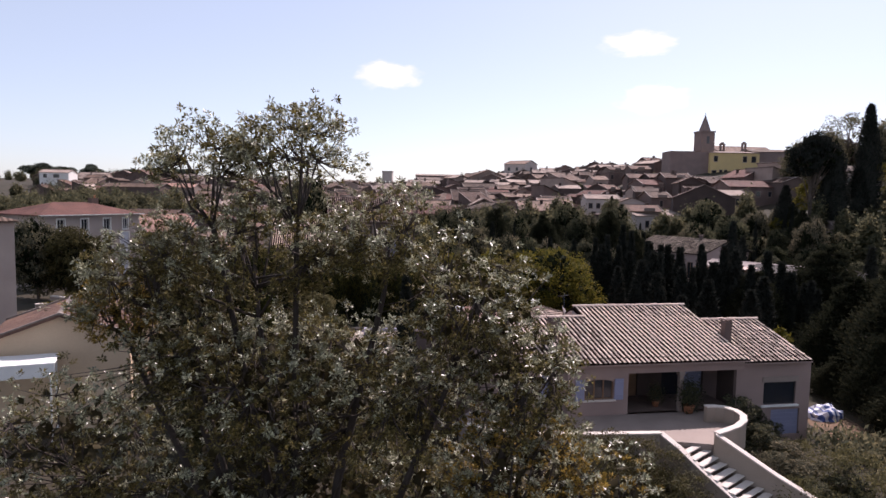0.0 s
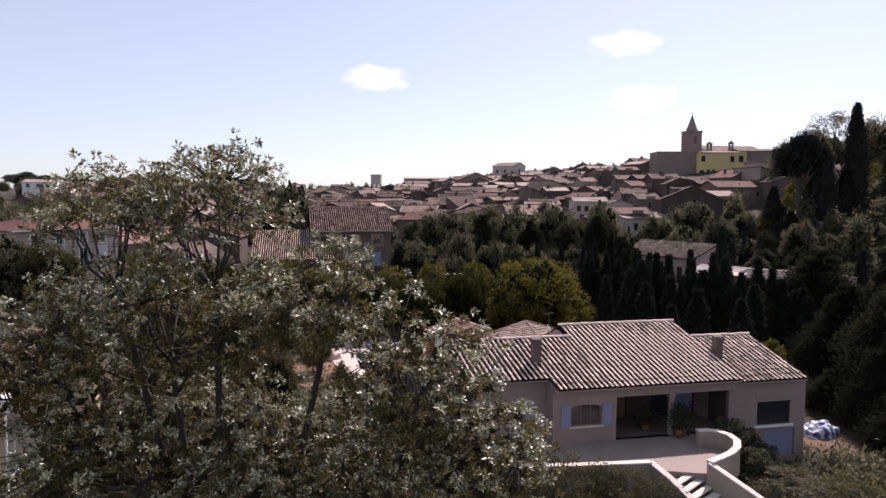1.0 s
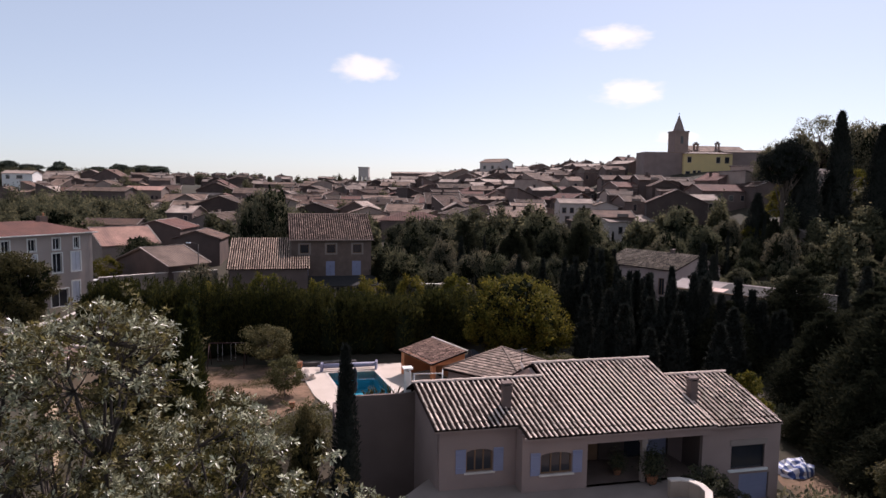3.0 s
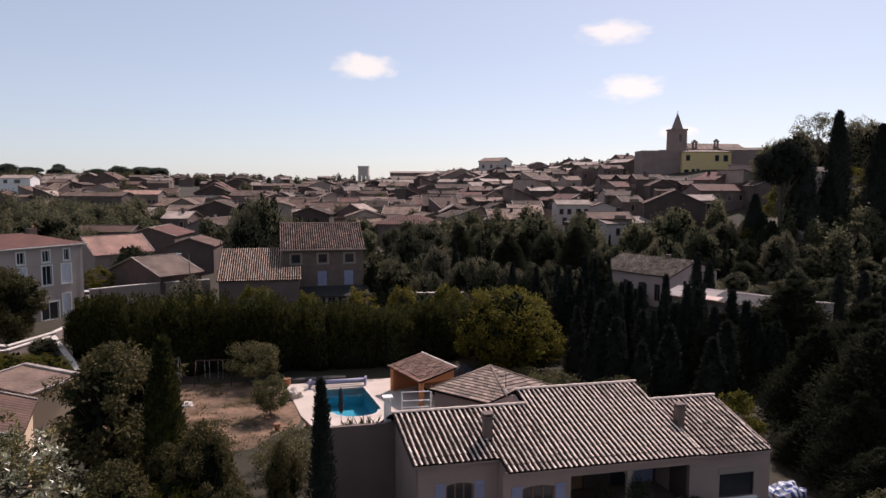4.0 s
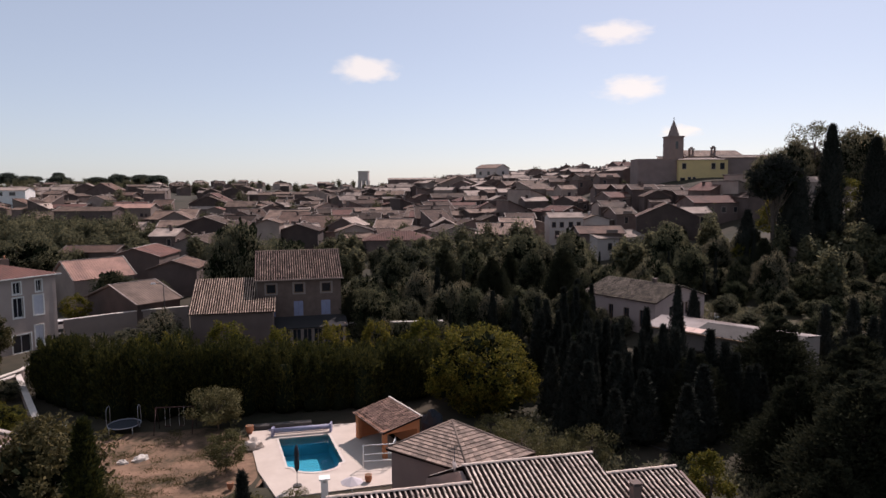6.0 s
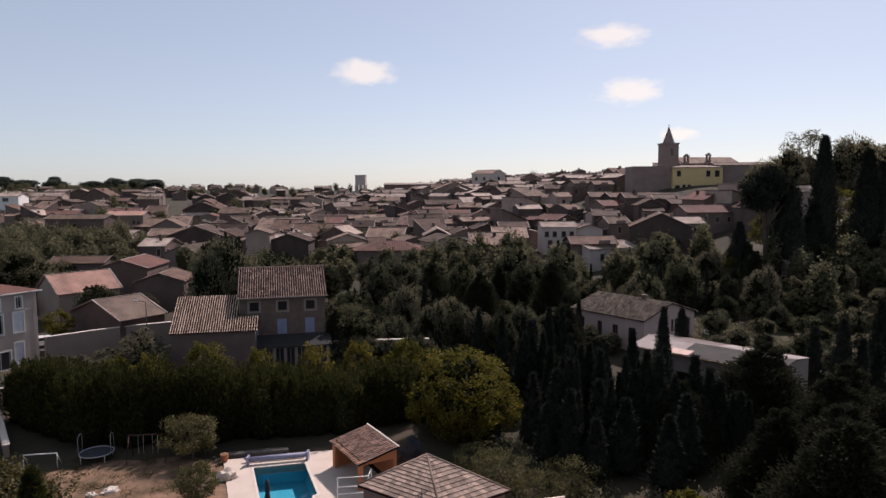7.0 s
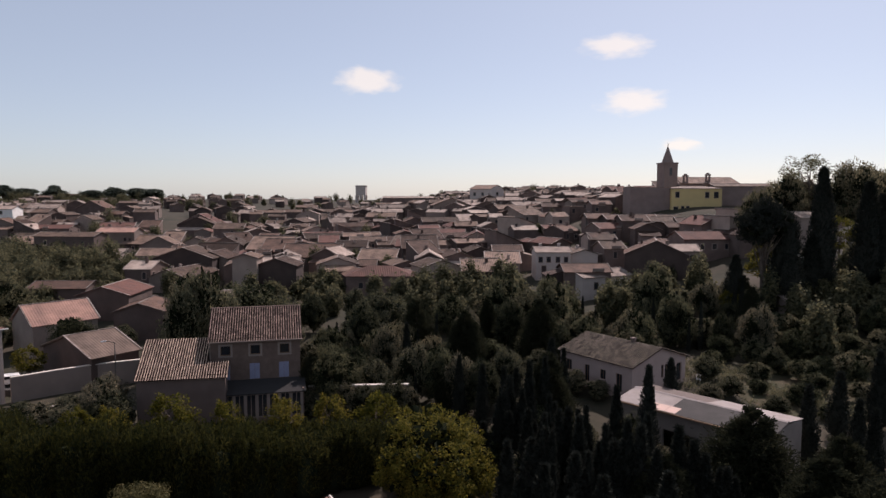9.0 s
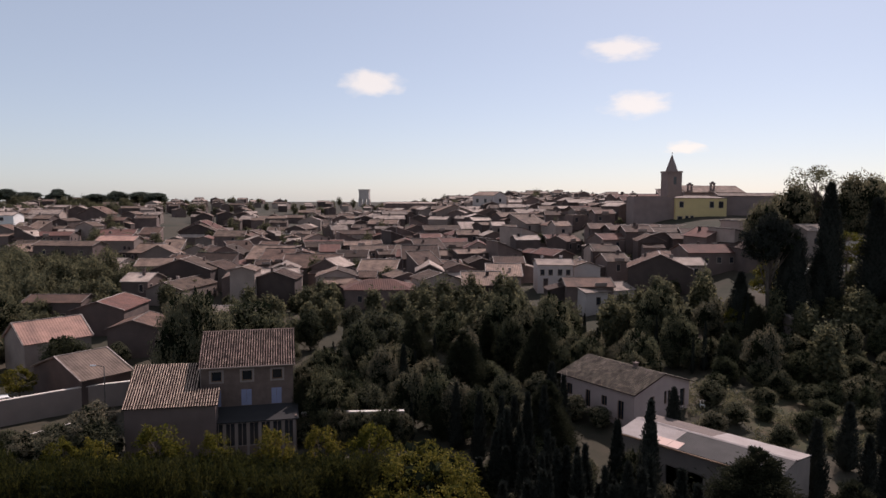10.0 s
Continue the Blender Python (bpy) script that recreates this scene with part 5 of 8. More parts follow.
def workshop():
    """The low workshop with patched sheet roofing."""
    h = thing("workshop", pose(24.5, 75.7, -2.3, 0, 0, -44.5), "low cream workshop with patched cement and plastic roof sheets", "shed")
    Lg, D = 15.0, 6.8
    part("wall", prism_x(bmesh.new(), [(0, -1), (D, -1), (D, 5.4), (D / 2, 5.8), (0, 5.4)], 0, 0.25), M_PALEC, h)
    part("wall", prism_x(bmesh.new(), [(0, -1), (D, -1), (D, 5.4), (D / 2, 5.8), (0, 5.4)], Lg - 0.25, Lg), M_SHEDW, h)
    part("wall", boxes((0.25, Lg - 0.25, D - 0.25, D, -1, 5.4)), M_SHEDW, h)
    part("wall", wall_bm(0.25, Lg - 0.25, 0, 0.25, -1, 5.4, [(5.0, 6.6, 0, 3.6), (1.0, 2.0, 2.2, 3.6), (7.0, 8.6, 0, 3.6)]), M_SHEDW, h)
    sl = 0.135
    rng = random.Random(4)
    n = 14
    for k in range(n):
        x0, x1 = Lg * k / n, Lg * (k + 1) / n + 0.04
        for a, b in ((-0.4, D / 2 + 0.1), (D / 2, D + 0.3)):
            bm = bmesh.new()
            za, zb = (5.45 + sl * (a + 0.4), 5.45 + sl * (b + 0.4))
            if a > 0:
                za, zb = 5.45 + sl * (D / 2 + 0.4) + 0.02, 5.45
            m_ = 6
            V = []
            for i in range(m_ * 2 + 1):
                x = x0 + (x1 - x0) * i / (m_ * 2)
                lift = 0.03 * (i % 2)
                V.append((bm.verts.new((x, a, za + lift + 0.01 * (k % 2))), bm.verts.new((x, b, zb + lift + 0.01 * (k % 2)))))
            for p, q in zip(V, V[1:]):
                bm.faces.new((p[0], q[0], q[1], p[1]))
            r = bmesh.ops.extrude_face_region(bm, geom=list(bm.faces))
            for v in r["geom"]:
                if isinstance(v, bmesh.types.BMVert):
                    v.co.z -= 0.02
            bmesh.ops.recalc_face_normals(bm, faces=bm.faces)
            mt = (M_SHEET if k < 5 else M_CEMENT) if a < 0 else (M_RUST if k < 7 else M_SHEET)
            part("roof_sheet", bm, mt, h)
    za = 5.45 + 0.035
    for k in range(3):
        bm = prism_x(bmesh.new(), [(-0.42, za), (0.95, za + sl * 1.37), (0.95, za + sl * 1.37 + 0.02), (-0.42, za + 0.02)], 3.1 + k * 1.1, 4.16 + k * 1.1)
        part("patch_sheet", bm, M_SHEET2, h, "pinkish patch of roof sheet")
    part("ridge_cap", prism_x(bmesh.new(), [(D / 2 - 0.2, 5.45 + sl * (D / 2 + 0.4) + 0.02), (D / 2, 5.45 + sl * (D / 2 + 0.4) + 0.1), (D / 2 + 0.25, 5.45 + sl * (D / 2 + 0.4) + 0.03)], 0, Lg), M_SHEET, h)
    part("gutter", boxes((-0.1, Lg, -0.55, -0.4, 5.3, 5.42)), M_WOOD, h)


# Darker than the pale gable: the front's shadow is put into the colour.
M_SHEDW = mat("shaded_workshop_render", (0.25, 0.205, 0.18), 0.95, (0.15, 0.12, 0.105), 0.6, 10)
M_RUST = mat("stained_brown_sheet", (0.14, 0.10, 0.085), 0.8, (0.08, 0.06, 0.055), 0.7, 6)
M_SHEET2 = mat("pinkish_roof_sheet", (0.55, 0.36, 0.30), 0.75, (0.46, 0.34, 0.29), 0.8, 6)
workshop()


def drying_frame(m):
    t = thing("drying_frame", m, "white rotary clothes dryer", "clothes dryer")
    part("mast", tube(bmesh.new(), [(0, 0, 0), (0, 0, 2.0)], [0.04, 0.04], 6), M_FRAME, t)
    for k in range(4):
        a = k * math.pi / 2 + 0.4
        part("arm", tube(bmesh.new(), [(0, 0, 1.6), (1.7 * math.cos(a), 1.7 * math.sin(a), 2.1)], [0.04, 0.03], 6), M_FRAME, t)
    part("stone", tube(bmesh.new(), [(0, 0, 0), (0, 0, 0.12)], [0.5, 0.45], 12), M_FRAME, t)


drying_frame(pose(29.6, 61.5, gz(29.6, 61.5), 0, 0, 0))

# ---------- houses at the left ----------
def grey_house():
    """The tall grey house: its long front runs away from the garden, with white-framed shuttered windows."""
    h = thing("grey_house", pose(-47.2, 87.1, -2.6, 0, 0, 65.7), "tall grey rendered house with white-framed windows", "house")
    Lg, D, top = 13.6, 9.0, 9.9
    up = [(-5.3, -4.4, 7.9, 9.3), (-2.5, -1.8, 7.9, 9.3), (-8.4, -7.5, 7.9, 9.3), (-11.5, -10.6, 7.9, 9.3)]
    mid = [(-5.4, -4.2, 5.0, 7.4), (-2.9, -1.7, 5.0, 7.4), (-8.6, -7.4, 5.0, 7.4), (-11.7, -10.5, 5.0, 7.4)]
    low = [(-5.7, -3.5, 0.6, 2.8), (-2.9, -1.9, 1.1, 3.6)]
    part("wall", wall_bm(-Lg, 0, 0, 0.35, -1, top, up + mid + low), M_HOUSE, h)
    part("wall", boxes((-0.35, 0, 0.35, D, -1, top), (-Lg, -Lg + 0.35, 0.35, D, -1, top), (-Lg + 0.35, -0.35, D - 0.35, D, -1, top)), M_HOUSE, h)
    for k, (x0, x1, z0, z1) in enumerate(up + mid + low):
        f = 0.16
        part("surround", boxes((x0 - f, x0, -0.05, 0.05, z0 - f, z1 + f), (x1, x1 + f, -0.05, 0.05, z0 - f, z1 + f), (x0, x1, -0.05, 0.05, z1, z1 + f), (x0, x1, -0.08, 0.05, z0 - f, z0)), M_WHITE, h, "white window surround")
        if 4 <= k < 8 and k != 4 or k == 9:
            part("shutter", boxes((x0, (x0 + x1) / 2 - 0.01, 0.03, 0.08, z0, z1), ((x0 + x1) / 2 + 0.01, x1, 0.03, 0.08, z0, z1)), M_PALEB, h, "closed pale grey shutters")
        else:
            window(h, x0, x1, 0.15, z0, z1, M_FRAME, 2)
    part("string_course", boxes((-Lg, 0.05, -0.07, -0.003, top - 0.35, top - 0.05), (-Lg, 0.05, -0.05, -0.003, 7.58, 7.64)), M_HOUSE, h)
    part("corner_band", boxes((-0.4, 0.03, -0.03, -0.003, -1, top - 0.35)), M_HOUSE, h)
    e, hw, hd, rz = 0.5, Lg / 2, D / 2, top + 1.45
    v = [(-Lg - e, -e, top), (e, -e, top), (e, D + e, top), (-Lg - e, D + e, top), (-Lg + hd, hd, rz), (-hd, hd, rz)]
    mesh_part("roof", v + [(a, b, c - 0.14) for a, b, c in v[:4]], [(0, 1, 5, 4), (2, 3, 4, 5), (1, 2, 5), (3, 0, 4), (6, 9, 8, 7), (0, 6, 7, 1), (1, 7, 8, 2), (2, 8, 9, 3), (3, 9, 6, 0)], M_ROOF[4], h)
    part("gutter", boxes((-Lg - e, e, -e - 0.12, -e, top - 0.12, top)), M_WHITE, h)
    c = part("chimney", boxes((-4.2, -3.2, 4.0, 4.8, top + 0.8, top + 2.0)), M_STONE, h)
    part("chimney_pot", tube(bmesh.new(), [(-3.5, 4.4, top + 2.0), (-3.5, 4.4, top + 2.4)], [0.13, 0.11], 8), M_TERRA, c)


M_SAND = mat("sand_render", (0.60, 0.45, 0.31), 0.9, (0.48, 0.35, 0.24), 0.6, 12)
M_HOUSE = mat("grey_house_render", (0.42, 0.34, 0.30), 0.9, (0.30, 0.24, 0.215), 0.5, 12)
M_PALEB = mat("pale_grey_paint", (0.55, 0.55, 0.60), 0.7, (0.46, 0.46, 0.5), 1.5, 20)
grey_house()
simple_house(-42.75, 48.6, -2.5, 9.0, 5.0, 10.4, 45, "hip", 0.3, M_HOUSE, M_ROOF[0], rows=[(2.5, 6.5, 1.0, 1.5)], label="tall pale rendered house with a moulded cornice", over=0.3)
simple_house(-22.7, 33.45, -2.2, 5.6, 6.3, 5.1, 117, "gable", 0.36, M_SAND, M_ROOF[1], label="sand-coloured house with its gable to the garden", over=0.25)


def awning(m):
    t = thing("awning", m, "white flat awning on thin posts before the gable", "awning")
    part("cover", boxes((-2.4, 2.4, -1.1, 1.1, 4.2, 4.28), (-2.4, 2.4, -1.13, -1.1, 3.6, 4.28), bevel=0.01), M_FRAME, t)
    for x in (-2.2, 2.2):
        for y in (-1.0, 1.0):
            part("post", boxes((x - 0.04, x + 0.04, y - 0.04, y + 0.04, 0, 4.2)), M_FRAME, t)


awning(pose(-22.9, 28.6, gz(-22.9, 28.6), 0, 0, 27))
simple_house(-25.4, 43.6, -2.2, 5.4, 3.2, 4.35, -24, "mono", 0.08, M_SAND, M_ROOF[0], label="small sand-coloured outbuilding with a low tiled roof", name="outbuilding", category="shed")
simple_house(-57.5, 113.6, -2.6, 9.6, 8.6, 6.1, 53, "gable", 0.62, M_VWALL2, M_ROOF[3], label="house under a bright pink canal tile roof")
simple_house(-43.7, 99.8, -2.0, 6.6, 13.0, 4.0, 58, "gable", 0.34, M_VWALL, M_ROOF_G, label="low brown-roofed house behind the lane wall")
simple_house(-59.5, 136.0, -2.0, 12.0, 9.5, 6.8, 96, "gable", 0.33, M_VWALL, M_ROOF[4], label="old house under a red tile roof")
simple_house(-72.0, 140.0, -1.5, 11.0, 7.0, 6.6, 5, "gable", 0.3, M_VWALL, M_ROOF[1], rows=[(-3, 3.2, 0.9, 1.2), (2, 3.2, 0.9, 1.2)], label="brown-roofed house among trees")
simple_house(-46.5, 122.0, -2.0, 9.0, 8.0, 6.0, 100, "gable", 0.33, M_VWALL, M_ROOF[1], label="old house under a dark brown roof")


def lane_wall(pts, h, name, label):
    t = thing(name, Matrix.Identity(4), label, "wall", kind="structure")
    bm = bmesh.new()
    cop = bmesh.new()
    for (x0, y0, z0), (x1, y1, z1) in zip(pts, pts[1:]):
        d = Vector((x1 - x0, y1 - y0, 0)).normalized()
        n_ = Vector((-d.y, d.x, 0)) * 0.2
        for b, lo, hi, s in ((bm, -4.0, 0.0, 1.0), (cop, 0.0, 0.1, 1.3)):
            v = []
            for (x, y, z) in ((x0, y0, z0), (x1, y1, z1)):
                for k, zz in ((1, hi), (-1, hi), (-1, lo), (1, lo)):
                    v.append(b.verts.new(Vector((x, y, z + h + zz)) + n_ * k * s))
            for i in range(4):
                b.faces.new((v[i], v[(i + 1) % 4], v[4 + (i + 1) % 4], v[4 + i]))
            b.faces.new(v[:4])
            b.faces.new(v[4:][::-1])
    for b in (bm, cop):
        bmesh.ops.recalc_face_normals(b, faces=b.faces)
    part("wall_body", bm, M_BEIGE, t)
    part("coping", cop, M_COPE, t)


lane_wall([(-46.6, 87.4, -2.0), (-43.2, 91.0, -2.0), (-39.4, 94.6, -2.0), (-34.5, 97.5, -2.0)], 3.1, "lane_wall", "long beige rendered wall along the lane")
lane_wall([(-43.5, 79.2, -2.0), (-40.0, 83.9, -2.0), (-36.5, 89.4, -2.0)], 0.5, "lane_kerb_wall", "low pale wall along the lane")
lane_wall([(-44.0, 61.0, -2.0), (-41.2, 63.6, -2.0), (-40.6, 69.8, -2.0), (-30.4, 57.2, -2.0)], 1.0, "garden_wall", "pale garden wall with a stone coping")
lane_wall([(-46.0, 66.5, -2.0), (-42.4, 65.3, -2.0), (-41.6, 71.6, -2.0), (-42.6, 78.0, -2.0)], 0.95, "roadside_wall", "pale roadside wall with a stone coping")
lane_wall([(-9.0, 84.5, -2.0), (2.5, 85.8, -2.0)], 3.4, "garden_wall", "pale garden wall with a stone coping")



def street_lamp(m, h):
    t = thing("street_lamp", m, "slim grey street lamp beside the lane", "street lamp")
    part("pole", tube(bmesh.new(), [(0, 0, 0), (0, 0, h * 0.6), (0, 0, h)], [0.09, 0.07, 0.05], 8), M_CEMENT, t)
    part("arm", tube(bmesh.new(), [(0, 0, h - 0.1), (-0.5, 0, h + 0.1), (-1.0, 0, h + 0.12)], [0.04, 0.035, 0.03], 6), M_CEMENT, t)
    part("lamp_head", boxes((-1.5, -0.9, -0.12, 0.12, h + 0.06, h + 0.2), bevel=0.04), M_STEEL, t)


street_lamp(pose(-32.6, 86.0, gz(-32, 86), 0, 0, 15), 8.0)


def car(m):
    t = thing("car", m, "white car parked behind the lane wall", "car")
    prof = [(-2.05, 0.35), (2.05, 0.35), (2.1, 0.75), (1.35, 0.92), (0.7, 1.42), (-1.2, 1.45), (-1.95, 0.95), (-2.1, 0.7)]
    bm = prism(bmesh.new(), prof, -0.82, 0.82)
    bmesh.ops.recalc_face_normals(bm, faces=bm.faces)
    bmesh.ops.bevel(bm, geom=list(bm.edges), offset=0.06, segments=2, affect="EDGES")
    body = part("body", bm, M_FRAME, t)
    for y0, y1 in ((-0.835, -0.825), (0.825, 0.835)):
        part("side_window", prism(bmesh.new(), [(-1.6, 0.98), (1.1, 0.98), (0.62, 1.34), (-1.15, 1.36)], y0, y1), M_GLASS, t, "dark side window")
    part("windscreen", prism(bmesh.new(), [(1.33, 0.97), (0.74, 1.41), (0.72, 1.38), (1.3, 0.94)], -0.68, 0.68), M_GLASS, t)
    for x in (-1.3, 1.3):
        for y in (-0.84, 0.66):
            w = part("wheel", tube(bmesh.new(), [(x, y, 0.32), (x, y + 0.18, 0.32)], [0.32, 0.32], 16), M_CLOTH, t, "dark tyre")
            part("rim", tube(bmesh.new(), [(x, y - 0.01, 0.32), (x, y + 0.19, 0.32)], [0.19, 0.19], 12), M_STEEL, w)


car(pose(-50.0, 92.6, -1.3, 0, 0, 40))
tagged(part("car_stand", boxes((-53.0, -46.9, 90.2, 95.4, -3.0, -1.31)), M_ASPH), "raised asphalt stand behind the lane wall", "ground", kind="structure")


def kerb(pts):
    t = thing("kerb", Matrix.Identity(4), "low pale kerb along the driveway", "kerb", kind="structure")
    for (x0, y0), (x1, y1) in zip(pts, pts[1:]):
        L_ = math.hypot(x1 - x0, y1 - y0)
        n = max(1, int(L_ / 1.0))
        for k in range(n):
            q = part("kerb_stone", boxes((0.01, L_ / n - 0.01, -0.06, 0.06, -0.3, 0.1), bevel=0.015), M_CEMENT, t)
            x, y = x0 + (x1 - x0) * k / n, y0 + (y1 - y0) * k / n
            q.matrix_local = pose(x, y, gz(x, y), 0, 0, math.degrees(math.atan2(y1 - y0, x1 - x0)))


kerb([(11.5, 65.2), (12.5, 63.7), (17.2, 57.0), (20.7, 53.7), (23.0, 51.8)])


def garden_chair(m):
    t = thing("garden_chair", m, "white garden chair beside the pink house", "chair", "white garden chairs")
    part("seat", boxes((-0.25, 0.25, -0.25, 0.25, 0.4, 0.45), bevel=0.01), M_FRAME, t)
    part("backrest", boxes((-0.25, 0.25, 0.22, 0.27, 0.45, 0.95), bevel=0.01), M_FRAME, t)
    for x in (-0.22, 0.22):
        for y in (-0.22, 0.22):
            part("leg", boxes((x - 0.02, x + 0.02, y - 0.02, y + 0.02, 0, 0.4)), M_FRAME, t)


for x, y, r in ((39.2, 94.6, 30), (40.4, 95.8, 160), (38.4, 92.8, 80), (41.6, 97.0, 10)):
    garden_chair(pose(x, y, gz(x, y), 0, 0, r))
t_ = thing("garden_table", pose(40.0, 94.8, gz(40, 94.8)), "white round garden table", "table")
part("tabletop", tube(bmesh.new(), [(0, 0, 0.7), (0, 0, 0.74)], [0.55, 0.55], 18), M_FRAME, t_)
part("pedestal", tube(bmesh.new(), [(0, 0, 0), (0, 0, 0.7)], [0.2, 0.05], 10), M_FRAME, t_)


# ---------- church and the hilltop ----------
def church():
    z = 16.0
    c = thing("church", pose(80.0, 251.5, z, 0, 0, 12), "stone village church with a square spired tower", "church")
    part("tower", boxes((-2.6, 2.6, -2.6, 2.6, -3, 19.6), (-2.8, 2.8, -2.8, 2.8, 19.1, 19.6)), M_CHURCH, c)
    part("belfry_opening", boxes((-0.5, 0.5, -2.66, -2.5, 15.0, 17.6), (2.5, 2.66, -0.5, 0.5, 15.0, 17.6)), M_GLASS, c)
    bm = bmesh.new()
    bmesh.ops.create_cone(bm, cap_ends=True, segments=8, radius1=2.2, radius2=0.05, depth=6.0, matrix=Matrix.Translation((0, 0, 22.6)))
    part("spire", bm, M_CHURCH, c)
    part("cross", boxes((-0.05, 0.05, -0.05, 0.05, 25.2, 26.4), (-0.3, 0.3, -0.04, 0.04, 25.9, 26.0)), M_DARKM, c)
    part("nave", prism_x(bmesh.new(), [(-3.5, -3), (8, -3), (8, 12.5), (2.5, 14.4), (-3.5, 12.2)], 2.7, 26.0), M_CHURCH, c)
    part("nave_roof", prism_x(bmesh.new(), [(-4.0, 12.0), (2.5, 14.4), (8.5, 12.3), (8.5, 12.55), (2.5, 14.75), (-4.0, 12.25)], 3.4, 26.4), M_ROOF[0], c)
    for x, y, z0, s in ((5.4, -3.0, 11.9, 0.8), (14.6, -2.0, 12.4, 0.72)):
        part("bell_gable", boxes((x - 1.1 * s, x - 0.55 * s, y - 0.4, y + 0.4, z0 - 1, z0 + 2.7), (x + 0.55 * s, x + 1.1 * s, y - 0.4, y + 0.4, z0 - 1, z0 + 2.7), (x - 1.25 * s, x + 1.25 * s, y - 0.5, y + 0.5, z0 + 2.7, z0 + 3.2), (x - 0.5 * s, x + 0.5 * s, y - 0.4, y + 0.4, z0 + 3.2, z0 + 3.7), (x - 1.1 * s, x + 1.1 * s, y - 0.4, y + 0.4, z0 - 1, z0 + 1.0)), M_CHURCH, c)


church()
simple_house(67.5, 231.0, 15.0, 13.0, 9.0, 11.4, 2, "flat", 0.2, M_CHURCH, M_ROOF[0], label="long dark stone building below the church", name="stone_building")
simple_house(81.8, 230.0, 15.0, 16.0, 9.0, 11.2, 2, "hip", 0.16, M_OCHRE, M_ROOF[2], rows=[(-6.2, 8.3, 1.2, 1.7), (-4.4, 3.6, 0.9, 1.9), (-2.8, 3.6, 0.9, 1.9), (-6.6, 3.4, 1.4, 1.9), (3.3, 8.2, 1.2, 1.8), (6.2, 8.2, 1.3, 1.8), (3.5, 3.6, 2.4, 1.6)], label="two-storey ochre rendered building on the hilltop", name="ochre_building")
simple_house(98.0, 233.0, 15.0, 18.0, 10.0, 11.8, -4, "gable", 0.18, M_CHURCH, M_ROOF[0], label="long stone building beside the church", name="stone_building")
simple_house(18.5, 358.0, 20.5, 13.0, 12.0, 6.9, -36, "gable", 0.32, M_PALEC, M_ROOF[0], rows=[(-3.5, 3.5, 1.4, 1.6), (1.5, 3.5, 1.4, 1.6)], side=[(0, 3.6, 1.6, 1.6)], label="large pale hall standing above the roofs", name="hall")


def water_tower():
    t = thing("water_tower", scaled(-109.5, 740, 14.2, 1.5), "concrete water tower with a square tank on legs", "water tower")
    part("tank", boxes((-3.6, 3.6, -3.6, 3.6, 7.2, 14.2), (-3.9, 3.9, -3.9, 3.9, 13.6, 14.3)), M_PALEC, t)
    for x in (-3.1, 0, 3.1):
        for y in (-3.1, 3.1):
            part("leg", boxes((x - 0.8, x + 0.8, y - 0.8, y + 0.8, -2, 7.2)), M_PALEC, t)


water_tower()

# ---------- the village ----------
R = M_ROOF
TAKEN = [(29.2, 170.5), (37.0, 175.0), (36.5, 152.0), (-10.2, 156.5), (-60.4, 172.5), (-39.0, 153.0), (-32.7, 155.5), (-118.0, 208.0), (-108.0, 208.0), (-107.4, 228.0), (-29, 431), (-40, 431), (-18, 431), (91, 175), (100, 175), (67, 231), (82, 230), (98, 233), (80, 252), (92, 252), (104, 255), (18, 361), (-33, 128)]
VR = random.Random(17)


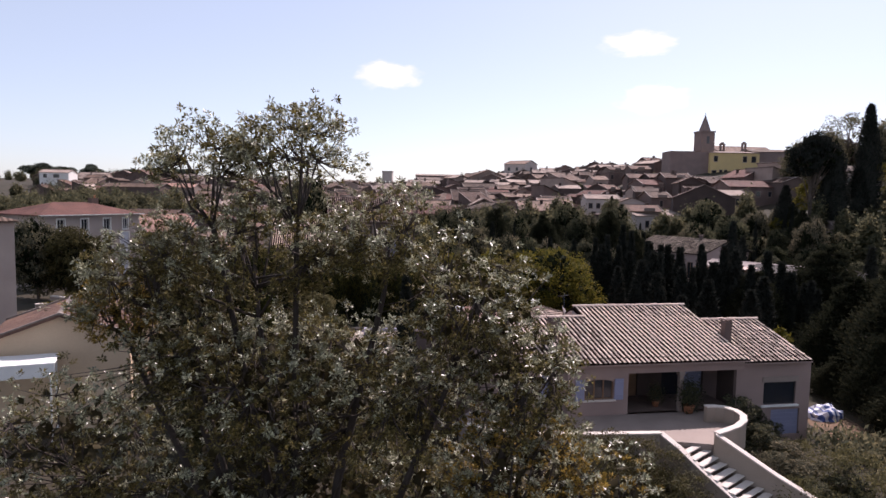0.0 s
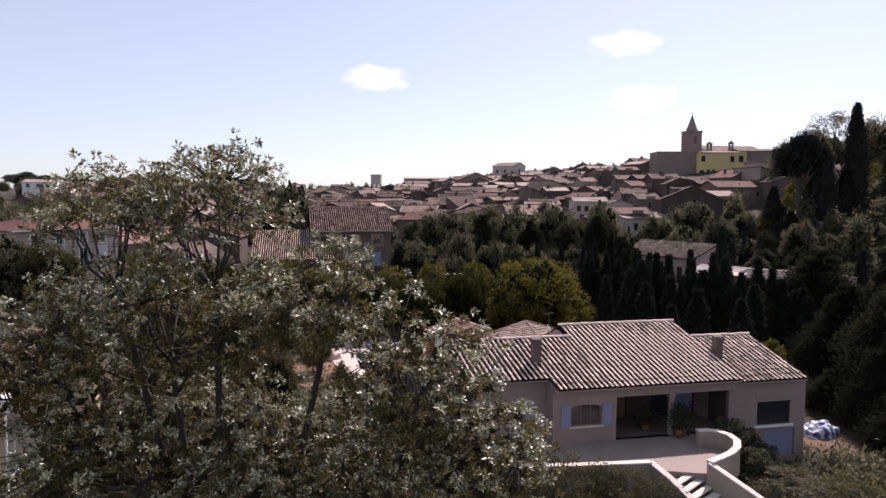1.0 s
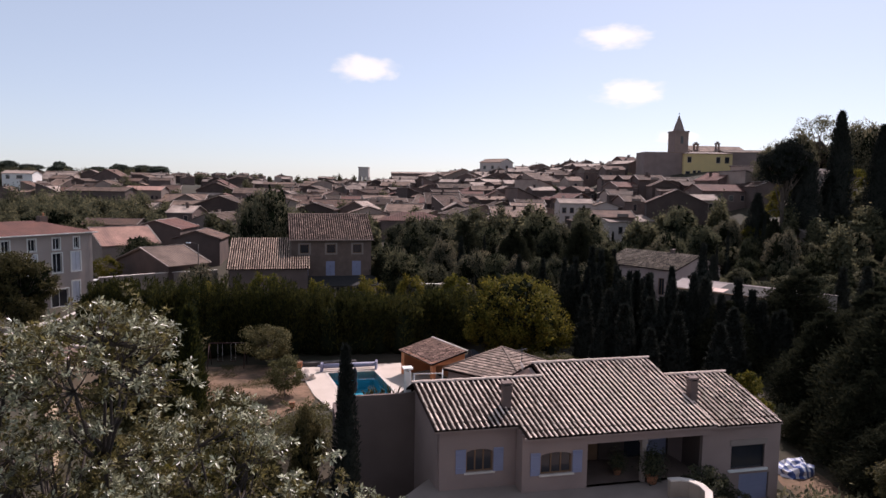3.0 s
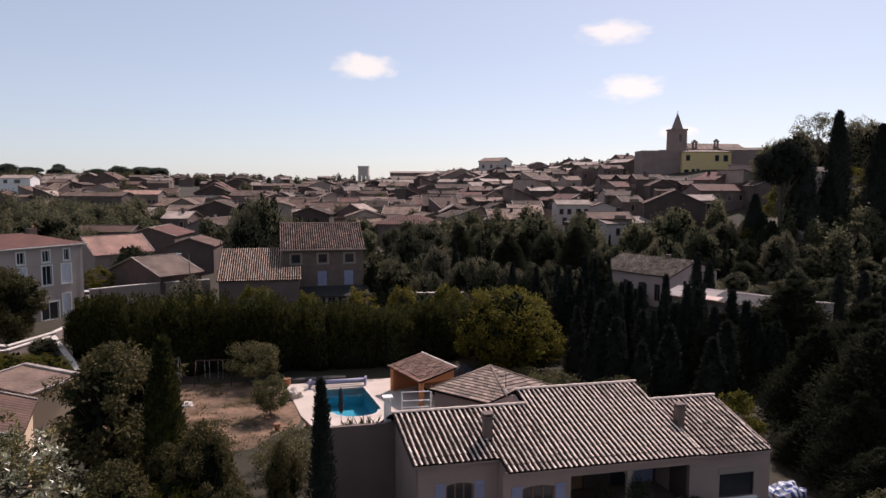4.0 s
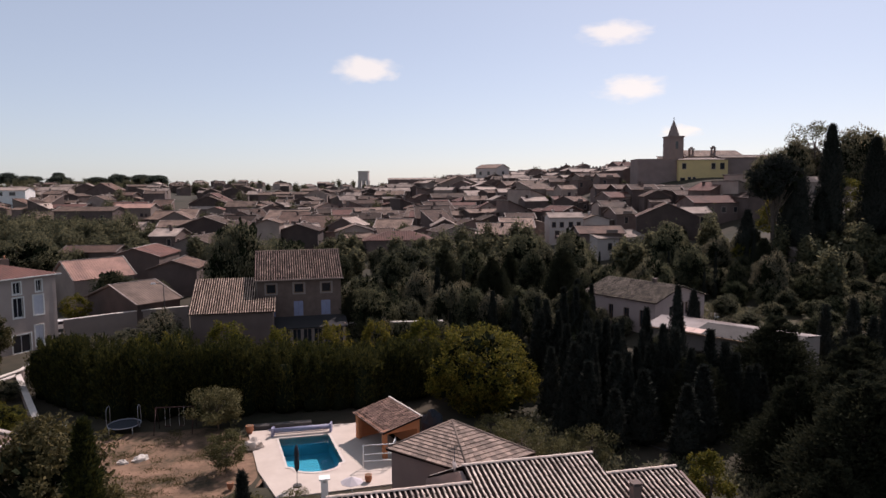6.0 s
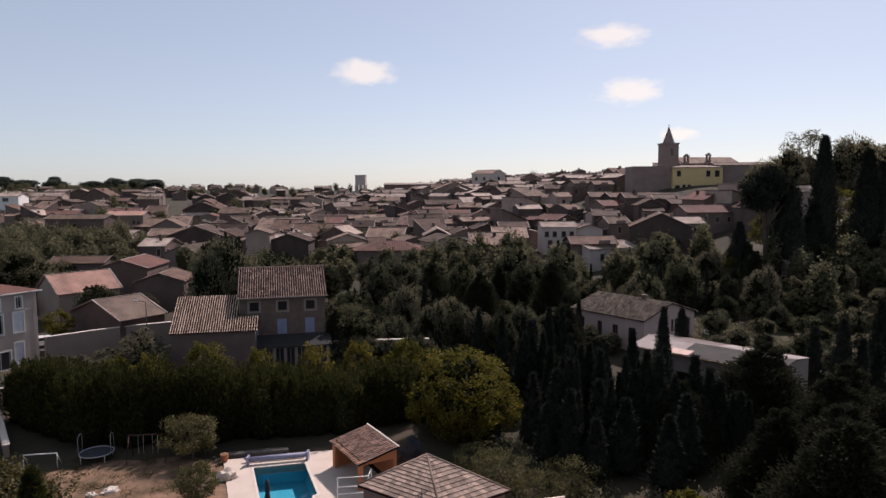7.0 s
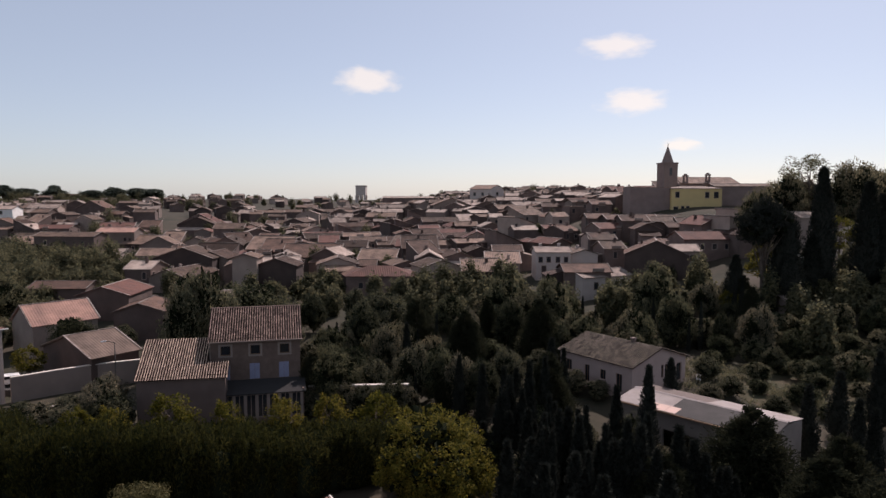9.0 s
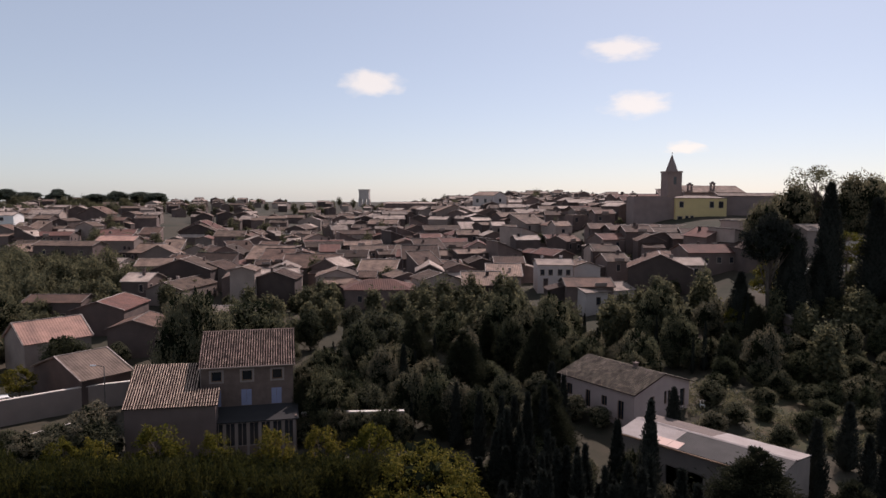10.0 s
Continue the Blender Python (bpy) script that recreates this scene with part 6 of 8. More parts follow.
def hamlet(x, y, w, d, h, rot, kind, slope, wall=None, tiles=None, label=""):
    """A village house with windows, a chimney and an uneven roof of its own."""
    TAKEN.append((x, y))
    z = gz(x, y)
    pale = VR.random() < 0.26
    rows, side = [], []
    for lst, a in ((rows, w), (side, d)):
        n = int(a / 2.8)
        for f in range(2 if h > 5.6 else 1):
            for j in range(n):
                if VR.random() < 0.55:
                    lst.append((-a / 2 + (j + 0.5) * a / n, h - 2.2 - 2.6 * f, VR.choice((0.8, 1.0)), VR.choice((1.2, 1.5))))
    ch = [(VR.uniform(-w / 3, w / 3), VR.uniform(-d / 4, d / 4)) for j in range(VR.choice((0, 1, 1, 2)))]
    label = label or VR.choice(("pale rendered village house under canal tiles", "sunlit cream village house with old tiles") if pale else ("brown rendered village house under canal tiles", "old stone village house with weathered tiles", "shaded brown house with a patched tile roof"))
    root = simple_house(x, y, z, w, d, h, rot, kind, slope, wall or (M_VWALL2 if pale else M_VWALL), tiles or VR.choice((R[0], R[0], R[1], R[1], R[1], R[2], R[4])), rows, side, ch, label, "village houses", VR.uniform(0.15, 0.4))
    if VR.random() < 0.6:
        aw, ad, ah = VR.uniform(2.2, 4.5), d * VR.uniform(0.45, 0.85), h * VR.uniform(0.5, 0.8)
        q, off = VR.choice((-1, 1)), VR.uniform(-0.15, 0.15) * d
        x0, x1 = (w / 2, w / 2 + aw) if q > 0 else (-w / 2 - aw, -w / 2)
        hi, lo = ah + 0.25 * aw, ah
        za, zb = (hi, lo) if q > 0 else (lo, hi)
        part("annex_wall", prism(bmesh.new(), [(x0, -3), (x1, -3), (x1, zb), (x0, za)], off - ad / 2, off + ad / 2), wall or M_VWALL, root)
        e = 0.2 * q
        x0, x1 = (x0, x1 + e) if q > 0 else (x0 + e, x1)
        part("annex_roof", prism(bmesh.new(), [(x0, za), (x1, zb), (x1, zb + 0.15), (x0, za + 0.15)], off - ad / 2 - 0.2, off + ad / 2 + 0.2), VR.choice((R[0], R[1], R[2])), root)
    if VR.random() < 0.3:
        cx = VR.uniform(-w / 3, w / 3)
        part("roof_terrace_wall", boxes((cx - 1.2, cx + 1.2, -d / 2 - 0.05, -d / 2 + 0.2, h - 0.4, h + 0.8)), M_VWALL2, root)
    return root


hamlet(-106.3, 293.5, 11.0, 17.0, 5.0, 93, "gable", 0.39)
hamlet(-64.9, 185.9, 11.8, 7.9, 5.0, 98, "gable", 0.50)
hamlet(-69.1, 224.8, 11.7, 10.8, 5.0, 97, "gable", 0.50)
hamlet(-56.6, 225.9, 9.9, 11.4, 5.0, 77, "gable", 0.38)
hamlet(-47.7, 223.9, 3.9, 7.7, 4.9, 13, "gable", 0.32)
hamlet(-48.1, 193.7, 3.6, 7.4, 5.0, 12, "gable", 0.27)
hamlet(-36.3, 173.5, 9.0, 6.4, 4.9, 89, "gable", 0.50)
hamlet(-45.6, 173.1, 4.5, 8.1, 5.0, 7, "gable", 0.32)
hamlet(-27.7, 189.4, 8.9, 8.3, 4.9, 76, "gable", 0.50)
hamlet(-26.3, 212.5, 9.2, 9.0, 5.0, 2, "gable", 0.35)
hamlet(-24.2, 229.6, 11.8, 9.3, 4.9, 10, "gable", 0.28)
hamlet(-44.6, 253.6, 14.1, 9.2, 4.9, 11, "gable", 0.27)
hamlet(-60.4, 282.0, 7.2, 7.9, 5.0, 8, "gable", 0.27)
hamlet(-29.9, 310.0, 12.9, 10.1, 4.9, -2, "gable", 0.35)
hamlet(-63.2, 250.2, 6.7, 8.4, 5.0, 1, "gable", 0.28)
hamlet(-2.4, 269.5, 14.2, 9.1, 5.0, 14, "gable", 0.35)
hamlet(3.5, 232.1, 8.8, 8.3, 5.0, 3, "gable", 0.36)
hamlet(11.7, 211.4, 10.7, 8.4, 4.9, 91, "gable", 0.50)
hamlet(-8.0, 204.8, 7.7, 9.7, 5.0, 1, "gable", 0.35)
hamlet(-0.7, 176.9, 11.9, 6.7, 4.9, 95, "gable", 0.50)
hamlet(2.0, 201.8, 6.9, 7.7, 4.9, 12, "gable", 0.29)
hamlet(12.2, 154.8, 8.7, 7.5, 4.9, 4, "mono", 0.28)
hamlet(17.3, 165.8, 7.7, 7.5, 4.9, 0, "mono", 0.27)
hamlet(19.2, 183.2, 7.6, 8.5, 4.9, 3, "gable", 0.32)
hamlet(34.0, 152.2, 9.5, 8.4, 5.0, 3, "gable", 0.31)
hamlet(26.1, 217.3, 7.3, 8.6, 4.9, 9, "gable", 0.27)
hamlet(47.4, 254.8, 5.7, 7.6, 5.0, 14, "flat", 0.26)
hamlet(39.2, 237.3, 5.3, 8.5, 4.9, 10, "gable", 0.34)
hamlet(43.1, 275.3, 9.7, 8.6, 4.9, -2, "gable", 0.34)
hamlet(48.2, 215.3, 6.7, 8.6, 4.9, 4, "gable", 0.32)
hamlet(40.3, 338.1, 8.2, 12.0, 4.9, 76, "gable", 0.42)
hamlet(27.3, 322.4, 10.2, 8.7, 4.9, 1, "gable", 0.36)
hamlet(53.4, 332.5, 11.0, 13.0, 4.9, 82, "gable", 0.49)
hamlet(0.1, 324.9, 11.8, 17.3, 4.9, 102, "gable", 0.38)
hamlet(54.0, 241.3, 6.7, 8.6, 4.9, 4, "gable", 0.30)
hamlet(19.2, 263.0, 4.8, 7.9, 5.0, 6, "gable", 0.34)
hamlet(22.8, 249.0, 4.7, 8.1, 4.9, -0, "gable", 0.33)
hamlet(43.5, 188.1, 5.7, 8.3, 5.0, 11, "gable", 0.35)
hamlet(51.2, 159.9, 11.8, 13.2, 5.0, 77, "gable", 0.45)
hamlet(55.9, 159.3, 7.5, 8.6, 4.8, -1, "gable", 0.29)
hamlet(63.0, 166.4, 11.5, 8.9, 4.8, 8, "gable", 0.35)
hamlet(55.4, 200.2, 7.3, 8.4, 4.9, 3, "gable", 0.35)
hamlet(51.4, 207.2, 5.2, 8.3, 5.0, 7, "gable", 0.29)
hamlet(56.0, 187.4, 8.7, 6.7, 4.9, 85, "gable", 0.46)
hamlet(44.2, 187.1, 6.6, 8.3, 4.9, -1, "gable", 0.27)
hamlet(44.1, 175.3, 5.3, 8.5, 4.8, 9, "gable", 0.36)
hamlet(47.9, 216.3, 6.0, 8.6, 4.8, 1, "gable", 0.26)
hamlet(69.0, 180.1, 10.1, 8.1, 4.9, 104, "gable", 0.50)
hamlet(-263.2, 447.9, 20.4, 9.7, 5.0, 4, "gable", 0.28)
hamlet(-184.8, 349.7, 11.3, 14.4, 5.0, 93, "gable", 0.50)
hamlet(-159.4, 275.5, 14.3, 9.1, 5.0, 5, "gable", 0.30)
hamlet(-127.0, 239.4, 15.2, 10.7, 5.0, -1, "gable", 0.35)
hamlet(-131.6, 271.7, 13.3, 9.4, 4.9, -1, "gable", 0.31)
hamlet(-91.5, 224.3, 8.5, 12.1, 4.9, 99, "gable", 0.50)
hamlet(-76.4, 189.7, 8.9, 9.4, 5.0, 10, "gable", 0.35)
hamlet(-108.0, 298.6, 11.2, 17.7, 4.9, 94, "gable", 0.50)
hamlet(-75.4, 233.7, 7.4, 9.3, 4.9, -0, "gable", 0.30)
hamlet(-64.8, 159.3, 6.0, 8.6, 4.8, 0, "gable", 0.34)
hamlet(-158.5, 322.3, 6.9, 8.6, 4.9, 3, "gable", 0.31)
simple_house(29.2, 170.5, 4.4, 8.2, 7.0, 5.9, 3, "gable", 0.3, M_PALEC, R[2], rows=[(-3, 3.6, 0.9, 1.2), (-1.1, 3.6, 0.9, 1.2), (1.1, 3.6, 0.9, 1.2), (3, 3.6, 0.9, 1.2), (-2.2, 0.9, 1.0, 1.8), (2.2, 0.9, 1.0, 1.8)], side=[(0, 3.6, 0.9, 1.2)], chimney=[(2.0, 0.5), (-2.5, 0.8)], label="white two-storey village house with rows of windows")
simple_house(37.0, 175.0, 5.0, 9.0, 6.4, 4.6, 94, "gable", 0.32, M_PALEC, R[0], rows=[(0, 2.2, 0.9, 1.3)], side=[(-1.5, 2.2, 0.9, 1.3), (1.5, 2.2, 0.9, 1.3)], chimney=[(1.0, 0.5)], label="pale gabled village house beside the white one")
simple_house(36.5, 152.0, 2.6, 12.5, 8.0, 4.2, 28, "gable", 0.3, M_PALEC, R[2], rows=[(-3, 1.8, 0.9, 1.3), (2.5, 1.8, 0.9, 1.3)], chimney=[(-2.0, 0.6)], label="low cream house at the edge of the village")
simple_house(-10.2, 156.5, 2.0, 14.5, 9.5, 4.2, 4, "hip", 0.36, M_VWALL, M_ROOF[4], rows=[(-4, 1.6, 0.9, 1.2), (3, 1.6, 0.9, 1.2)], label="broad house under a hipped red-brown roof")
simple_house(-60.4, 172.5, 2.3, 9.0, 14.4, 5.9, 93, "gable", 0.36, M_VWALL, R[0], chimney=[(3.5, -3.0)], label="large stone gable wall with a chimney")
simple_house(-39.0, 153.0, 1.6, 6.0, 5.2, 8.5, 95, "gable", 0.3, M_VWALL2, R[0], side=[(-1.2, 5.6, 0.8, 1.3), (1.2, 5.6, 0.8, 1.3), (-1.2, 2.6, 0.8, 1.3), (1.2, 2.6, 0.8, 1.3)], rows=[(0, 5.6, 0.8, 1.3)], label="tall narrow pale village house")
simple_house(-32.7, 155.5, 1.8, 7.0, 9.0, 6.4, 92, "gable", 0.34, M_VWALL, R[1], chimney=[(1.0, 1.5)], label="brown gabled village house")
simple_house(-112.0, 208.0, 2.2, 19.0, 7.5, 9.0, -3, "gable", 0.3, M_VWALL, R[0], rows=[(-6, 6.4, 0.9, 1.2), (0, 6.4, 0.9, 1.2), (6, 6.4, 0.9, 1.2)], label="long house under a pink tile roof among trees")
simple_house(-107.4, 228.0, 2.3, 12.0, 8.0, 9.2, 6, "gable", 0.32, M_VWALL2, R[3], rows=[(-3, 6.2, 0.9, 1.2), (3, 6.2, 0.9, 1.2)], label="house under a pink tile roof among trees")
simple_house(-57.0, 82.5, -2.4, 6.0, 5.0, 8.6, 20, "hip", 0.3, M_PALEC, R[4], rows=[(-1.5, 5.4, 0.9, 1.6), (1.5, 5.4, 0.9, 1.6)], label="small pale house with a red hipped roof")
simple_house(-201.0, 302.0, gz(-201, 302), 13.0, 9.0, 17.5 - gz(-201, 302), 8, "gable", 0.3, M_WHITE, R[2], rows=[(-4, 17.5 - gz(-201, 302) - 2.2, 1.4, 1.4), (1, 17.5 - gz(-201, 302) - 2.2, 2.4, 1.4)], label="modern white house on the skyline")
simple_house(-29.0, 431.0, gz(-29, 431), 32.0, 11.0, 22.6 - gz(-29, 431), 1, "gable", 0.16, M_VWALL, R[2], label="long low building with a pale roof on the skyline")
for x, y, w, d, rot, k in ((64.0, 208.0, 11.0, 8.0, 8, 0), (76.0, 206.0, 13.0, 8.0, -4, 1), (87.0, 207.0, 10.0, 8.0, 12, 0), (70.0, 195.0, 14.0, 8.0, 3, 1), (60.0, 197.0, 8.0, 8.0, 95, 1), (81.0, 196.0, 9.0, 8.0, 92, 0), (62, 217, 9, 7, 15, 1), (72, 216, 10, 7, -8, 0), (83, 216, 8, 7, 95, 1), (92, 216, 11, 7, 5, 0), (101, 214, 10, 8, -12, 1), (96, 205, 9, 8, 92, 0), (56, 213, 8, 8, 100, 0), (90, 197, 10, 8, -6, 1)):
    top_z = 17.2 + 0.08 * (y - 205)
    simple_house(x, y, top_z - 4.4, w, d, 3.2, rot, "gable", 0.3, M_VWALL, R[k], rows=[(-w / 4, 1.0, 0.9, 1.2), (w / 4, 1.0, 0.9, 1.2)], label="brown village house on the slope below the church", group="village houses")
simple_house(80.5, 222.0, 12.5, 17.5, 4.0, 4.9, 2, "flat", 0.2, M_PALEC, M_CEMENT, label="pale terrace wall below the ochre building", name="terrace_wall", category="wall")
simple_house(91.0, 175.0, 12.0, 9.0, 7.0, 6.4, 20, "gable", 0.4, M_VWALL2, R[2], rows=[(-2, 3.4, 0.9, 1.3), (1.5, 3.4, 0.9, 1.3)], label="small beige house among trees on the hill")
simple_house(100.5, 172.0, 11.5, 7.0, 6.5, 4.6, 75, "gable", 0.45, M_PALEC, R[0], side=[(-1.5, 2.6, 0.9, 1.4), (1.5, 2.6, 0.9, 1.4)], label="small pale gabled house among trees on the hill")
simple_house(62.0, 120.0, 4.0, 3.0, 3.0, 2.6, 10, "gable", 0.4, M_VWALL2, R[2], label="small hut below the cypresses", name="hut", category="shed")


def tombs():
    """Pale tombs and low walls of the hillside graveyard."""
    rng = random.Random(31)
    for k in range(26):
        x, y = rng.uniform(79, 99), rng.uniform(136, 162)
        t = thing("tomb", pose(x, y, gz(x, y), 0, 0, rng.choice((12, 14, 100, 102)) + rng.uniform(-4, 4)), "pale stone tomb on the hillside", "tomb", "tombs")
        w, h_ = rng.uniform(0.6, 1.1), rng.uniform(0.5, 2.2)
        part("slab", boxes((-w, w, -1.0, 1.0, -0.6, 0.45), bevel=0.03), rng.choice((M_VWALL2, M_COPE, M_CEMENT)), t)
        part("headstone", prism(bmesh.new(), [(-w * 0.9, 0.45), (w * 0.9, 0.45), (w * 0.9, 0.45 + h_ * 0.7), (0, 0.45 + h_), (-w * 0.9, 0.45 + h_ * 0.7)], 0.75, 0.95), rng.choice((M_COPE, M_VWALL2)), t)


tombs()
lane_wall([(76.0, 134.0, gz(76, 134)), (86.0, 138.0, gz(86, 138)), (97.0, 144.0, gz(97, 144))], 1.2, "graveyard_wall", "pale wall below the tombs")
simple_house(-33.0, 128.0, -1.0, 9.0, 7.0, 6.2, 5, "gable", 0.3, M_VWALL2, R[2], label="ochre house behind the round trees")


def village():
    """The rest of the old village, in uneven rows that step up the hill."""
    rng = random.Random(11)
    far = bmesh.new()
    y = 158.0
    while y < 720:
        step = 6.2 + max(0, y - 160) * 0.024
        x = -0.62 * y - 20
        while x < min(0.46 * y, 150) + 8:
            px_, py_ = x + rng.uniform(-2.2, 2.2), y + rng.uniform(-3, 3)
            w, d = rng.uniform(6, 10) if rng.random() < 0.75 else rng.uniform(11, 16), rng.uniform(5.5, 10)
            x += step + w * 0.28
            front = 160 + (14 if 5 < px_ < 60 else 0) + max(0, px_ - 60) * 0.5 + max(0, -px_ - 60) * 0.9
            if py_ < front or px_ > 56 and 184 < py_ < 247 or px_ > 84 and py_ < 222 or px_ > 112 and py_ < 420:
                continue
            if px_ < -75 and rng.random() < 0.45 or py_ > 420 and rng.random() < 0.3 or rng.random() < 0.1 + (0.1 if px_ < -10 else 0):
                continue
            if any((px_ - a) ** 2 + (py_ - b) ** 2 < 50 for a, b in TAKEN):
                continue
            fld = 8 + 40 * noise.noise((px_ * 0.014, py_ * 0.014, 5))
            rot = fld + rng.uniform(-16, 16) + (90 if rng.random() < 0.55 else 0)
            h, sl = rng.uniform(3.0, 5.6), rng.uniform(0.26, 0.42)
            if py_ < 292:
                hamlet(px_, py_, w, d, h, rot, "gable" if rng.random() < 0.7 else "mono", sl)
            else:
                m = pose(px_, py_, gz(px_, py_), 0, 0, rot)
                n0, k0 = len(far.verts), len(far.faces)
                rz = h + d / 2 * sl
                prism_x(far, [(-d / 2, -3), (d / 2, -3), (d / 2, h), (0, rz), (-d / 2, h)], -w / 2, w / 2)
                k1_ = len(far.faces)
                e = d / 2 + 0.3
                for q in (-1, 1):
                    prism_x(far, [(q * e, h - 0.3 * sl), (q * e, h - 0.3 * sl + 0.16), (0, rz + 0.16), (0, rz)], -w / 2 - 0.3, w / 2 + 0.3)
                k2_ = len(far.faces)
                box(far, -w / 2 - 0.3, w / 2 + 0.3, -0.2, 0.2, rz + 0.12, rz + 0.26)
                for q in (-1, 1):
                    cx = q * (w / 2 + 0.15)
                    prism_x(far, [(-e, h - 0.3 * sl + 0.16), (0, rz + 0.16), (0, rz + 0.28), (-e, h - 0.3 * sl + 0.28)], cx - 0.14, cx + 0.14)
                if rng.random() < 0.6:
                    cx = rng.uniform(-w / 3, w / 3)
                    box(far, cx - 0.4, cx + 0.4, -0.9, -0.3, rz - 0.6, rz + 1.1)
                far.faces.ensure_lookup_table()
                mi = 1 if rng.random() < 0.55 else 2
                for f in far.faces[k1_:k2_]:
                    f.material_index = mi
                for f in far.faces[k2_:]:
                    f.material_index = 3
                if rng.random() < 0.25:
                    for f in far.faces[k0:k1_]:
                        f.material_index = 4
                far.verts.ensure_lookup_table()
                bmesh.ops.transform(far, matrix=m, verts=far.verts[n0:])
        y += step * 0.98
    bmesh.ops.recalc_face_normals(far, faces=far.faces)
    o = part("far_village", far, tile_mix(M_VWALL))
    for m in (M_ROOF[0], M_ROOF[2], M_MORTAR, M_VWALL2):
        o.data.materials.append(tile_mix(m))
    tagged(o, "distant brown roofs and walls of the village edge", "houses", kind="stuff")


village()

# ---------- trees ----------


def plant(proto, x, y, s=1.0, sz=None, rz=None, z=None, rng=random.Random(3)):
    return copy_thing(proto, scaled(x, y, gz(x, y) if z is None else z, s, sz, rng.uniform(0, 360) if rz is None else rz))


def near_tree():
    """The big ash: limbs that fork into vase-shaped fans, and small shining leaves in starry tufts."""
    rng = np.random.default_rng(77)
    root = thing("ash_tree", Matrix.Identity(4), "large ash tree with thin limbs and small shining grey-green leaves", "tree")
    foot = np.array((-2.6, 9.8, -4.6))
    # lobes of the crown: centre, half sizes, tufts, how hollow, leaf tone
    lobes = (((-4.5, 9.5, 10.85), (0.95, 1.0, 0.95), 85, 0.85, 0), ((-2.95, 9.5, 10.98), (1.15, 1.1, 1.1), 125, 0.85, 0), ((-3.7, 9.6, 9.6), (2.3, 1.7, 1.05), 190, 0.3, 0), ((-1.3, 9.4, 9.95), (0.95, 1.2, 0.9), 75, 0.5, 0),
             ((-0.1, 9.3, 8.85), (1.35, 1.4, 1.25), 110, 0.4, 0), ((0.85, 9.3, 7.6), (1.15, 1.3, 1.35), 90, 0.4, 0), ((-5.6, 9.9, 9.1), (1.3, 1.5, 0.95), 75, 0.4, 0), ((-4.9, 9.9, 8.0), (1.2, 1.6, 1.0), 60, 0.3, 0), ((-6.4, 10.1, 8.4), (0.8, 1.0, 0.8), 45, 0.3, 1),
             ((-3.0, 9.6, 7.3), (3.9, 2.0, 1.4), 280, 0.3, 0), ((-7.5, 10.0, 5.9), (2.3, 2.0, 1.3), 120, 0.3, 0), ((0.9, 9.4, 5.8), (1.6, 1.4, 1.6), 120, 0.3, 1), ((-3.0, 9.8, 5.0), (4.8, 2.0, 1.5), 240, 0.3, 0), ((2.2, 9.2, 5.2), (1.1, 1.0, 1.6), 60, 0.3, 1), ((-7.5, 9.6, 4.0), (3.0, 1.6, 1.4), 100, 0.3, 0),
             ((-3.6, 12.0, 6.8), (2.2, 1.7, 1.5), 120, 0.3, 0), ((-3.2, 12.6, 5.2), (2.6, 1.8, 1.4), 100, 0.3, 0), ((-3.0, 7.4, 4.9), (2.4, 1.3, 1.4), 90, 0.3, 0))
    tones = [[[], [], []] for _ in range(3)]
    inner = [[], []]
    tr = bmesh.new()
    tube(tr, [tuple(foot - (0, 0, 0.6)), tuple(foot + (0.05, 0, 2.5)), tuple(foot + (-0.1, -0.05, 5.0)), tuple(foot + (-0.4, -0.1, 8.0))], [0.34, 0.27, 0.22, 0.13], 9)
    part("trunk", tr, M_TWIG, root)
    twigs = bmesh.new()
    for c, r, n, shell, tone in lobes:
        c, r = np.array(c), np.array(r)
        fan = shell > 0.6
        b = foot + np.array((-0.1, 0, rng.uniform(3.5, 6.5)))
        low = c - np.array((0.25 * (c[0] - foot[0]) / 3, 0, r[2] * (0.95 if fan else 1.1)))
        bm = bmesh.new()
        tube(bm, [tuple(b), tuple((b + low) / 2 + rng.normal(0, 0.2, 3)), tuple(low), tuple(low + (c - low) * (0.3 if fan else 1.0))], [0.10, 0.075, 0.045, 0.02], 7)
        part("limb", bm, M_TWIG, root)
        hubs = []
        for j in range(max(4, n // 12)):
            u = rng.normal(0, 1, 3)
            u[2] = abs(u[2]) * 0.7 - (0.05 if fan else 0.2)
            hb_ = c + u / np.linalg.norm(u) * r * rng.uniform(0.4, 0.68)
            hubs.append(hb_)
            st_ = low + (c - low) * rng.uniform(0, 0.35 if fan else 0.8)
            md = st_ + (hb_ - st_) * 0.5 + np.array((*(0.16 * (hb_ - st_)[:2]), -0.06)) + rng.normal(0, 0.03, 3)
            tube(twigs, [tuple(st_), tuple(md), tuple(hb_)], [0.026, 0.02, 0.013], 5)
        for j in range(n):
            u = rng.normal(0, 1, 3)
            u *= rng.uniform(shell, 1.0) ** 0.45 / np.linalg.norm(u)
            if fan:
                u[2] = abs(u[2]) if rng.random() < 0.86 else u[2] * 0.5
            t = c + u * r * rng.uniform(0.86, 1.03 if fan else 1.1)
            hb_ = min(hubs, key=lambda q: np.linalg.norm(q - t))
            up = t - hb_ + np.array((0, 0, 0.35))
            up /= np.linalg.norm(up)
            md = (hb_ + t) / 2 + np.array((*rng.normal(0, 0.06, 2), -0.08))
            tube(twigs, [tuple(hb_), tuple(md), tuple(t)], [0.013, 0.009, 0.004], 4)
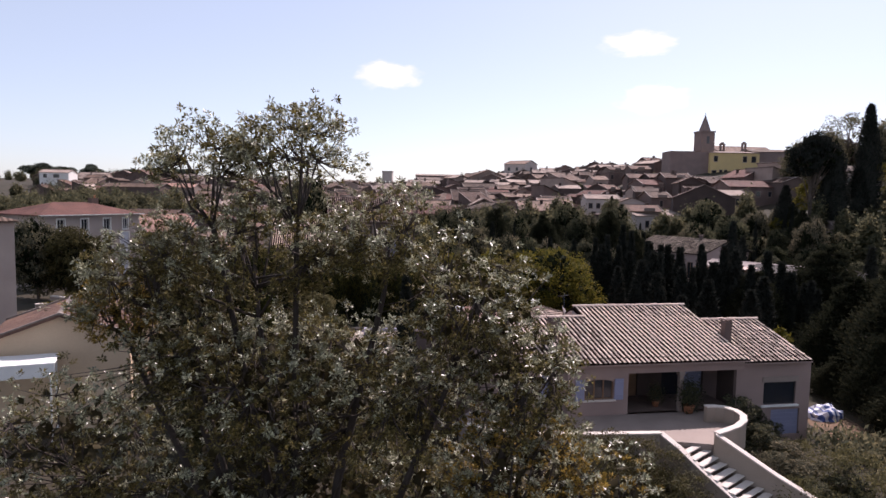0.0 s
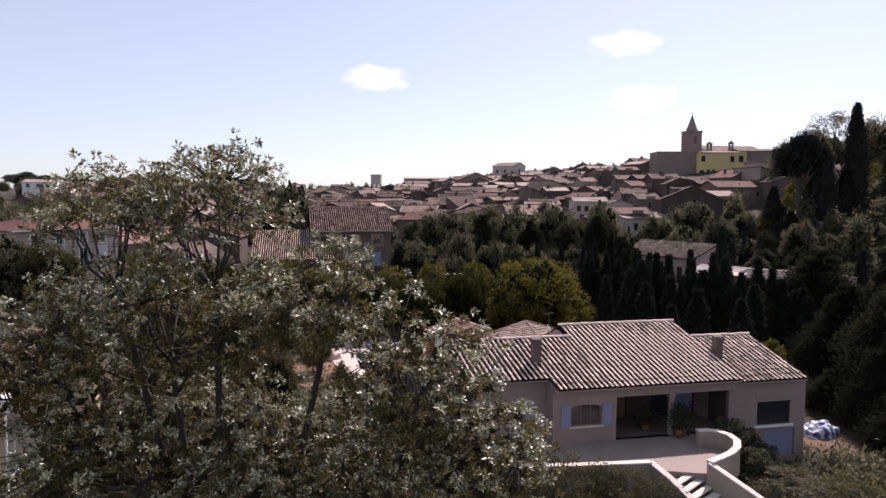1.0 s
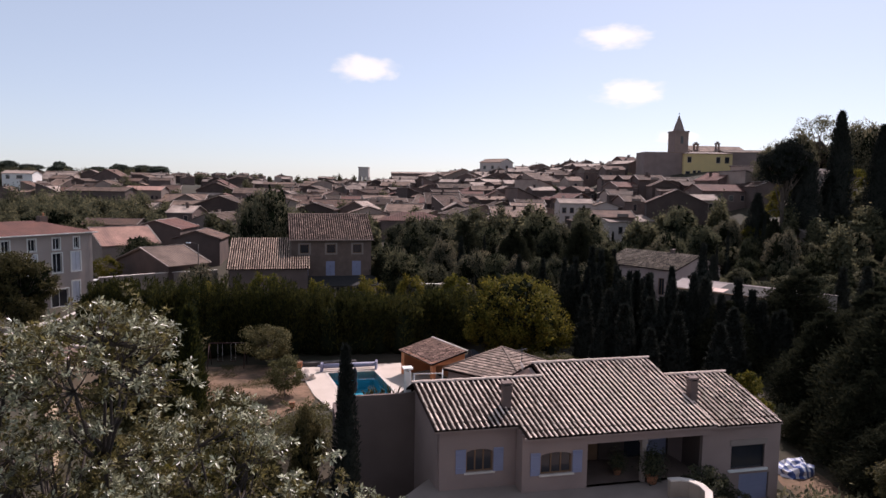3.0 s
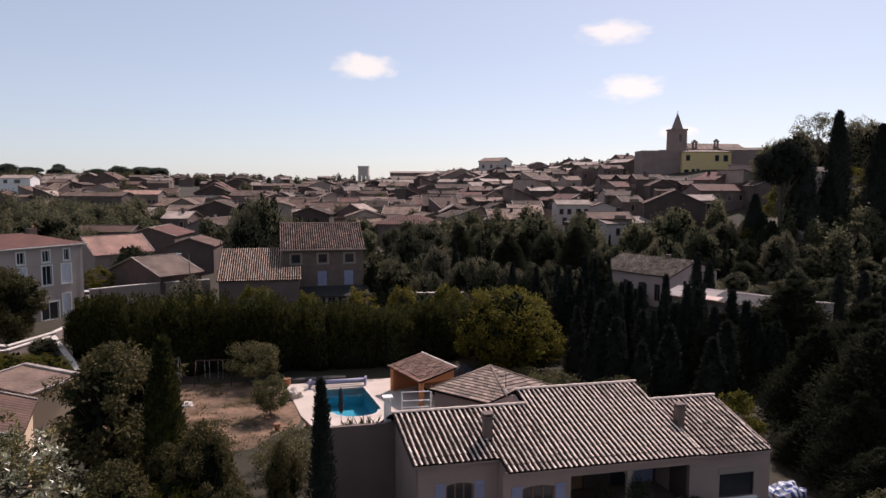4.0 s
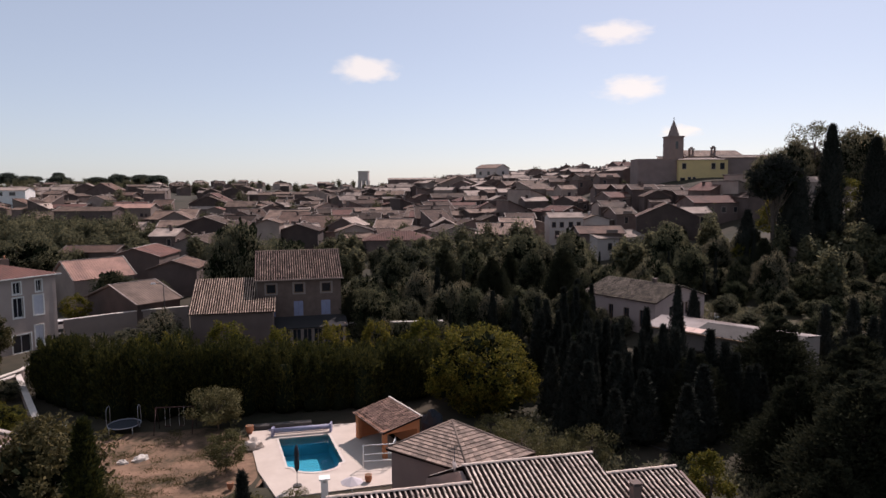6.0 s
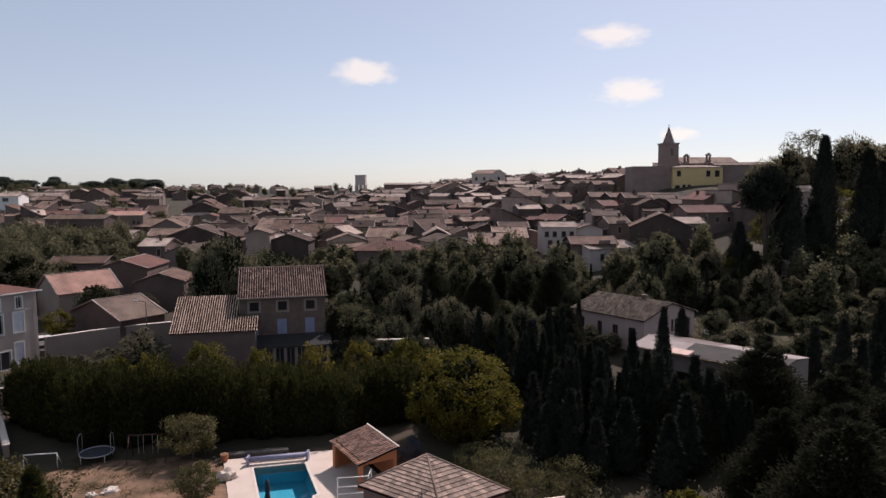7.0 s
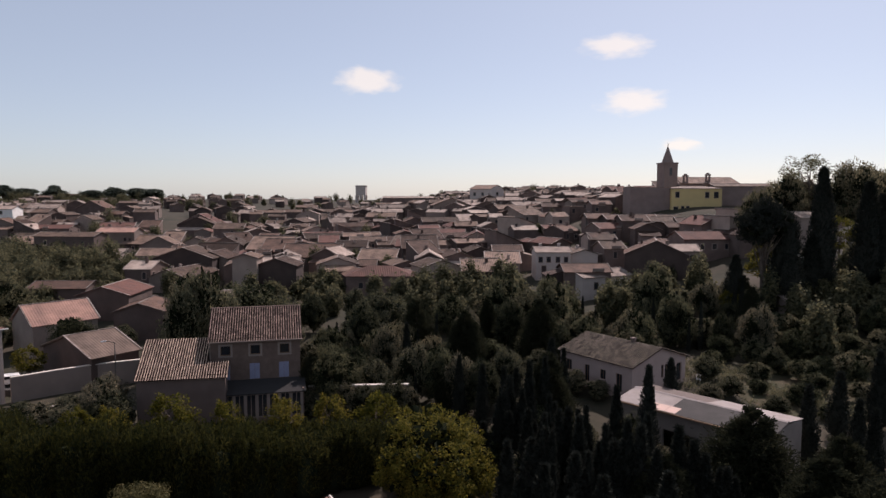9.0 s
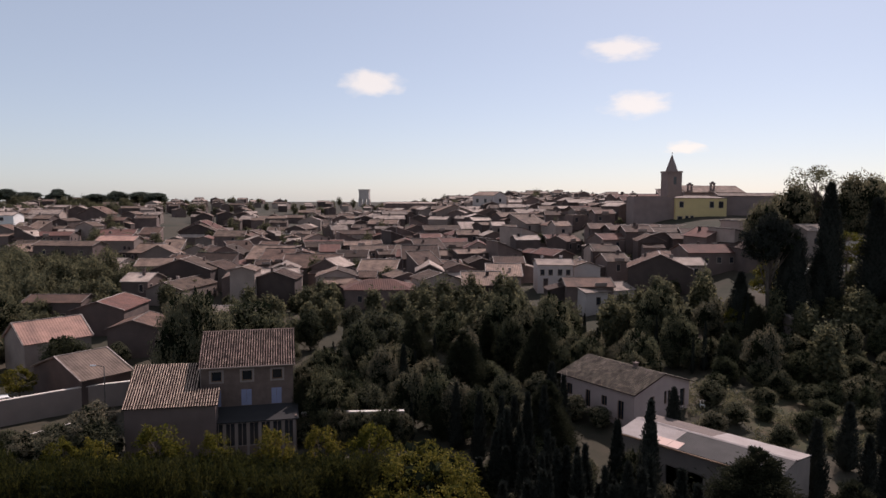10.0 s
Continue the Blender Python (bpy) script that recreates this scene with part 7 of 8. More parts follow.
            for k in range(4 if fan else 6):
                m = int(rng.uniform(15, 27))
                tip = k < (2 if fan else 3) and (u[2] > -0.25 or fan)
                # Tips take the pale glinting leaf, the rest its darker shaded copy.
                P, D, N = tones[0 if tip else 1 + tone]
                q0 = hb_ + (t - hb_) * (rng.uniform(0.98, 1.1) if tip else rng.uniform(0.72, 1.0) if fan else rng.uniform(0.4, 1.0)) + rng.normal(0, 0.09 if tip else 0.16, 3)
                r0 = rng.normal(0, 1, (m, 3)) * np.array((1, 1, 0.6))
                r0 /= np.linalg.norm(r0, axis=1)[:, None]
                P.append(q0 + r0 * 0.025)
                D.append(r0 + up * 0.35)
                N.append(np.repeat((np.array((0, -0.3, 1.0)) + rng.normal(0, 0.3 if tip else 0.7, 3))[None], m, 0))
        # Large dark leaves fill the lower lobes to paint their inner shade.
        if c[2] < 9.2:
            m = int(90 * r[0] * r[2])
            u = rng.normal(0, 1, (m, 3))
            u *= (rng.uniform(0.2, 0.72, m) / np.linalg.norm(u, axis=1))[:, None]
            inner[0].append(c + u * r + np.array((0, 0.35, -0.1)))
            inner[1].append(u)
    part("twig_work", twigs, M_TWIG, root)["kind"] = "stuff"
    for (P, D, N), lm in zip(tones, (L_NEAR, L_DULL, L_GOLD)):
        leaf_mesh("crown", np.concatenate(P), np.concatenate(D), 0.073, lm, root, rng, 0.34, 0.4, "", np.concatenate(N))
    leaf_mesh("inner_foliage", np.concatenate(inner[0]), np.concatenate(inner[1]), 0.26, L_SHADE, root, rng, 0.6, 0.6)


near_tree()

# cypresses
c1 = cypress("cypress", pose(-3.45, 30.0, -2.2), "slim dark green cypress", 8.9, 0.66, 5200, 1, size=0.2, blunt=0.7)
c2 = cypress("cypress", pose(31.2, 80.5, gz(31, 80)), "tall dark green cypress", 7.6, 0.95, 3000, 2)
c3 = cypress("cypress", pose(23.3, 70.7, gz(23, 70)), "dark green cypress in a row", 7.8, 1.0, 2800, 3, blunt=0.8, tip=1.15)
c5 = cypress("cypress", pose(25.5, 68.1, gz(25.5, 68.1)), "tall pointed dark cypress before the workshop", 10.4, 1.15, 3600, 6, blunt=0.75, tip=1.05)
c4 = cypress("cypress", scaled(69.9, 126, gz(69.9, 126), 1.0, (28.4 - gz(69.9, 126)) / 21.0), "very tall dark cypress on the slope", 21.0, 2.5, 5200, 4, blunt=0.7, size=0.6)
plant(c3, 20.3, 84.0, 0.9, 1.0)
plant(c3, 17.8, 60.0, 0.75, 0.75)
plant(c3, 15.4, 72.6, 1.0, 1.22)
plant(c3, 14.8, 82.2, 0.9, 0.8)
plant(c3, 41.3, 71.7, 1.25, 1.0)
plant(c3, 48.3, 79.2, 1.3, 0.9)
plant(c3, 1.3, 96.2, 0.9, 1.1)
for x, y, s, sz in ((19.0, 66.0, 0.8, 0.9), (21.0, 62.5, 0.8, 0.8), (13.2, 77.0, 0.9, 1.0), (11.0, 79.5, 0.9, 0.95), (8.5, 83.0, 0.9, 0.95), (17.5, 78.0, 1.0, 1.1), (45.0, 70.0, 1.1, 0.9), (52.0, 74.0, 1.2, 1.0), (54.0, 82.0, 1.3, 1.1), (44.0, 66.0, 1.1, 0.95)):
    plant(c3, x, y, s, sz)
c7 = tree("holm_oak", pose(59.7, 125, gz(59.7, 125)), "dark umbrella-shaped evergreen with a bare trunk on the slope", "tree", 18.3, 3.5, 11.0, L_CYP, 0.36, 120, 130, 74, clump=0.24, hollow=0.5, group="dark domed trees")
c6 = cypress("holm_oak", pose(63.9, 126, gz(63.9, 126)), "broad dark dome-shaped evergreen on the slope", 14.4, 2.9, 5000, 7, blunt=0.48, size=0.5, tip=0.5, group="dark domed trees")
c6["category"] = "tree"
for x, y, top, s in ((55.2, 125, 13.5, 0.8), (67.9, 125, 16.6, 0.92), (77.0, 125, 26.0, 1.05), (80.5, 127, 24.0, 1.0), (59.2, 121, 10.0, 0.55)):
    plant(c4, x, y, s, (top - gz(x, y)) / 21.0)
plant(c6, 62.6, 121, 0.75, (14.0 - gz(62.6, 121)) / 14.4)


for x, y, s, sz in ((13.4, 57.0, 1.15, 0.62), (15.0, 56.0, 1.3, 0.8), (16.6, 54.0, 1.1, 0.6), (12.6, 60.5, 1.1, 0.8), (14.4, 59.0, 1.3, 0.9), (19.0, 55.0, 1.4, 0.75), (21.5, 52.5, 1.3, 0.7), (20.5, 58.5, 1.4, 0.9), (17.4, 57.2, 1.3, 0.85), (23.5, 55.0, 1.4, 0.8)):
    plant(c3, x, y, s, sz)


def cypress_rows():
    """The dark rows between the villa and the pink house."""
    rng = random.Random(29)
    n = 0
    while n < 48:
        x, y = rng.uniform(5, 31), rng.uniform(57, 97)
        if (x - 6.6) ** 2 + (y - 62.8) ** 2 < 36 or y > 70 and x > 22 and abs((x - 24) + (y - 76)) < 12 or x > 20 and y > 84 or x + y > 86 and y < 84:
            continue
        if x < 0.35 * y - 13 or x < 14.5 and y < 67:
            continue
        plant(c3, x, y, rng.uniform(0.75, 1.25), rng.uniform(0.65, 1.1), None, None, rng)
        n += 1


cypress_rows()

# broad-leaved prototypes standing at their own places
b1 = tree("broadleaf_tree", pose(-26.0, 114.0, gz(-26, 114)), "dense round dark green tree", "tree", 10.0, 5.8, 0.4, L_GREEN, 0.38, 130, 110, 11, clump=0.24)
b6 = tree("broadleaf_tree", pose(-74.0, 122.0, gz(-74, 122)), "round sunlit olive-green tree", "tree", 10.0, 5.4, 0.8, L_FAR, 0.4, 110, 110, 72, clump=0.24)
b2 = tree("broadleaf_tree", pose(-4.0, 112.0, gz(-4, 112)), "loose green tree at the village edge", "tree", 9.5, 4.3, 0.9, L_DARK, 0.36, 110, 100, 12, clump=0.26)
b3 = tree("walnut_tree", pose(6.6, 62.8, gz(6.6, 62.8)), "round yellow-green walnut tree", "tree", 7.4, 4.5, 0.2, L_YELLOW, 0.25, 260, 130, 13, clump=0.17, hollow=0.55, squash=0.85)
o1 = tree("olive_tree", pose(-11.4, 49.2, gz(-11, 49.2)), "small grey-green olive tree on dry soil", "olive tree", 2.9, 1.4, 0.7, L_OLIVE, 0.13, 80, 90, 14, clump=0.28, core=False, group="olive trees")
o2 = tree("olive_tree", pose(-15.0, 57.2, gz(-15, 57)), "broad grey-green olive tree before the hedge", "olive tree", 3.45, 2.05, 0.9, L_OLIVE, 0.16, 110, 100, 15, clump=0.26, core=False, group="olive trees")
s1 = tree("shrub", pose(4.5, 22.5, gz(4.5, 22.5)), "straggly dry shrub below the terrace", "shrub", 2.2, 1.6, 0.1, L_OLIVE, 0.13, 60, 70, 16, clump=0.3, core=False, group="shrubs", trunk_r=0.04)
pine = tree("umbrella_pine", pose(-318.6, 610, gz(-318.6, 610) - 2.0), "umbrella pine on the skyline", "pine tree", 15.5, 6.0, 7.0, L_PINE, 0.75, 90, 90, 17, clump=0.28, group="umbrella pines")
k1 = conifer("conifer", pose(27.3, 41.0, -2.3), "dense dark conifer beside the villa", 9.6, 3.9, 17, 18, group="conifers", size=0.25, per=620)
k2 = conifer("conifer", pose(32.0, 62.0, gz(32, 62)), "dark spreading cedar among cypresses", 8.7, 4.6, 13, 19, group="conifers", size=0.26, per=480)

plant(k1, 31.5, 38.5, 1.0, 0.9)
plant(k1, 24.6, 38.6, 0.58, 0.6)
plant(k1, 24.2, 35.4, 0.6, 0.42)
plant(k1, 25.6, 32.4, 0.7, 0.36)
plant(k1, 23.6, 42.5, 0.42, 0.3)
plant(k1, 27.5, 49.0, 0.75, 0.75)
plant(k1, 30.5, 47.0, 1.0, 0.85)
plant(k1, 34.5, 44.0, 1.0, 0.9)
plant(k1, 36.5, 50.0, 1.0, 0.95)
plant(k1, 33.5, 53.5, 0.9, 0.85)
plant(k1, 18.0, 80.0, 0.75, 0.9)
plant(k1, 9.0, 100.0, 0.8, 1.0)
plant(k1, 20.0, 106.0, 0.8, 1.0)
plant(k2, 37.0, 58.0, 0.8, 0.92)
plant(k2, 24.0, 58.0, 0.7, 0.75)
plant(k2, 2.0, 104.0, 0.8, 1.2)


def hedge_bush(m, label, height, radius, shoots, seed):
    """A feathery evergreen: many upright shoots, each a tapering plume of sprays, of uneven height."""
    rng = np.random.default_rng(seed)
    root = thing("hedge_bush", m, label, "hedge", "hedge")
    part("trunk", tube(bmesh.new(), [(0, 0, -0.4), (0.05, 0, height * 0.6)], [0.11, 0.05], 6), M_BARK, root)
    P, D, N = [], [], []
    for k in range(shoots):
        a, r = rng.uniform(0, 6.28), radius * rng.random() ** 0.45
        out = np.array((math.cos(a), math.sin(a), 0.0))
        h = height * rng.uniform(0.66, 1.08) * (1 - 0.3 * (r / radius) ** 2)
        n = 110
        w = rng.random(n) ** 0.8
        plume = 0.36 * (1 - w) ** 0.6 + 0.03
        b = rng.uniform(0, 6.28, n)
        o = np.stack([np.cos(b), np.sin(b), np.zeros(n)], 1)
        z0 = h * rng.uniform(0.0, 0.45)
        P.append(out * r + out * 0.25 * w[:, None] + o * plume[:, None] + np.stack([np.zeros(n), np.zeros(n), z0 + (h - z0) * w], 1))
        D.append(o * 0.35 + out * 0.25 + np.array((0, 0, 1.0)))
        N.append(o + np.array((0, 0, 0.25)))
    leaf_mesh("crown", np.concatenate(P), np.concatenate(D), 0.36, L_FROND, root, rng, 0.26, 0.4, "", np.concatenate(N))
    # Near-black core blocks see-through and paints the shade inside the bush.
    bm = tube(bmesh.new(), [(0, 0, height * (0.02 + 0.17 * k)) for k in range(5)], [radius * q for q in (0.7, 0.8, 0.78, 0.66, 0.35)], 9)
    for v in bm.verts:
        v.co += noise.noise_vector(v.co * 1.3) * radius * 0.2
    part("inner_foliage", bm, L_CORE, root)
    return root


def hedge_row():
    """The tall feathery hedge between the pool garden and the lane, two bushes deep."""
    rng = random.Random(21)
    p = hedge_bush(pose(-34.6, 65.6, gz(-34.6, 65.6)), "tall feathery evergreen hedge bush", 6.0, 1.5, 46, 30)
    q = hedge_bush(pose(-33.5, 68.0, gz(-33.5, 68)), "dense evergreen hedge bush with uneven tips", 5.4, 1.7, 50, 32)
    line = [(-35.2, 66.6, 0.85), (-33.6, 64.5, 1.0), (-30.5, 62.2, 1.08), (-26.0, 60.8, 1.1), (-20.0, 61.0, 1.1), (-14.0, 62.2, 1.1), (-5.0, 64.0, 1.05), (2.0, 66.0, 1.0)]
    for (x0, y0, h0), (x1, y1, h1) in zip(line, line[1:]):
        n = max(2, round(math.hypot(x1 - x0, y1 - y0) / 1.15))
        for k in range(n):
            w = k / n
            plant(rng.choice((p, q)), x0 + (x1 - x0) * w + rng.uniform(-0.4, 0.4), y0 + (y1 - y0) * w + rng.uniform(-0.9, 1.2), rng.uniform(0.75, 1.05), (h0 + (h1 - h0) * w) * rng.uniform(0.85, 1.13), None, None, rng)
    x = -33.5
    while x < 6:
        y = 69.5 + 0.045 * (x + 40)
        tall = 0.5 + 0.12 * min(1, max(0, (x + 36) / 14))
        plant(rng.choice((p, q)), x, y + rng.uniform(-0.6, 0.6), rng.uniform(0.9, 1.15), tall * rng.uniform(0.8, 1.15), None, None, rng)
        plant(rng.choice((p, q)), x + 0.6, y - 3.2 + rng.uniform(-1.4, 1.4), rng.uniform(0.85, 1.05), (tall + 0.2) * rng.uniform(0.8, 1.1), None, None, rng)
        x += rng.uniform(1.0, 1.5)


hedge_row()
g2 = tree("golden_shrub", pose(19.9, 43.2, gz(19.9, 43.2)), "tall golden-brown shrub behind the villa", "shrub", 4.2, 1.2, 0.3, L_YELLOW, 0.2, 50, 90, 33, clump=0.32, core=False, group="shrubs")
yb = tree("shrub", pose(-19.6, 71.5, gz(-19, 71)), "yellow-green shrub rising above the hedge", "shrub", 6.0, 1.9, 2.0, L_YELLOW, 0.26, 50, 80, 31, clump=0.3, core=False, group="shrubs")
for x, y, s, sz in ((-24.5, 70.0, 0.8, 0.85), (-28.0, 70.5, 0.7, 0.8), (-14.0, 71.5, 0.7, 0.9), (-8.5, 72.0, 0.9, 0.95), (-4.0, 72.0, 0.8, 1.0), (-50.0, 96.0, 0.9, 0.8), (0.5, 73.0, 0.9, 1.0), (62.6, 131.0, 1.6, 1.35), (86.0, 150.0, 1.6, 1.5), (54.0, 124.0, 1.0, 0.8)):
    plant(yb, x, y, s, sz)


FAR_TREES = []


def far_crown(seed, leaves):
    """A light crown for the woods far off: leaf clumps round a lumpy ellipsoid of unit size."""
    rng = np.random.default_rng(seed)
    P, N = [], []
    for k in range(26):
        u = rng.normal(0, 1, 3)
        u /= np.linalg.norm(u)
        c = u * np.array((0.62, 0.62, 0.4)) * rng.uniform(0.6, 1.1) + np.array((0, 0, 0.52))
        q = rng.normal(0, 0.13, (leaves, 3))
        P.append(c + q)
        N.append(q / 0.13 * 0.5 + u + np.array((0, 0, 0.5)))
    return np.concatenate(P), np.concatenate(N)


def far_wood():
    """The trees among and beyond the village roofs, joined."""
    rng = np.random.default_rng(5)
    kinds = [far_crown(k, 80) for k in range(5)]
    P, N = [], []
    for x, y, r, h in FAR_TREES:
        p, n = kinds[int(rng.integers(5))]
        a = rng.uniform(0, 6.28)
        m = np.array(((math.cos(a), -math.sin(a), 0), (math.sin(a), math.cos(a), 0), (0, 0, 1)))
        P.append((p @ m.T) * np.array((r, r, h)) + np.array((x, y, gz(x, y) - 0.3)))
        N.append(n @ m.T)
    P, N = np.concatenate(P), np.concatenate(N)
    ob = leaf_mesh("far_trees", P, rng.normal(0, 1, P.shape), 0.6, L_FAR, None, rng, 0.6, 0.4, "", N)
    tagged(ob, "dark green trees among and behind the village houses", "trees", kind="stuff")


def belts():
    """Trees of the valley, the slopes and the skyline."""
    rng = random.Random(8)

    def fill(n, x0, x1, y0, y1, protos, lo, hi, skip=None, tall=1.0):
        for k in range(n):
            x, y = rng.uniform(x0, x1), rng.uniform(y0, y1)
            s = rng.uniform(lo, hi)
            if skip and skip(x, y):
                continue
            if (y > 128 or x > 58) and pine not in protos:
                FAR_TREES.append((x, y, 5.0 * s, 9.0 * s * tall * rng.uniform(0.8, 1.15)))
                continue
            plant(rng.choice(protos), x, y, s, s * tall * rng.uniform(0.7, 1.2), None, None, rng)
    slim = lambda x, y: 18 < x < 46 and y < 108
    fill(80, -12, 60, 102, 128, (b2, b1, k2, c3, c3), 0.32, 0.55, slim, 1.7)
    fill(22, 14, 36, 99, 112, (b2, b1), 0.26, 0.4, lambda x, y: y < 103, 1.5)
    fill(80, -12, 58, 126, 150, (b1, b2, b2, k2), 0.34, 0.56, lambda x, y: 24 < x < 46 and y > 138 or x < -2 and y > 142, 1.5)
    fill(50, 44, 88, 100, 130, (b2, b1), 0.2, 0.34, lambda x, y: x < 0.5 * y - 8, 1.1)
    fill(40, 6, 34, 58, 84, (b2, b2, b1), 0.22, 0.36, lambda x, y: (x - 6.6) ** 2 + (y - 62.8) ** 2 < 40 or x + y > 96 and y > 66 or x < 0.35 * y - 13, 1.3)
    fill(50, -12, 16, 84, 104, (b2, b1, k2, b6, c3), 0.3, 0.5, None, 1.5)
    fill(34, -62, 60, 146, 166, (b1, b2, b2), 0.35, 0.5, lambda x, y: 22 < x < 46 or -20 < x < 0 or -50 < x < -25, 1.2)
    fill(44, 58, 110, 98, 170, (b1, b2, b2), 0.28, 0.5, lambda x, y: x < 0.55 * y - 12 or 76 < x < 92 and 132 < y < 160, 1.3)
    fill(24, 68, 98, 100, 134, (b2, b1), 0.25, 0.4, lambda x, y: x < 0.56 * y - 4, 1.0)
    fill(34, 95, 170, 180, 225, (b1, b2), 0.8, 1.1, lambda x, y: x < 0.52 * y + 4)
    fill(60, -150, -58, 122, 235, (b6, b6, b2), 0.55, 1.05, lambda x, y: x > -0.36 * y - 12 or x > -84 and y < 152)
    near_house = lambda x, y: any((x - a) ** 2 + (y - b) ** 2 < 60 for a, b in ((-33, 128), (-46.5, 122), (-59.5, 136), (-43.7, 99.8), (-57.5, 113.6), (-40, 96)))
    fill(60, -50, -16, 99, 154, (b1, b2, b2), 0.3, 0.52, near_house, 1.2)
    for k in range(11):
        plant(b2, -9.0 + k * 1.15, 83.4 + 0.12 * k + rng.uniform(-0.4, 0.4), 0.26, rng.uniform(0.28, 0.42), None, None, rng)
    fill(14, -90, -66, 96, 118, (b1, b2), 0.35, 0.5)
    fill(70, -125, -60, 140, 192, (b1, b2), 0.5, 0.75, lambda x, y: x > -0.36 * y - 8)
    fill(26, -130, -95, 192, 204, (b1, b2), 0.6, 0.8)
    fill(16, -82, -64, 116, 136, (b1, b2), 0.35, 0.5)
    fill(46, -450, -270, 570, 650, (b1, b2), 0.6, 1.1, None, 0.95)
    fill(30, -330, -210, 400, 520, (b1, b2), 0.6, 1.0)
    fill(26, -420, -290, 500, 640, (b1, b2), 0.7, 1.1, None, 0.7)
    fill(16, -300, -150, 330, 430, (b1, b2), 0.4, 0.6)
    fill(80, -330, 110, 430, 720, (b1, b2), 0.5, 0.95)
    fill(40, -90, 70, 170, 330, (b2, b1), 0.3, 0.55)
    fill(46, -110, -10, 170, 320, (b2, b1), 0.35, 0.65, None, 1.1)
    for x, y, s, sz in ((-371.0, 606, 1.3, 0.74), (-338.0, 612, 1.5, 0.7), (-309.0, 600, 1.2, 0.84), (-297.0, 614, 1.6, 0.8), (-277.6, 606, 1.5, 0.76), (-379.0, 620, 1.0, 0.95), (-402.0, 610, 1.7, 0.8), (-414.0, 600, 1.3, 0.98), (-428.0, 606, 1.6, 0.86)):
        plant(pine, x, y, s, sz, None, None, rng)
    fill(30, -230, -70, 235, 330, (b1, b2), 0.5, 0.9)
    fill(14, 40, 56, 112, 146, (b1, b2), 0.3, 0.5)
    for x, y, s, sz in ((76.0, 165, 0.7, 1.38), (91, 184, 0.9, 1.5), (105, 180, 1.1, 1.85), (112, 186, 1.2, 1.7), (120, 190, 1.2, 1.6), (130, 195, 1.3, 1.6), (98, 190, 0.8, 1.3), (140, 200, 1.3, 1.7)):
        plant(b6, x, y, s, sz, None, None, rng)


b5 = tree("airy_tree", pose(96.6, 185, 15.0), "airy grey-green tree on the hilltop, sky showing through it", "tree", 19.0, 6.5, 8.0, L_GREEN, 0.5, 60, 60, 71, clump=0.24, core=False, hollow=0.5)
for x, y, s, sz in ((-29.2, 77.6, 0.55, 0.62), (-27.4, 75.6, 0.5, 0.5), (-32.6, 77.2, 0.5, 0.42), (-35.2, 76.0, 0.5, 0.36), (-38.0, 76.5, 0.5, 0.34), (-31.0, 74.5, 0.5, 0.4)):
    plant(b2, x, y, s, sz)

plant(b1, -27.0, 97.6, 0.68, 1.45, 20)
plant(b1, -28.4, 98.8, 0.62, 1.36, 140)
plant(b1, -23.6, 99.5, 0.5, 1.0)
belts()
far_wood()

# garden shrubs and trees near the villa
L_BROWN = leaf_mat("olive_brown_leaf", (0.044, 0.042, 0.018), (0.120, 0.098, 0.036), 0.7, 0.35, 0.1, few=1.4)
b4 = tree("broadleaf_tree", pose(-15.5, 36.0, gz(-15.5, 36)), "dense olive-brown fig tree in the garden", "tree", 8.0, 3.0, 0.4, L_BROWN, 0.24, 150, 170, 51, clump=0.26)
for x, y, s, sz, p in ((-12.5, 29.0, 0.6, 0.6, b4), (-9.5, 28.5, 0.5, 0.55, b3), (-8.6, 30.5, 0.46, 0.76, b4), (-7.4, 29.0, 0.42, 0.5, b4), (-5.5, 31.0, 0.24, 0.66, b4), (-10.6, 31.5, 0.42, 0.6, b4), (-32.5, 54.0, 0.5, 0.40, b3), (-36.0, 55.0, 0.5, 0.38, b3), (-38.2, 64.5, 0.3, 0.2, b2), (22.6, 31.0, 0.62, 0.42, b4), (20.4, 28.0, 0.5, 0.32, b4), (24.5, 27.5, 0.7, 0.4, b4), (18.4, 25.0, 0.45, 0.26, b4), (-45.4, 70.0, 0.95, 0.98, b4), (-50.0, 70.0, 0.7, 0.9, b2)):
    plant(p, x, y, s, sz)
conif_l = cypress("cypress", pose(-11.7, 33.0, -2.4), "broad dark green cypress in the garden", 10.1, 1.3, 6500, 41, leaf=L_FROND, size=0.26, blunt=0.75)
for x, y, s in ((-7.2, 38.5, 1.1), (-7.6, 40.8, 1.05), (-5.0, 44.0, 0.6), (7.5, 55.0, 1.0), (9.5, 52.5, 1.2), (12.0, 50.0, 1.0), (14.5, 52.0, 1.1), (16.5, 43.0, 1.0), (16.0, 27.0, 1.0), (13.5, 25.5, 0.8), (2.0, 24.5, 1.0), (-1.0, 25.0, 1.1), (6.5, 21.0, 0.9), (-4.0, 25.5, 1.2), (15.0, 29.5, 0.7)):
    plant(s1, x, y, s)
for x, y, s in ((49, 88, 1.1), (53, 93, 1.0), (47, 96, 1.0), (57, 90, 1.0), (60, 97, 1.1), (52, 100, 1.0), (43, 101, 1.0), (64, 92, 1.0), (50, 84, 0.8), (56, 85, 0.8), (45, 91, 0.7), (61, 86, 0.9)):
    olive = (x + y) % 5 == 0
    plant(o2 if olive else b1, x, y, (0.85 if olive else 0.24) * s, (0.75 if olive else 0.24) * s)


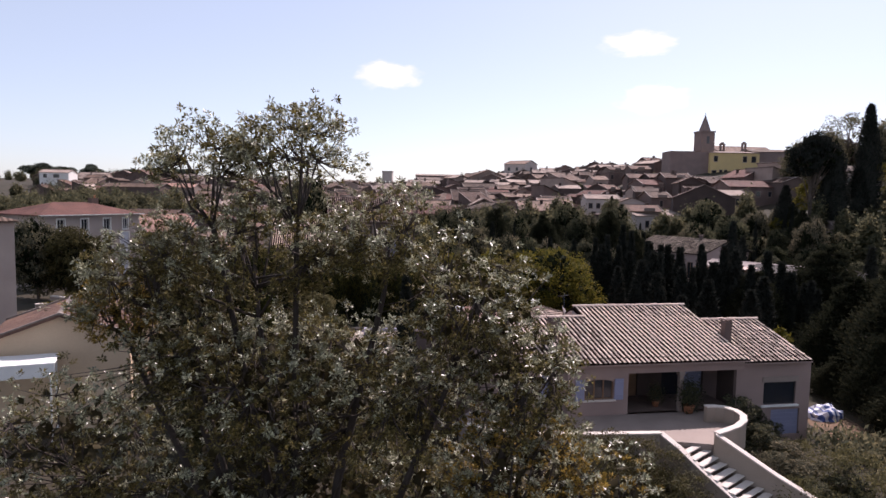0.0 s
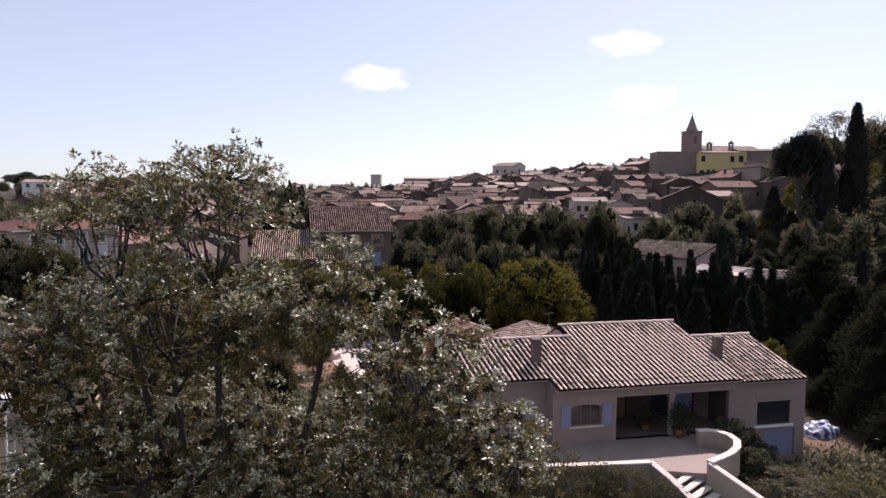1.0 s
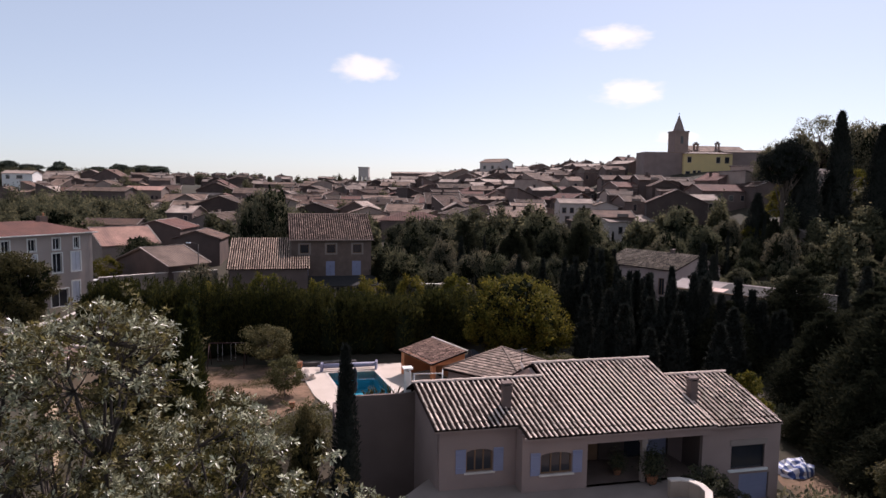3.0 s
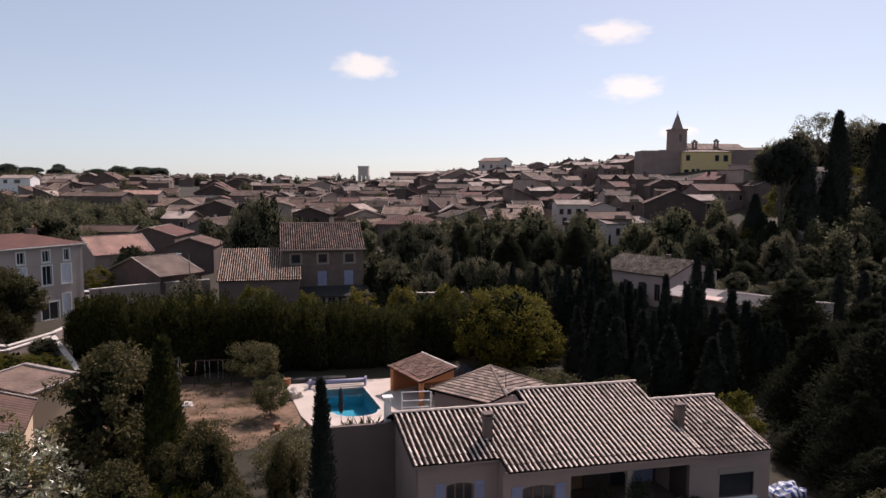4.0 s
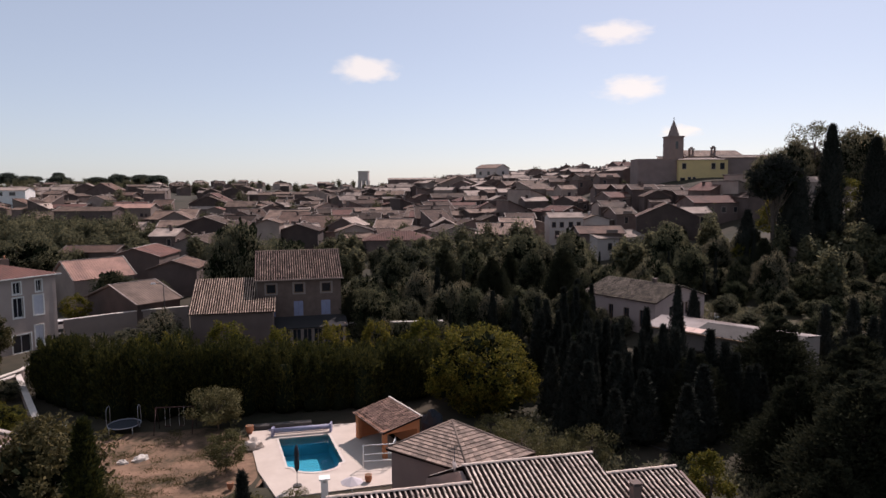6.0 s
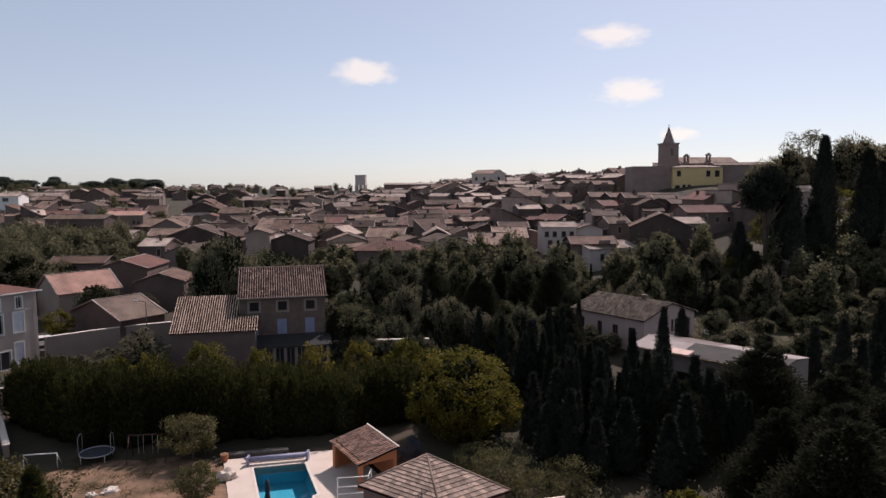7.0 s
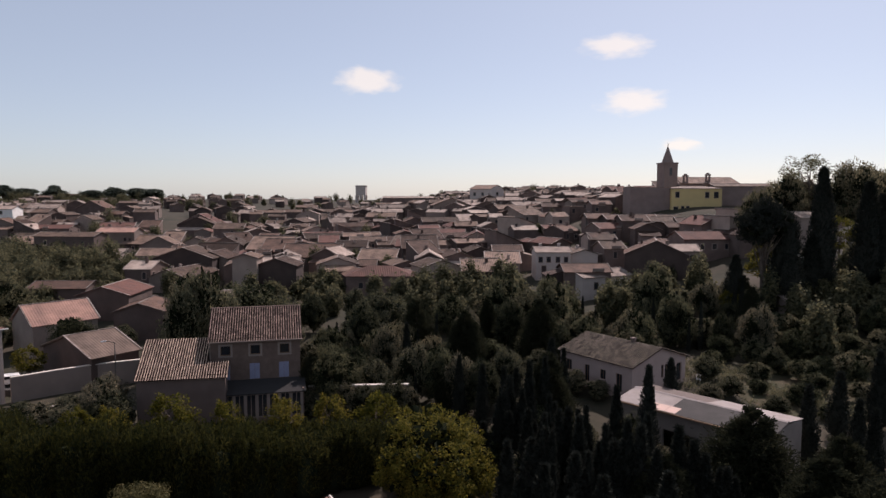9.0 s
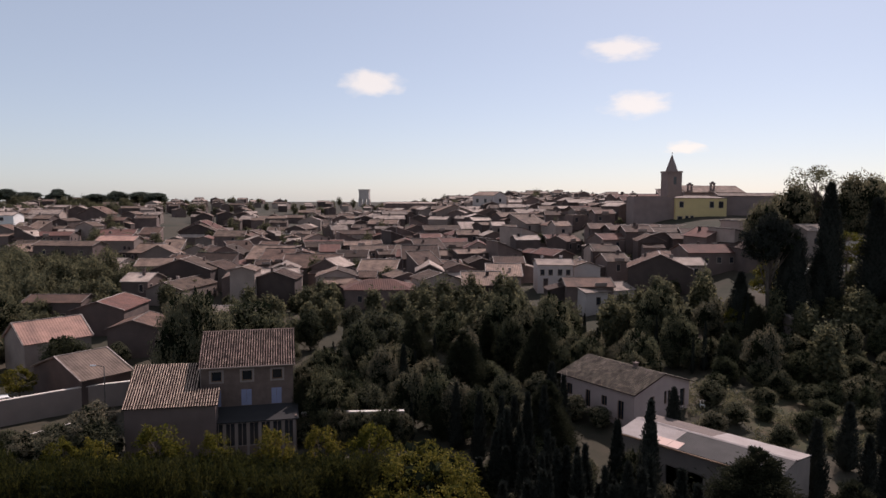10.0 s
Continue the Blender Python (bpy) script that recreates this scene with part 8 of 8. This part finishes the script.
for x, y, s, sz in ((25.0, 88.0, 0.3, 0.25), (22.5, 90.5, 0.35, 0.3), (20.0, 93.5, 0.3, 0.28), (28.0, 83.5, 0.3, 0.22), (32.5, 84.0, 0.25, 0.2), (37.5, 86.5, 0.3, 0.25), (41.0, 89.0, 0.3, 0.25), (40.0, 94.0, 0.35, 0.3), (44.0, 84.0, 0.3, 0.25), (18.0, 88.0, 0.4, 0.4), (19.0, 97.0, 0.4, 0.4)):
    plant(b2, x, y, s, sz)

for x, y, s, sz in ((62, 110, 0.34, 0.4), (66, 112, 0.36, 0.42), (58, 112, 0.34, 0.4), (70, 110, 0.36, 0.45), (64, 106, 0.3, 0.3), (54, 108, 0.32, 0.38), (60, 104, 0.28, 0.28), (68, 105, 0.32, 0.36), (56, 97.5, 0.3, 0.3), (58.6, 98, 0.3, 0.3), (61, 99, 0.3, 0.32), (63.6, 99.6, 0.3, 0.3), (53.5, 97, 0.3, 0.28), (50, 104, 0.3, 0.34), (46, 106, 0.3, 0.36)):
    plant(b1, x, y, s, sz)


def undergrowth():
    """Low plants between the orchard trees and along the drive behind the villa."""
    rng = np.random.default_rng(52)
    P, D = [], []
    for x0, x1, y0, y1, n in ((36, 68, 82, 106, 520), (9, 31, 47, 62, 300), (29, 46, 54, 72, 260), (18, 30, 23, 34, 320), (22, 30, 34, 46, 160)):
        for k in range(n):
            x, y = rng.uniform(x0, x1), rng.uniform(y0, y1)
            if noise.noise((x * 0.16, y * 0.16, 4)) < -0.12:
                continue
            m = int(rng.uniform(25, 80))
            q = np.abs(rng.normal(0, 1, (m, 3))) * np.array((1, 1, rng.uniform(0.15, 0.5))) * np.sign(rng.normal(0, 1, (m, 3)) + np.array((0, 0, 9)))
            P.append(np.array((x, y, gz(x, y))) + q * np.array((0.55, 0.55, 1.0)))
            D.append(np.repeat(np.array((0, 0, 0.8))[None], m, 0))
    ob = leaf_mesh("undergrowth", np.concatenate(P), np.concatenate(D), 0.3, L_GREEN, None, rng, 0.45, 0.8)
    tagged(ob, "low green and brown garden plants between the trees", "plants", kind="stuff")


undergrowth()

# dry plants round the terrace, a potted bush in the porch
d1 = tree("dry_shrub", VILLA @ pose(-0.5, -3.3, -2.5), "tall straggly dry shrub against the terrace wall", "shrub", 3.5, 0.8, 0.5, L_BROWN, 0.1, 60, 45, 61, clump=0.42, core=False, group="dry shrubs", trunk_r=0.03)
for x, y, sz in ((-3.0, -3.2, 1.05), (-1.8, -3.5, 1.1), (0.7, -3.8, 0.95), (1.8, -4.2, 0.9), (2.6, -4.6, 0.8), (-4.6, -2.6, 1.0), (3.0, -5.6, 0.6), (1.0, -5.0, 0.75), (-0.8, -4.6, 0.85), (2.2, -6.0, 0.6)):
    copy_thing(d1, VILLA @ pose(x, y, -2.5, 0, 0, 70 * x) @ Matrix.Diagonal((1, 1, sz, 1)))
g1 = tree("dark_shrub", VILLA @ pose(8.4, -0.6, -2.3), "dense dark shrub between terrace and garage", "shrub", 3.2, 1.0, 0.1, L_DARK, 0.14, 70, 70, 62, clump=0.3, core=False, group="dark shrubs", trunk_r=0.04)
for x, y, s, sz in ((9.4, -0.5, 0.9, 0.8), (10.2, -0.9, 0.8, 0.6), (8.6, -2.2, 0.9, 0.72), (7.6, -4.4, 0.8, 0.6), (8.4, -5.2, 0.9, 0.55), (9.0, -3.6, 1.0, 0.6), (8.0, -6.4, 0.8, 0.45), (9.6, -6.6, 1.0, 0.5), (10.4, -5.0, 1.1, 0.5), (9.6, -8.2, 1.0, 0.4)):
    copy_thing(g1, VILLA @ pose(x, y, -2.3, 0, 0, 50 * x) @ Matrix.Diagonal((s, s, sz, 1)))
for x, y, s in ((6.35, 0.2, 1.0), (5.2, 1.4, 0.7)):
    q = thing("potted_bush", VILLA @ scaled(x, y, 0.0, s), "dark bushy plant in a pot in the porch", "potted plant", "potted bushes")
    part("pot", tube(bmesh.new(), [(0, 0, 0.02), (0, 0, 0.35), (0, 0, 0.4)], [0.2, 0.28, 0.3], 14), M_TERRA, q)
    rr = np.random.default_rng(int(x * 10))
    pp = rr.normal(0, 1, (1500, 3)) * np.array((0.26, 0.26, 0.36)) + np.array((0, 0, 0.95))
    leaf_mesh("foliage", pp, rr.normal(0, 1, (1500, 3)), 0.14, L_DARK, q, rr, 0.45, 0.4, "", pp - np.array((0, 0, 0.7)))


# ---------- clouds far off ----------
def cloud_material(seed):
    m = bpy.data.materials.new("cloud")
    m.use_nodes = True
    n, l = m.node_tree.nodes, m.node_tree.links
    n.remove(n["Principled BSDF"])
    tc = n.new("ShaderNodeTexCoord")
    ns = n.new("ShaderNodeTexNoise")
    ns.noise_dimensions = "4D"
    ns.inputs["W"].default_value = seed
    ns.inputs["Scale"].default_value = 2.1
    ns.inputs["Detail"].default_value = 7
    l.new(tc.outputs["Object"], ns.inputs["Vector"])
    ln = n.new("ShaderNodeVectorMath")
    ln.operation = "LENGTH"
    l.new(tc.outputs["Object"], ln.inputs[0])
    s = n.new("ShaderNodeMath")
    s.operation = "SUBTRACT"
    l.new(ns.outputs["Fac"], s.inputs[0])
    l.new(ln.outputs["Value"], s.inputs[1])
    mr = n.new("ShaderNodeMapRange")
    mr.interpolation_type = "SMOOTHSTEP"
    mr.inputs["From Min"].default_value, mr.inputs["From Max"].default_value = -0.36, 0.22
    mr.inputs["To Max"].default_value = 0.62
    l.new(s.outputs[0], mr.inputs["Value"])
    t, e, mx = n.new("ShaderNodeBsdfTransparent"), n.new("ShaderNodeEmission"), n.new("ShaderNodeMixShader")
    e.inputs["Color"].default_value = (1.0, 0.93, 0.80, 1)
    e.inputs["Strength"].default_value = 1.0
    l.new(mr.outputs["Result"], mx.inputs["Fac"])
    l.new(t.outputs["BSDF"], mx.inputs[1])
    l.new(e.outputs["Emission"], mx.inputs[2])
    l.new(mx.outputs["Shader"], n["Material Output"].inputs["Surface"])
    return m


def cloud(dx, dz, w, h, seed):
    d = 3000.0
    c = Vector((10 + dx * d, 12 + d, 25 + dz * d))
    V = [(math.cos(2 * math.pi * k / 24), math.sin(2 * math.pi * k / 24), 0) for k in range(24)]
    ob = mesh_part("cloud", V, [tuple(range(24))], cloud_material(seed), None)
    ob.matrix_world = look(c, (10, 12, 25)) @ Matrix.Diagonal((w * d, h * d, 1, 1))
    ob.visible_shadow = False
    tagged(ob, "small white fair-weather cloud", "cloud", "clouds", "structure")


cloud(-0.1525, 0.172, 0.062, 0.030, 1.0)
cloud(0.214, 0.219, 0.068, 0.026, 2.3)
cloud(0.240, 0.139, 0.066, 0.027, 3.1)
cloud(0.309, 0.076, 0.040, 0.014, 4.7)
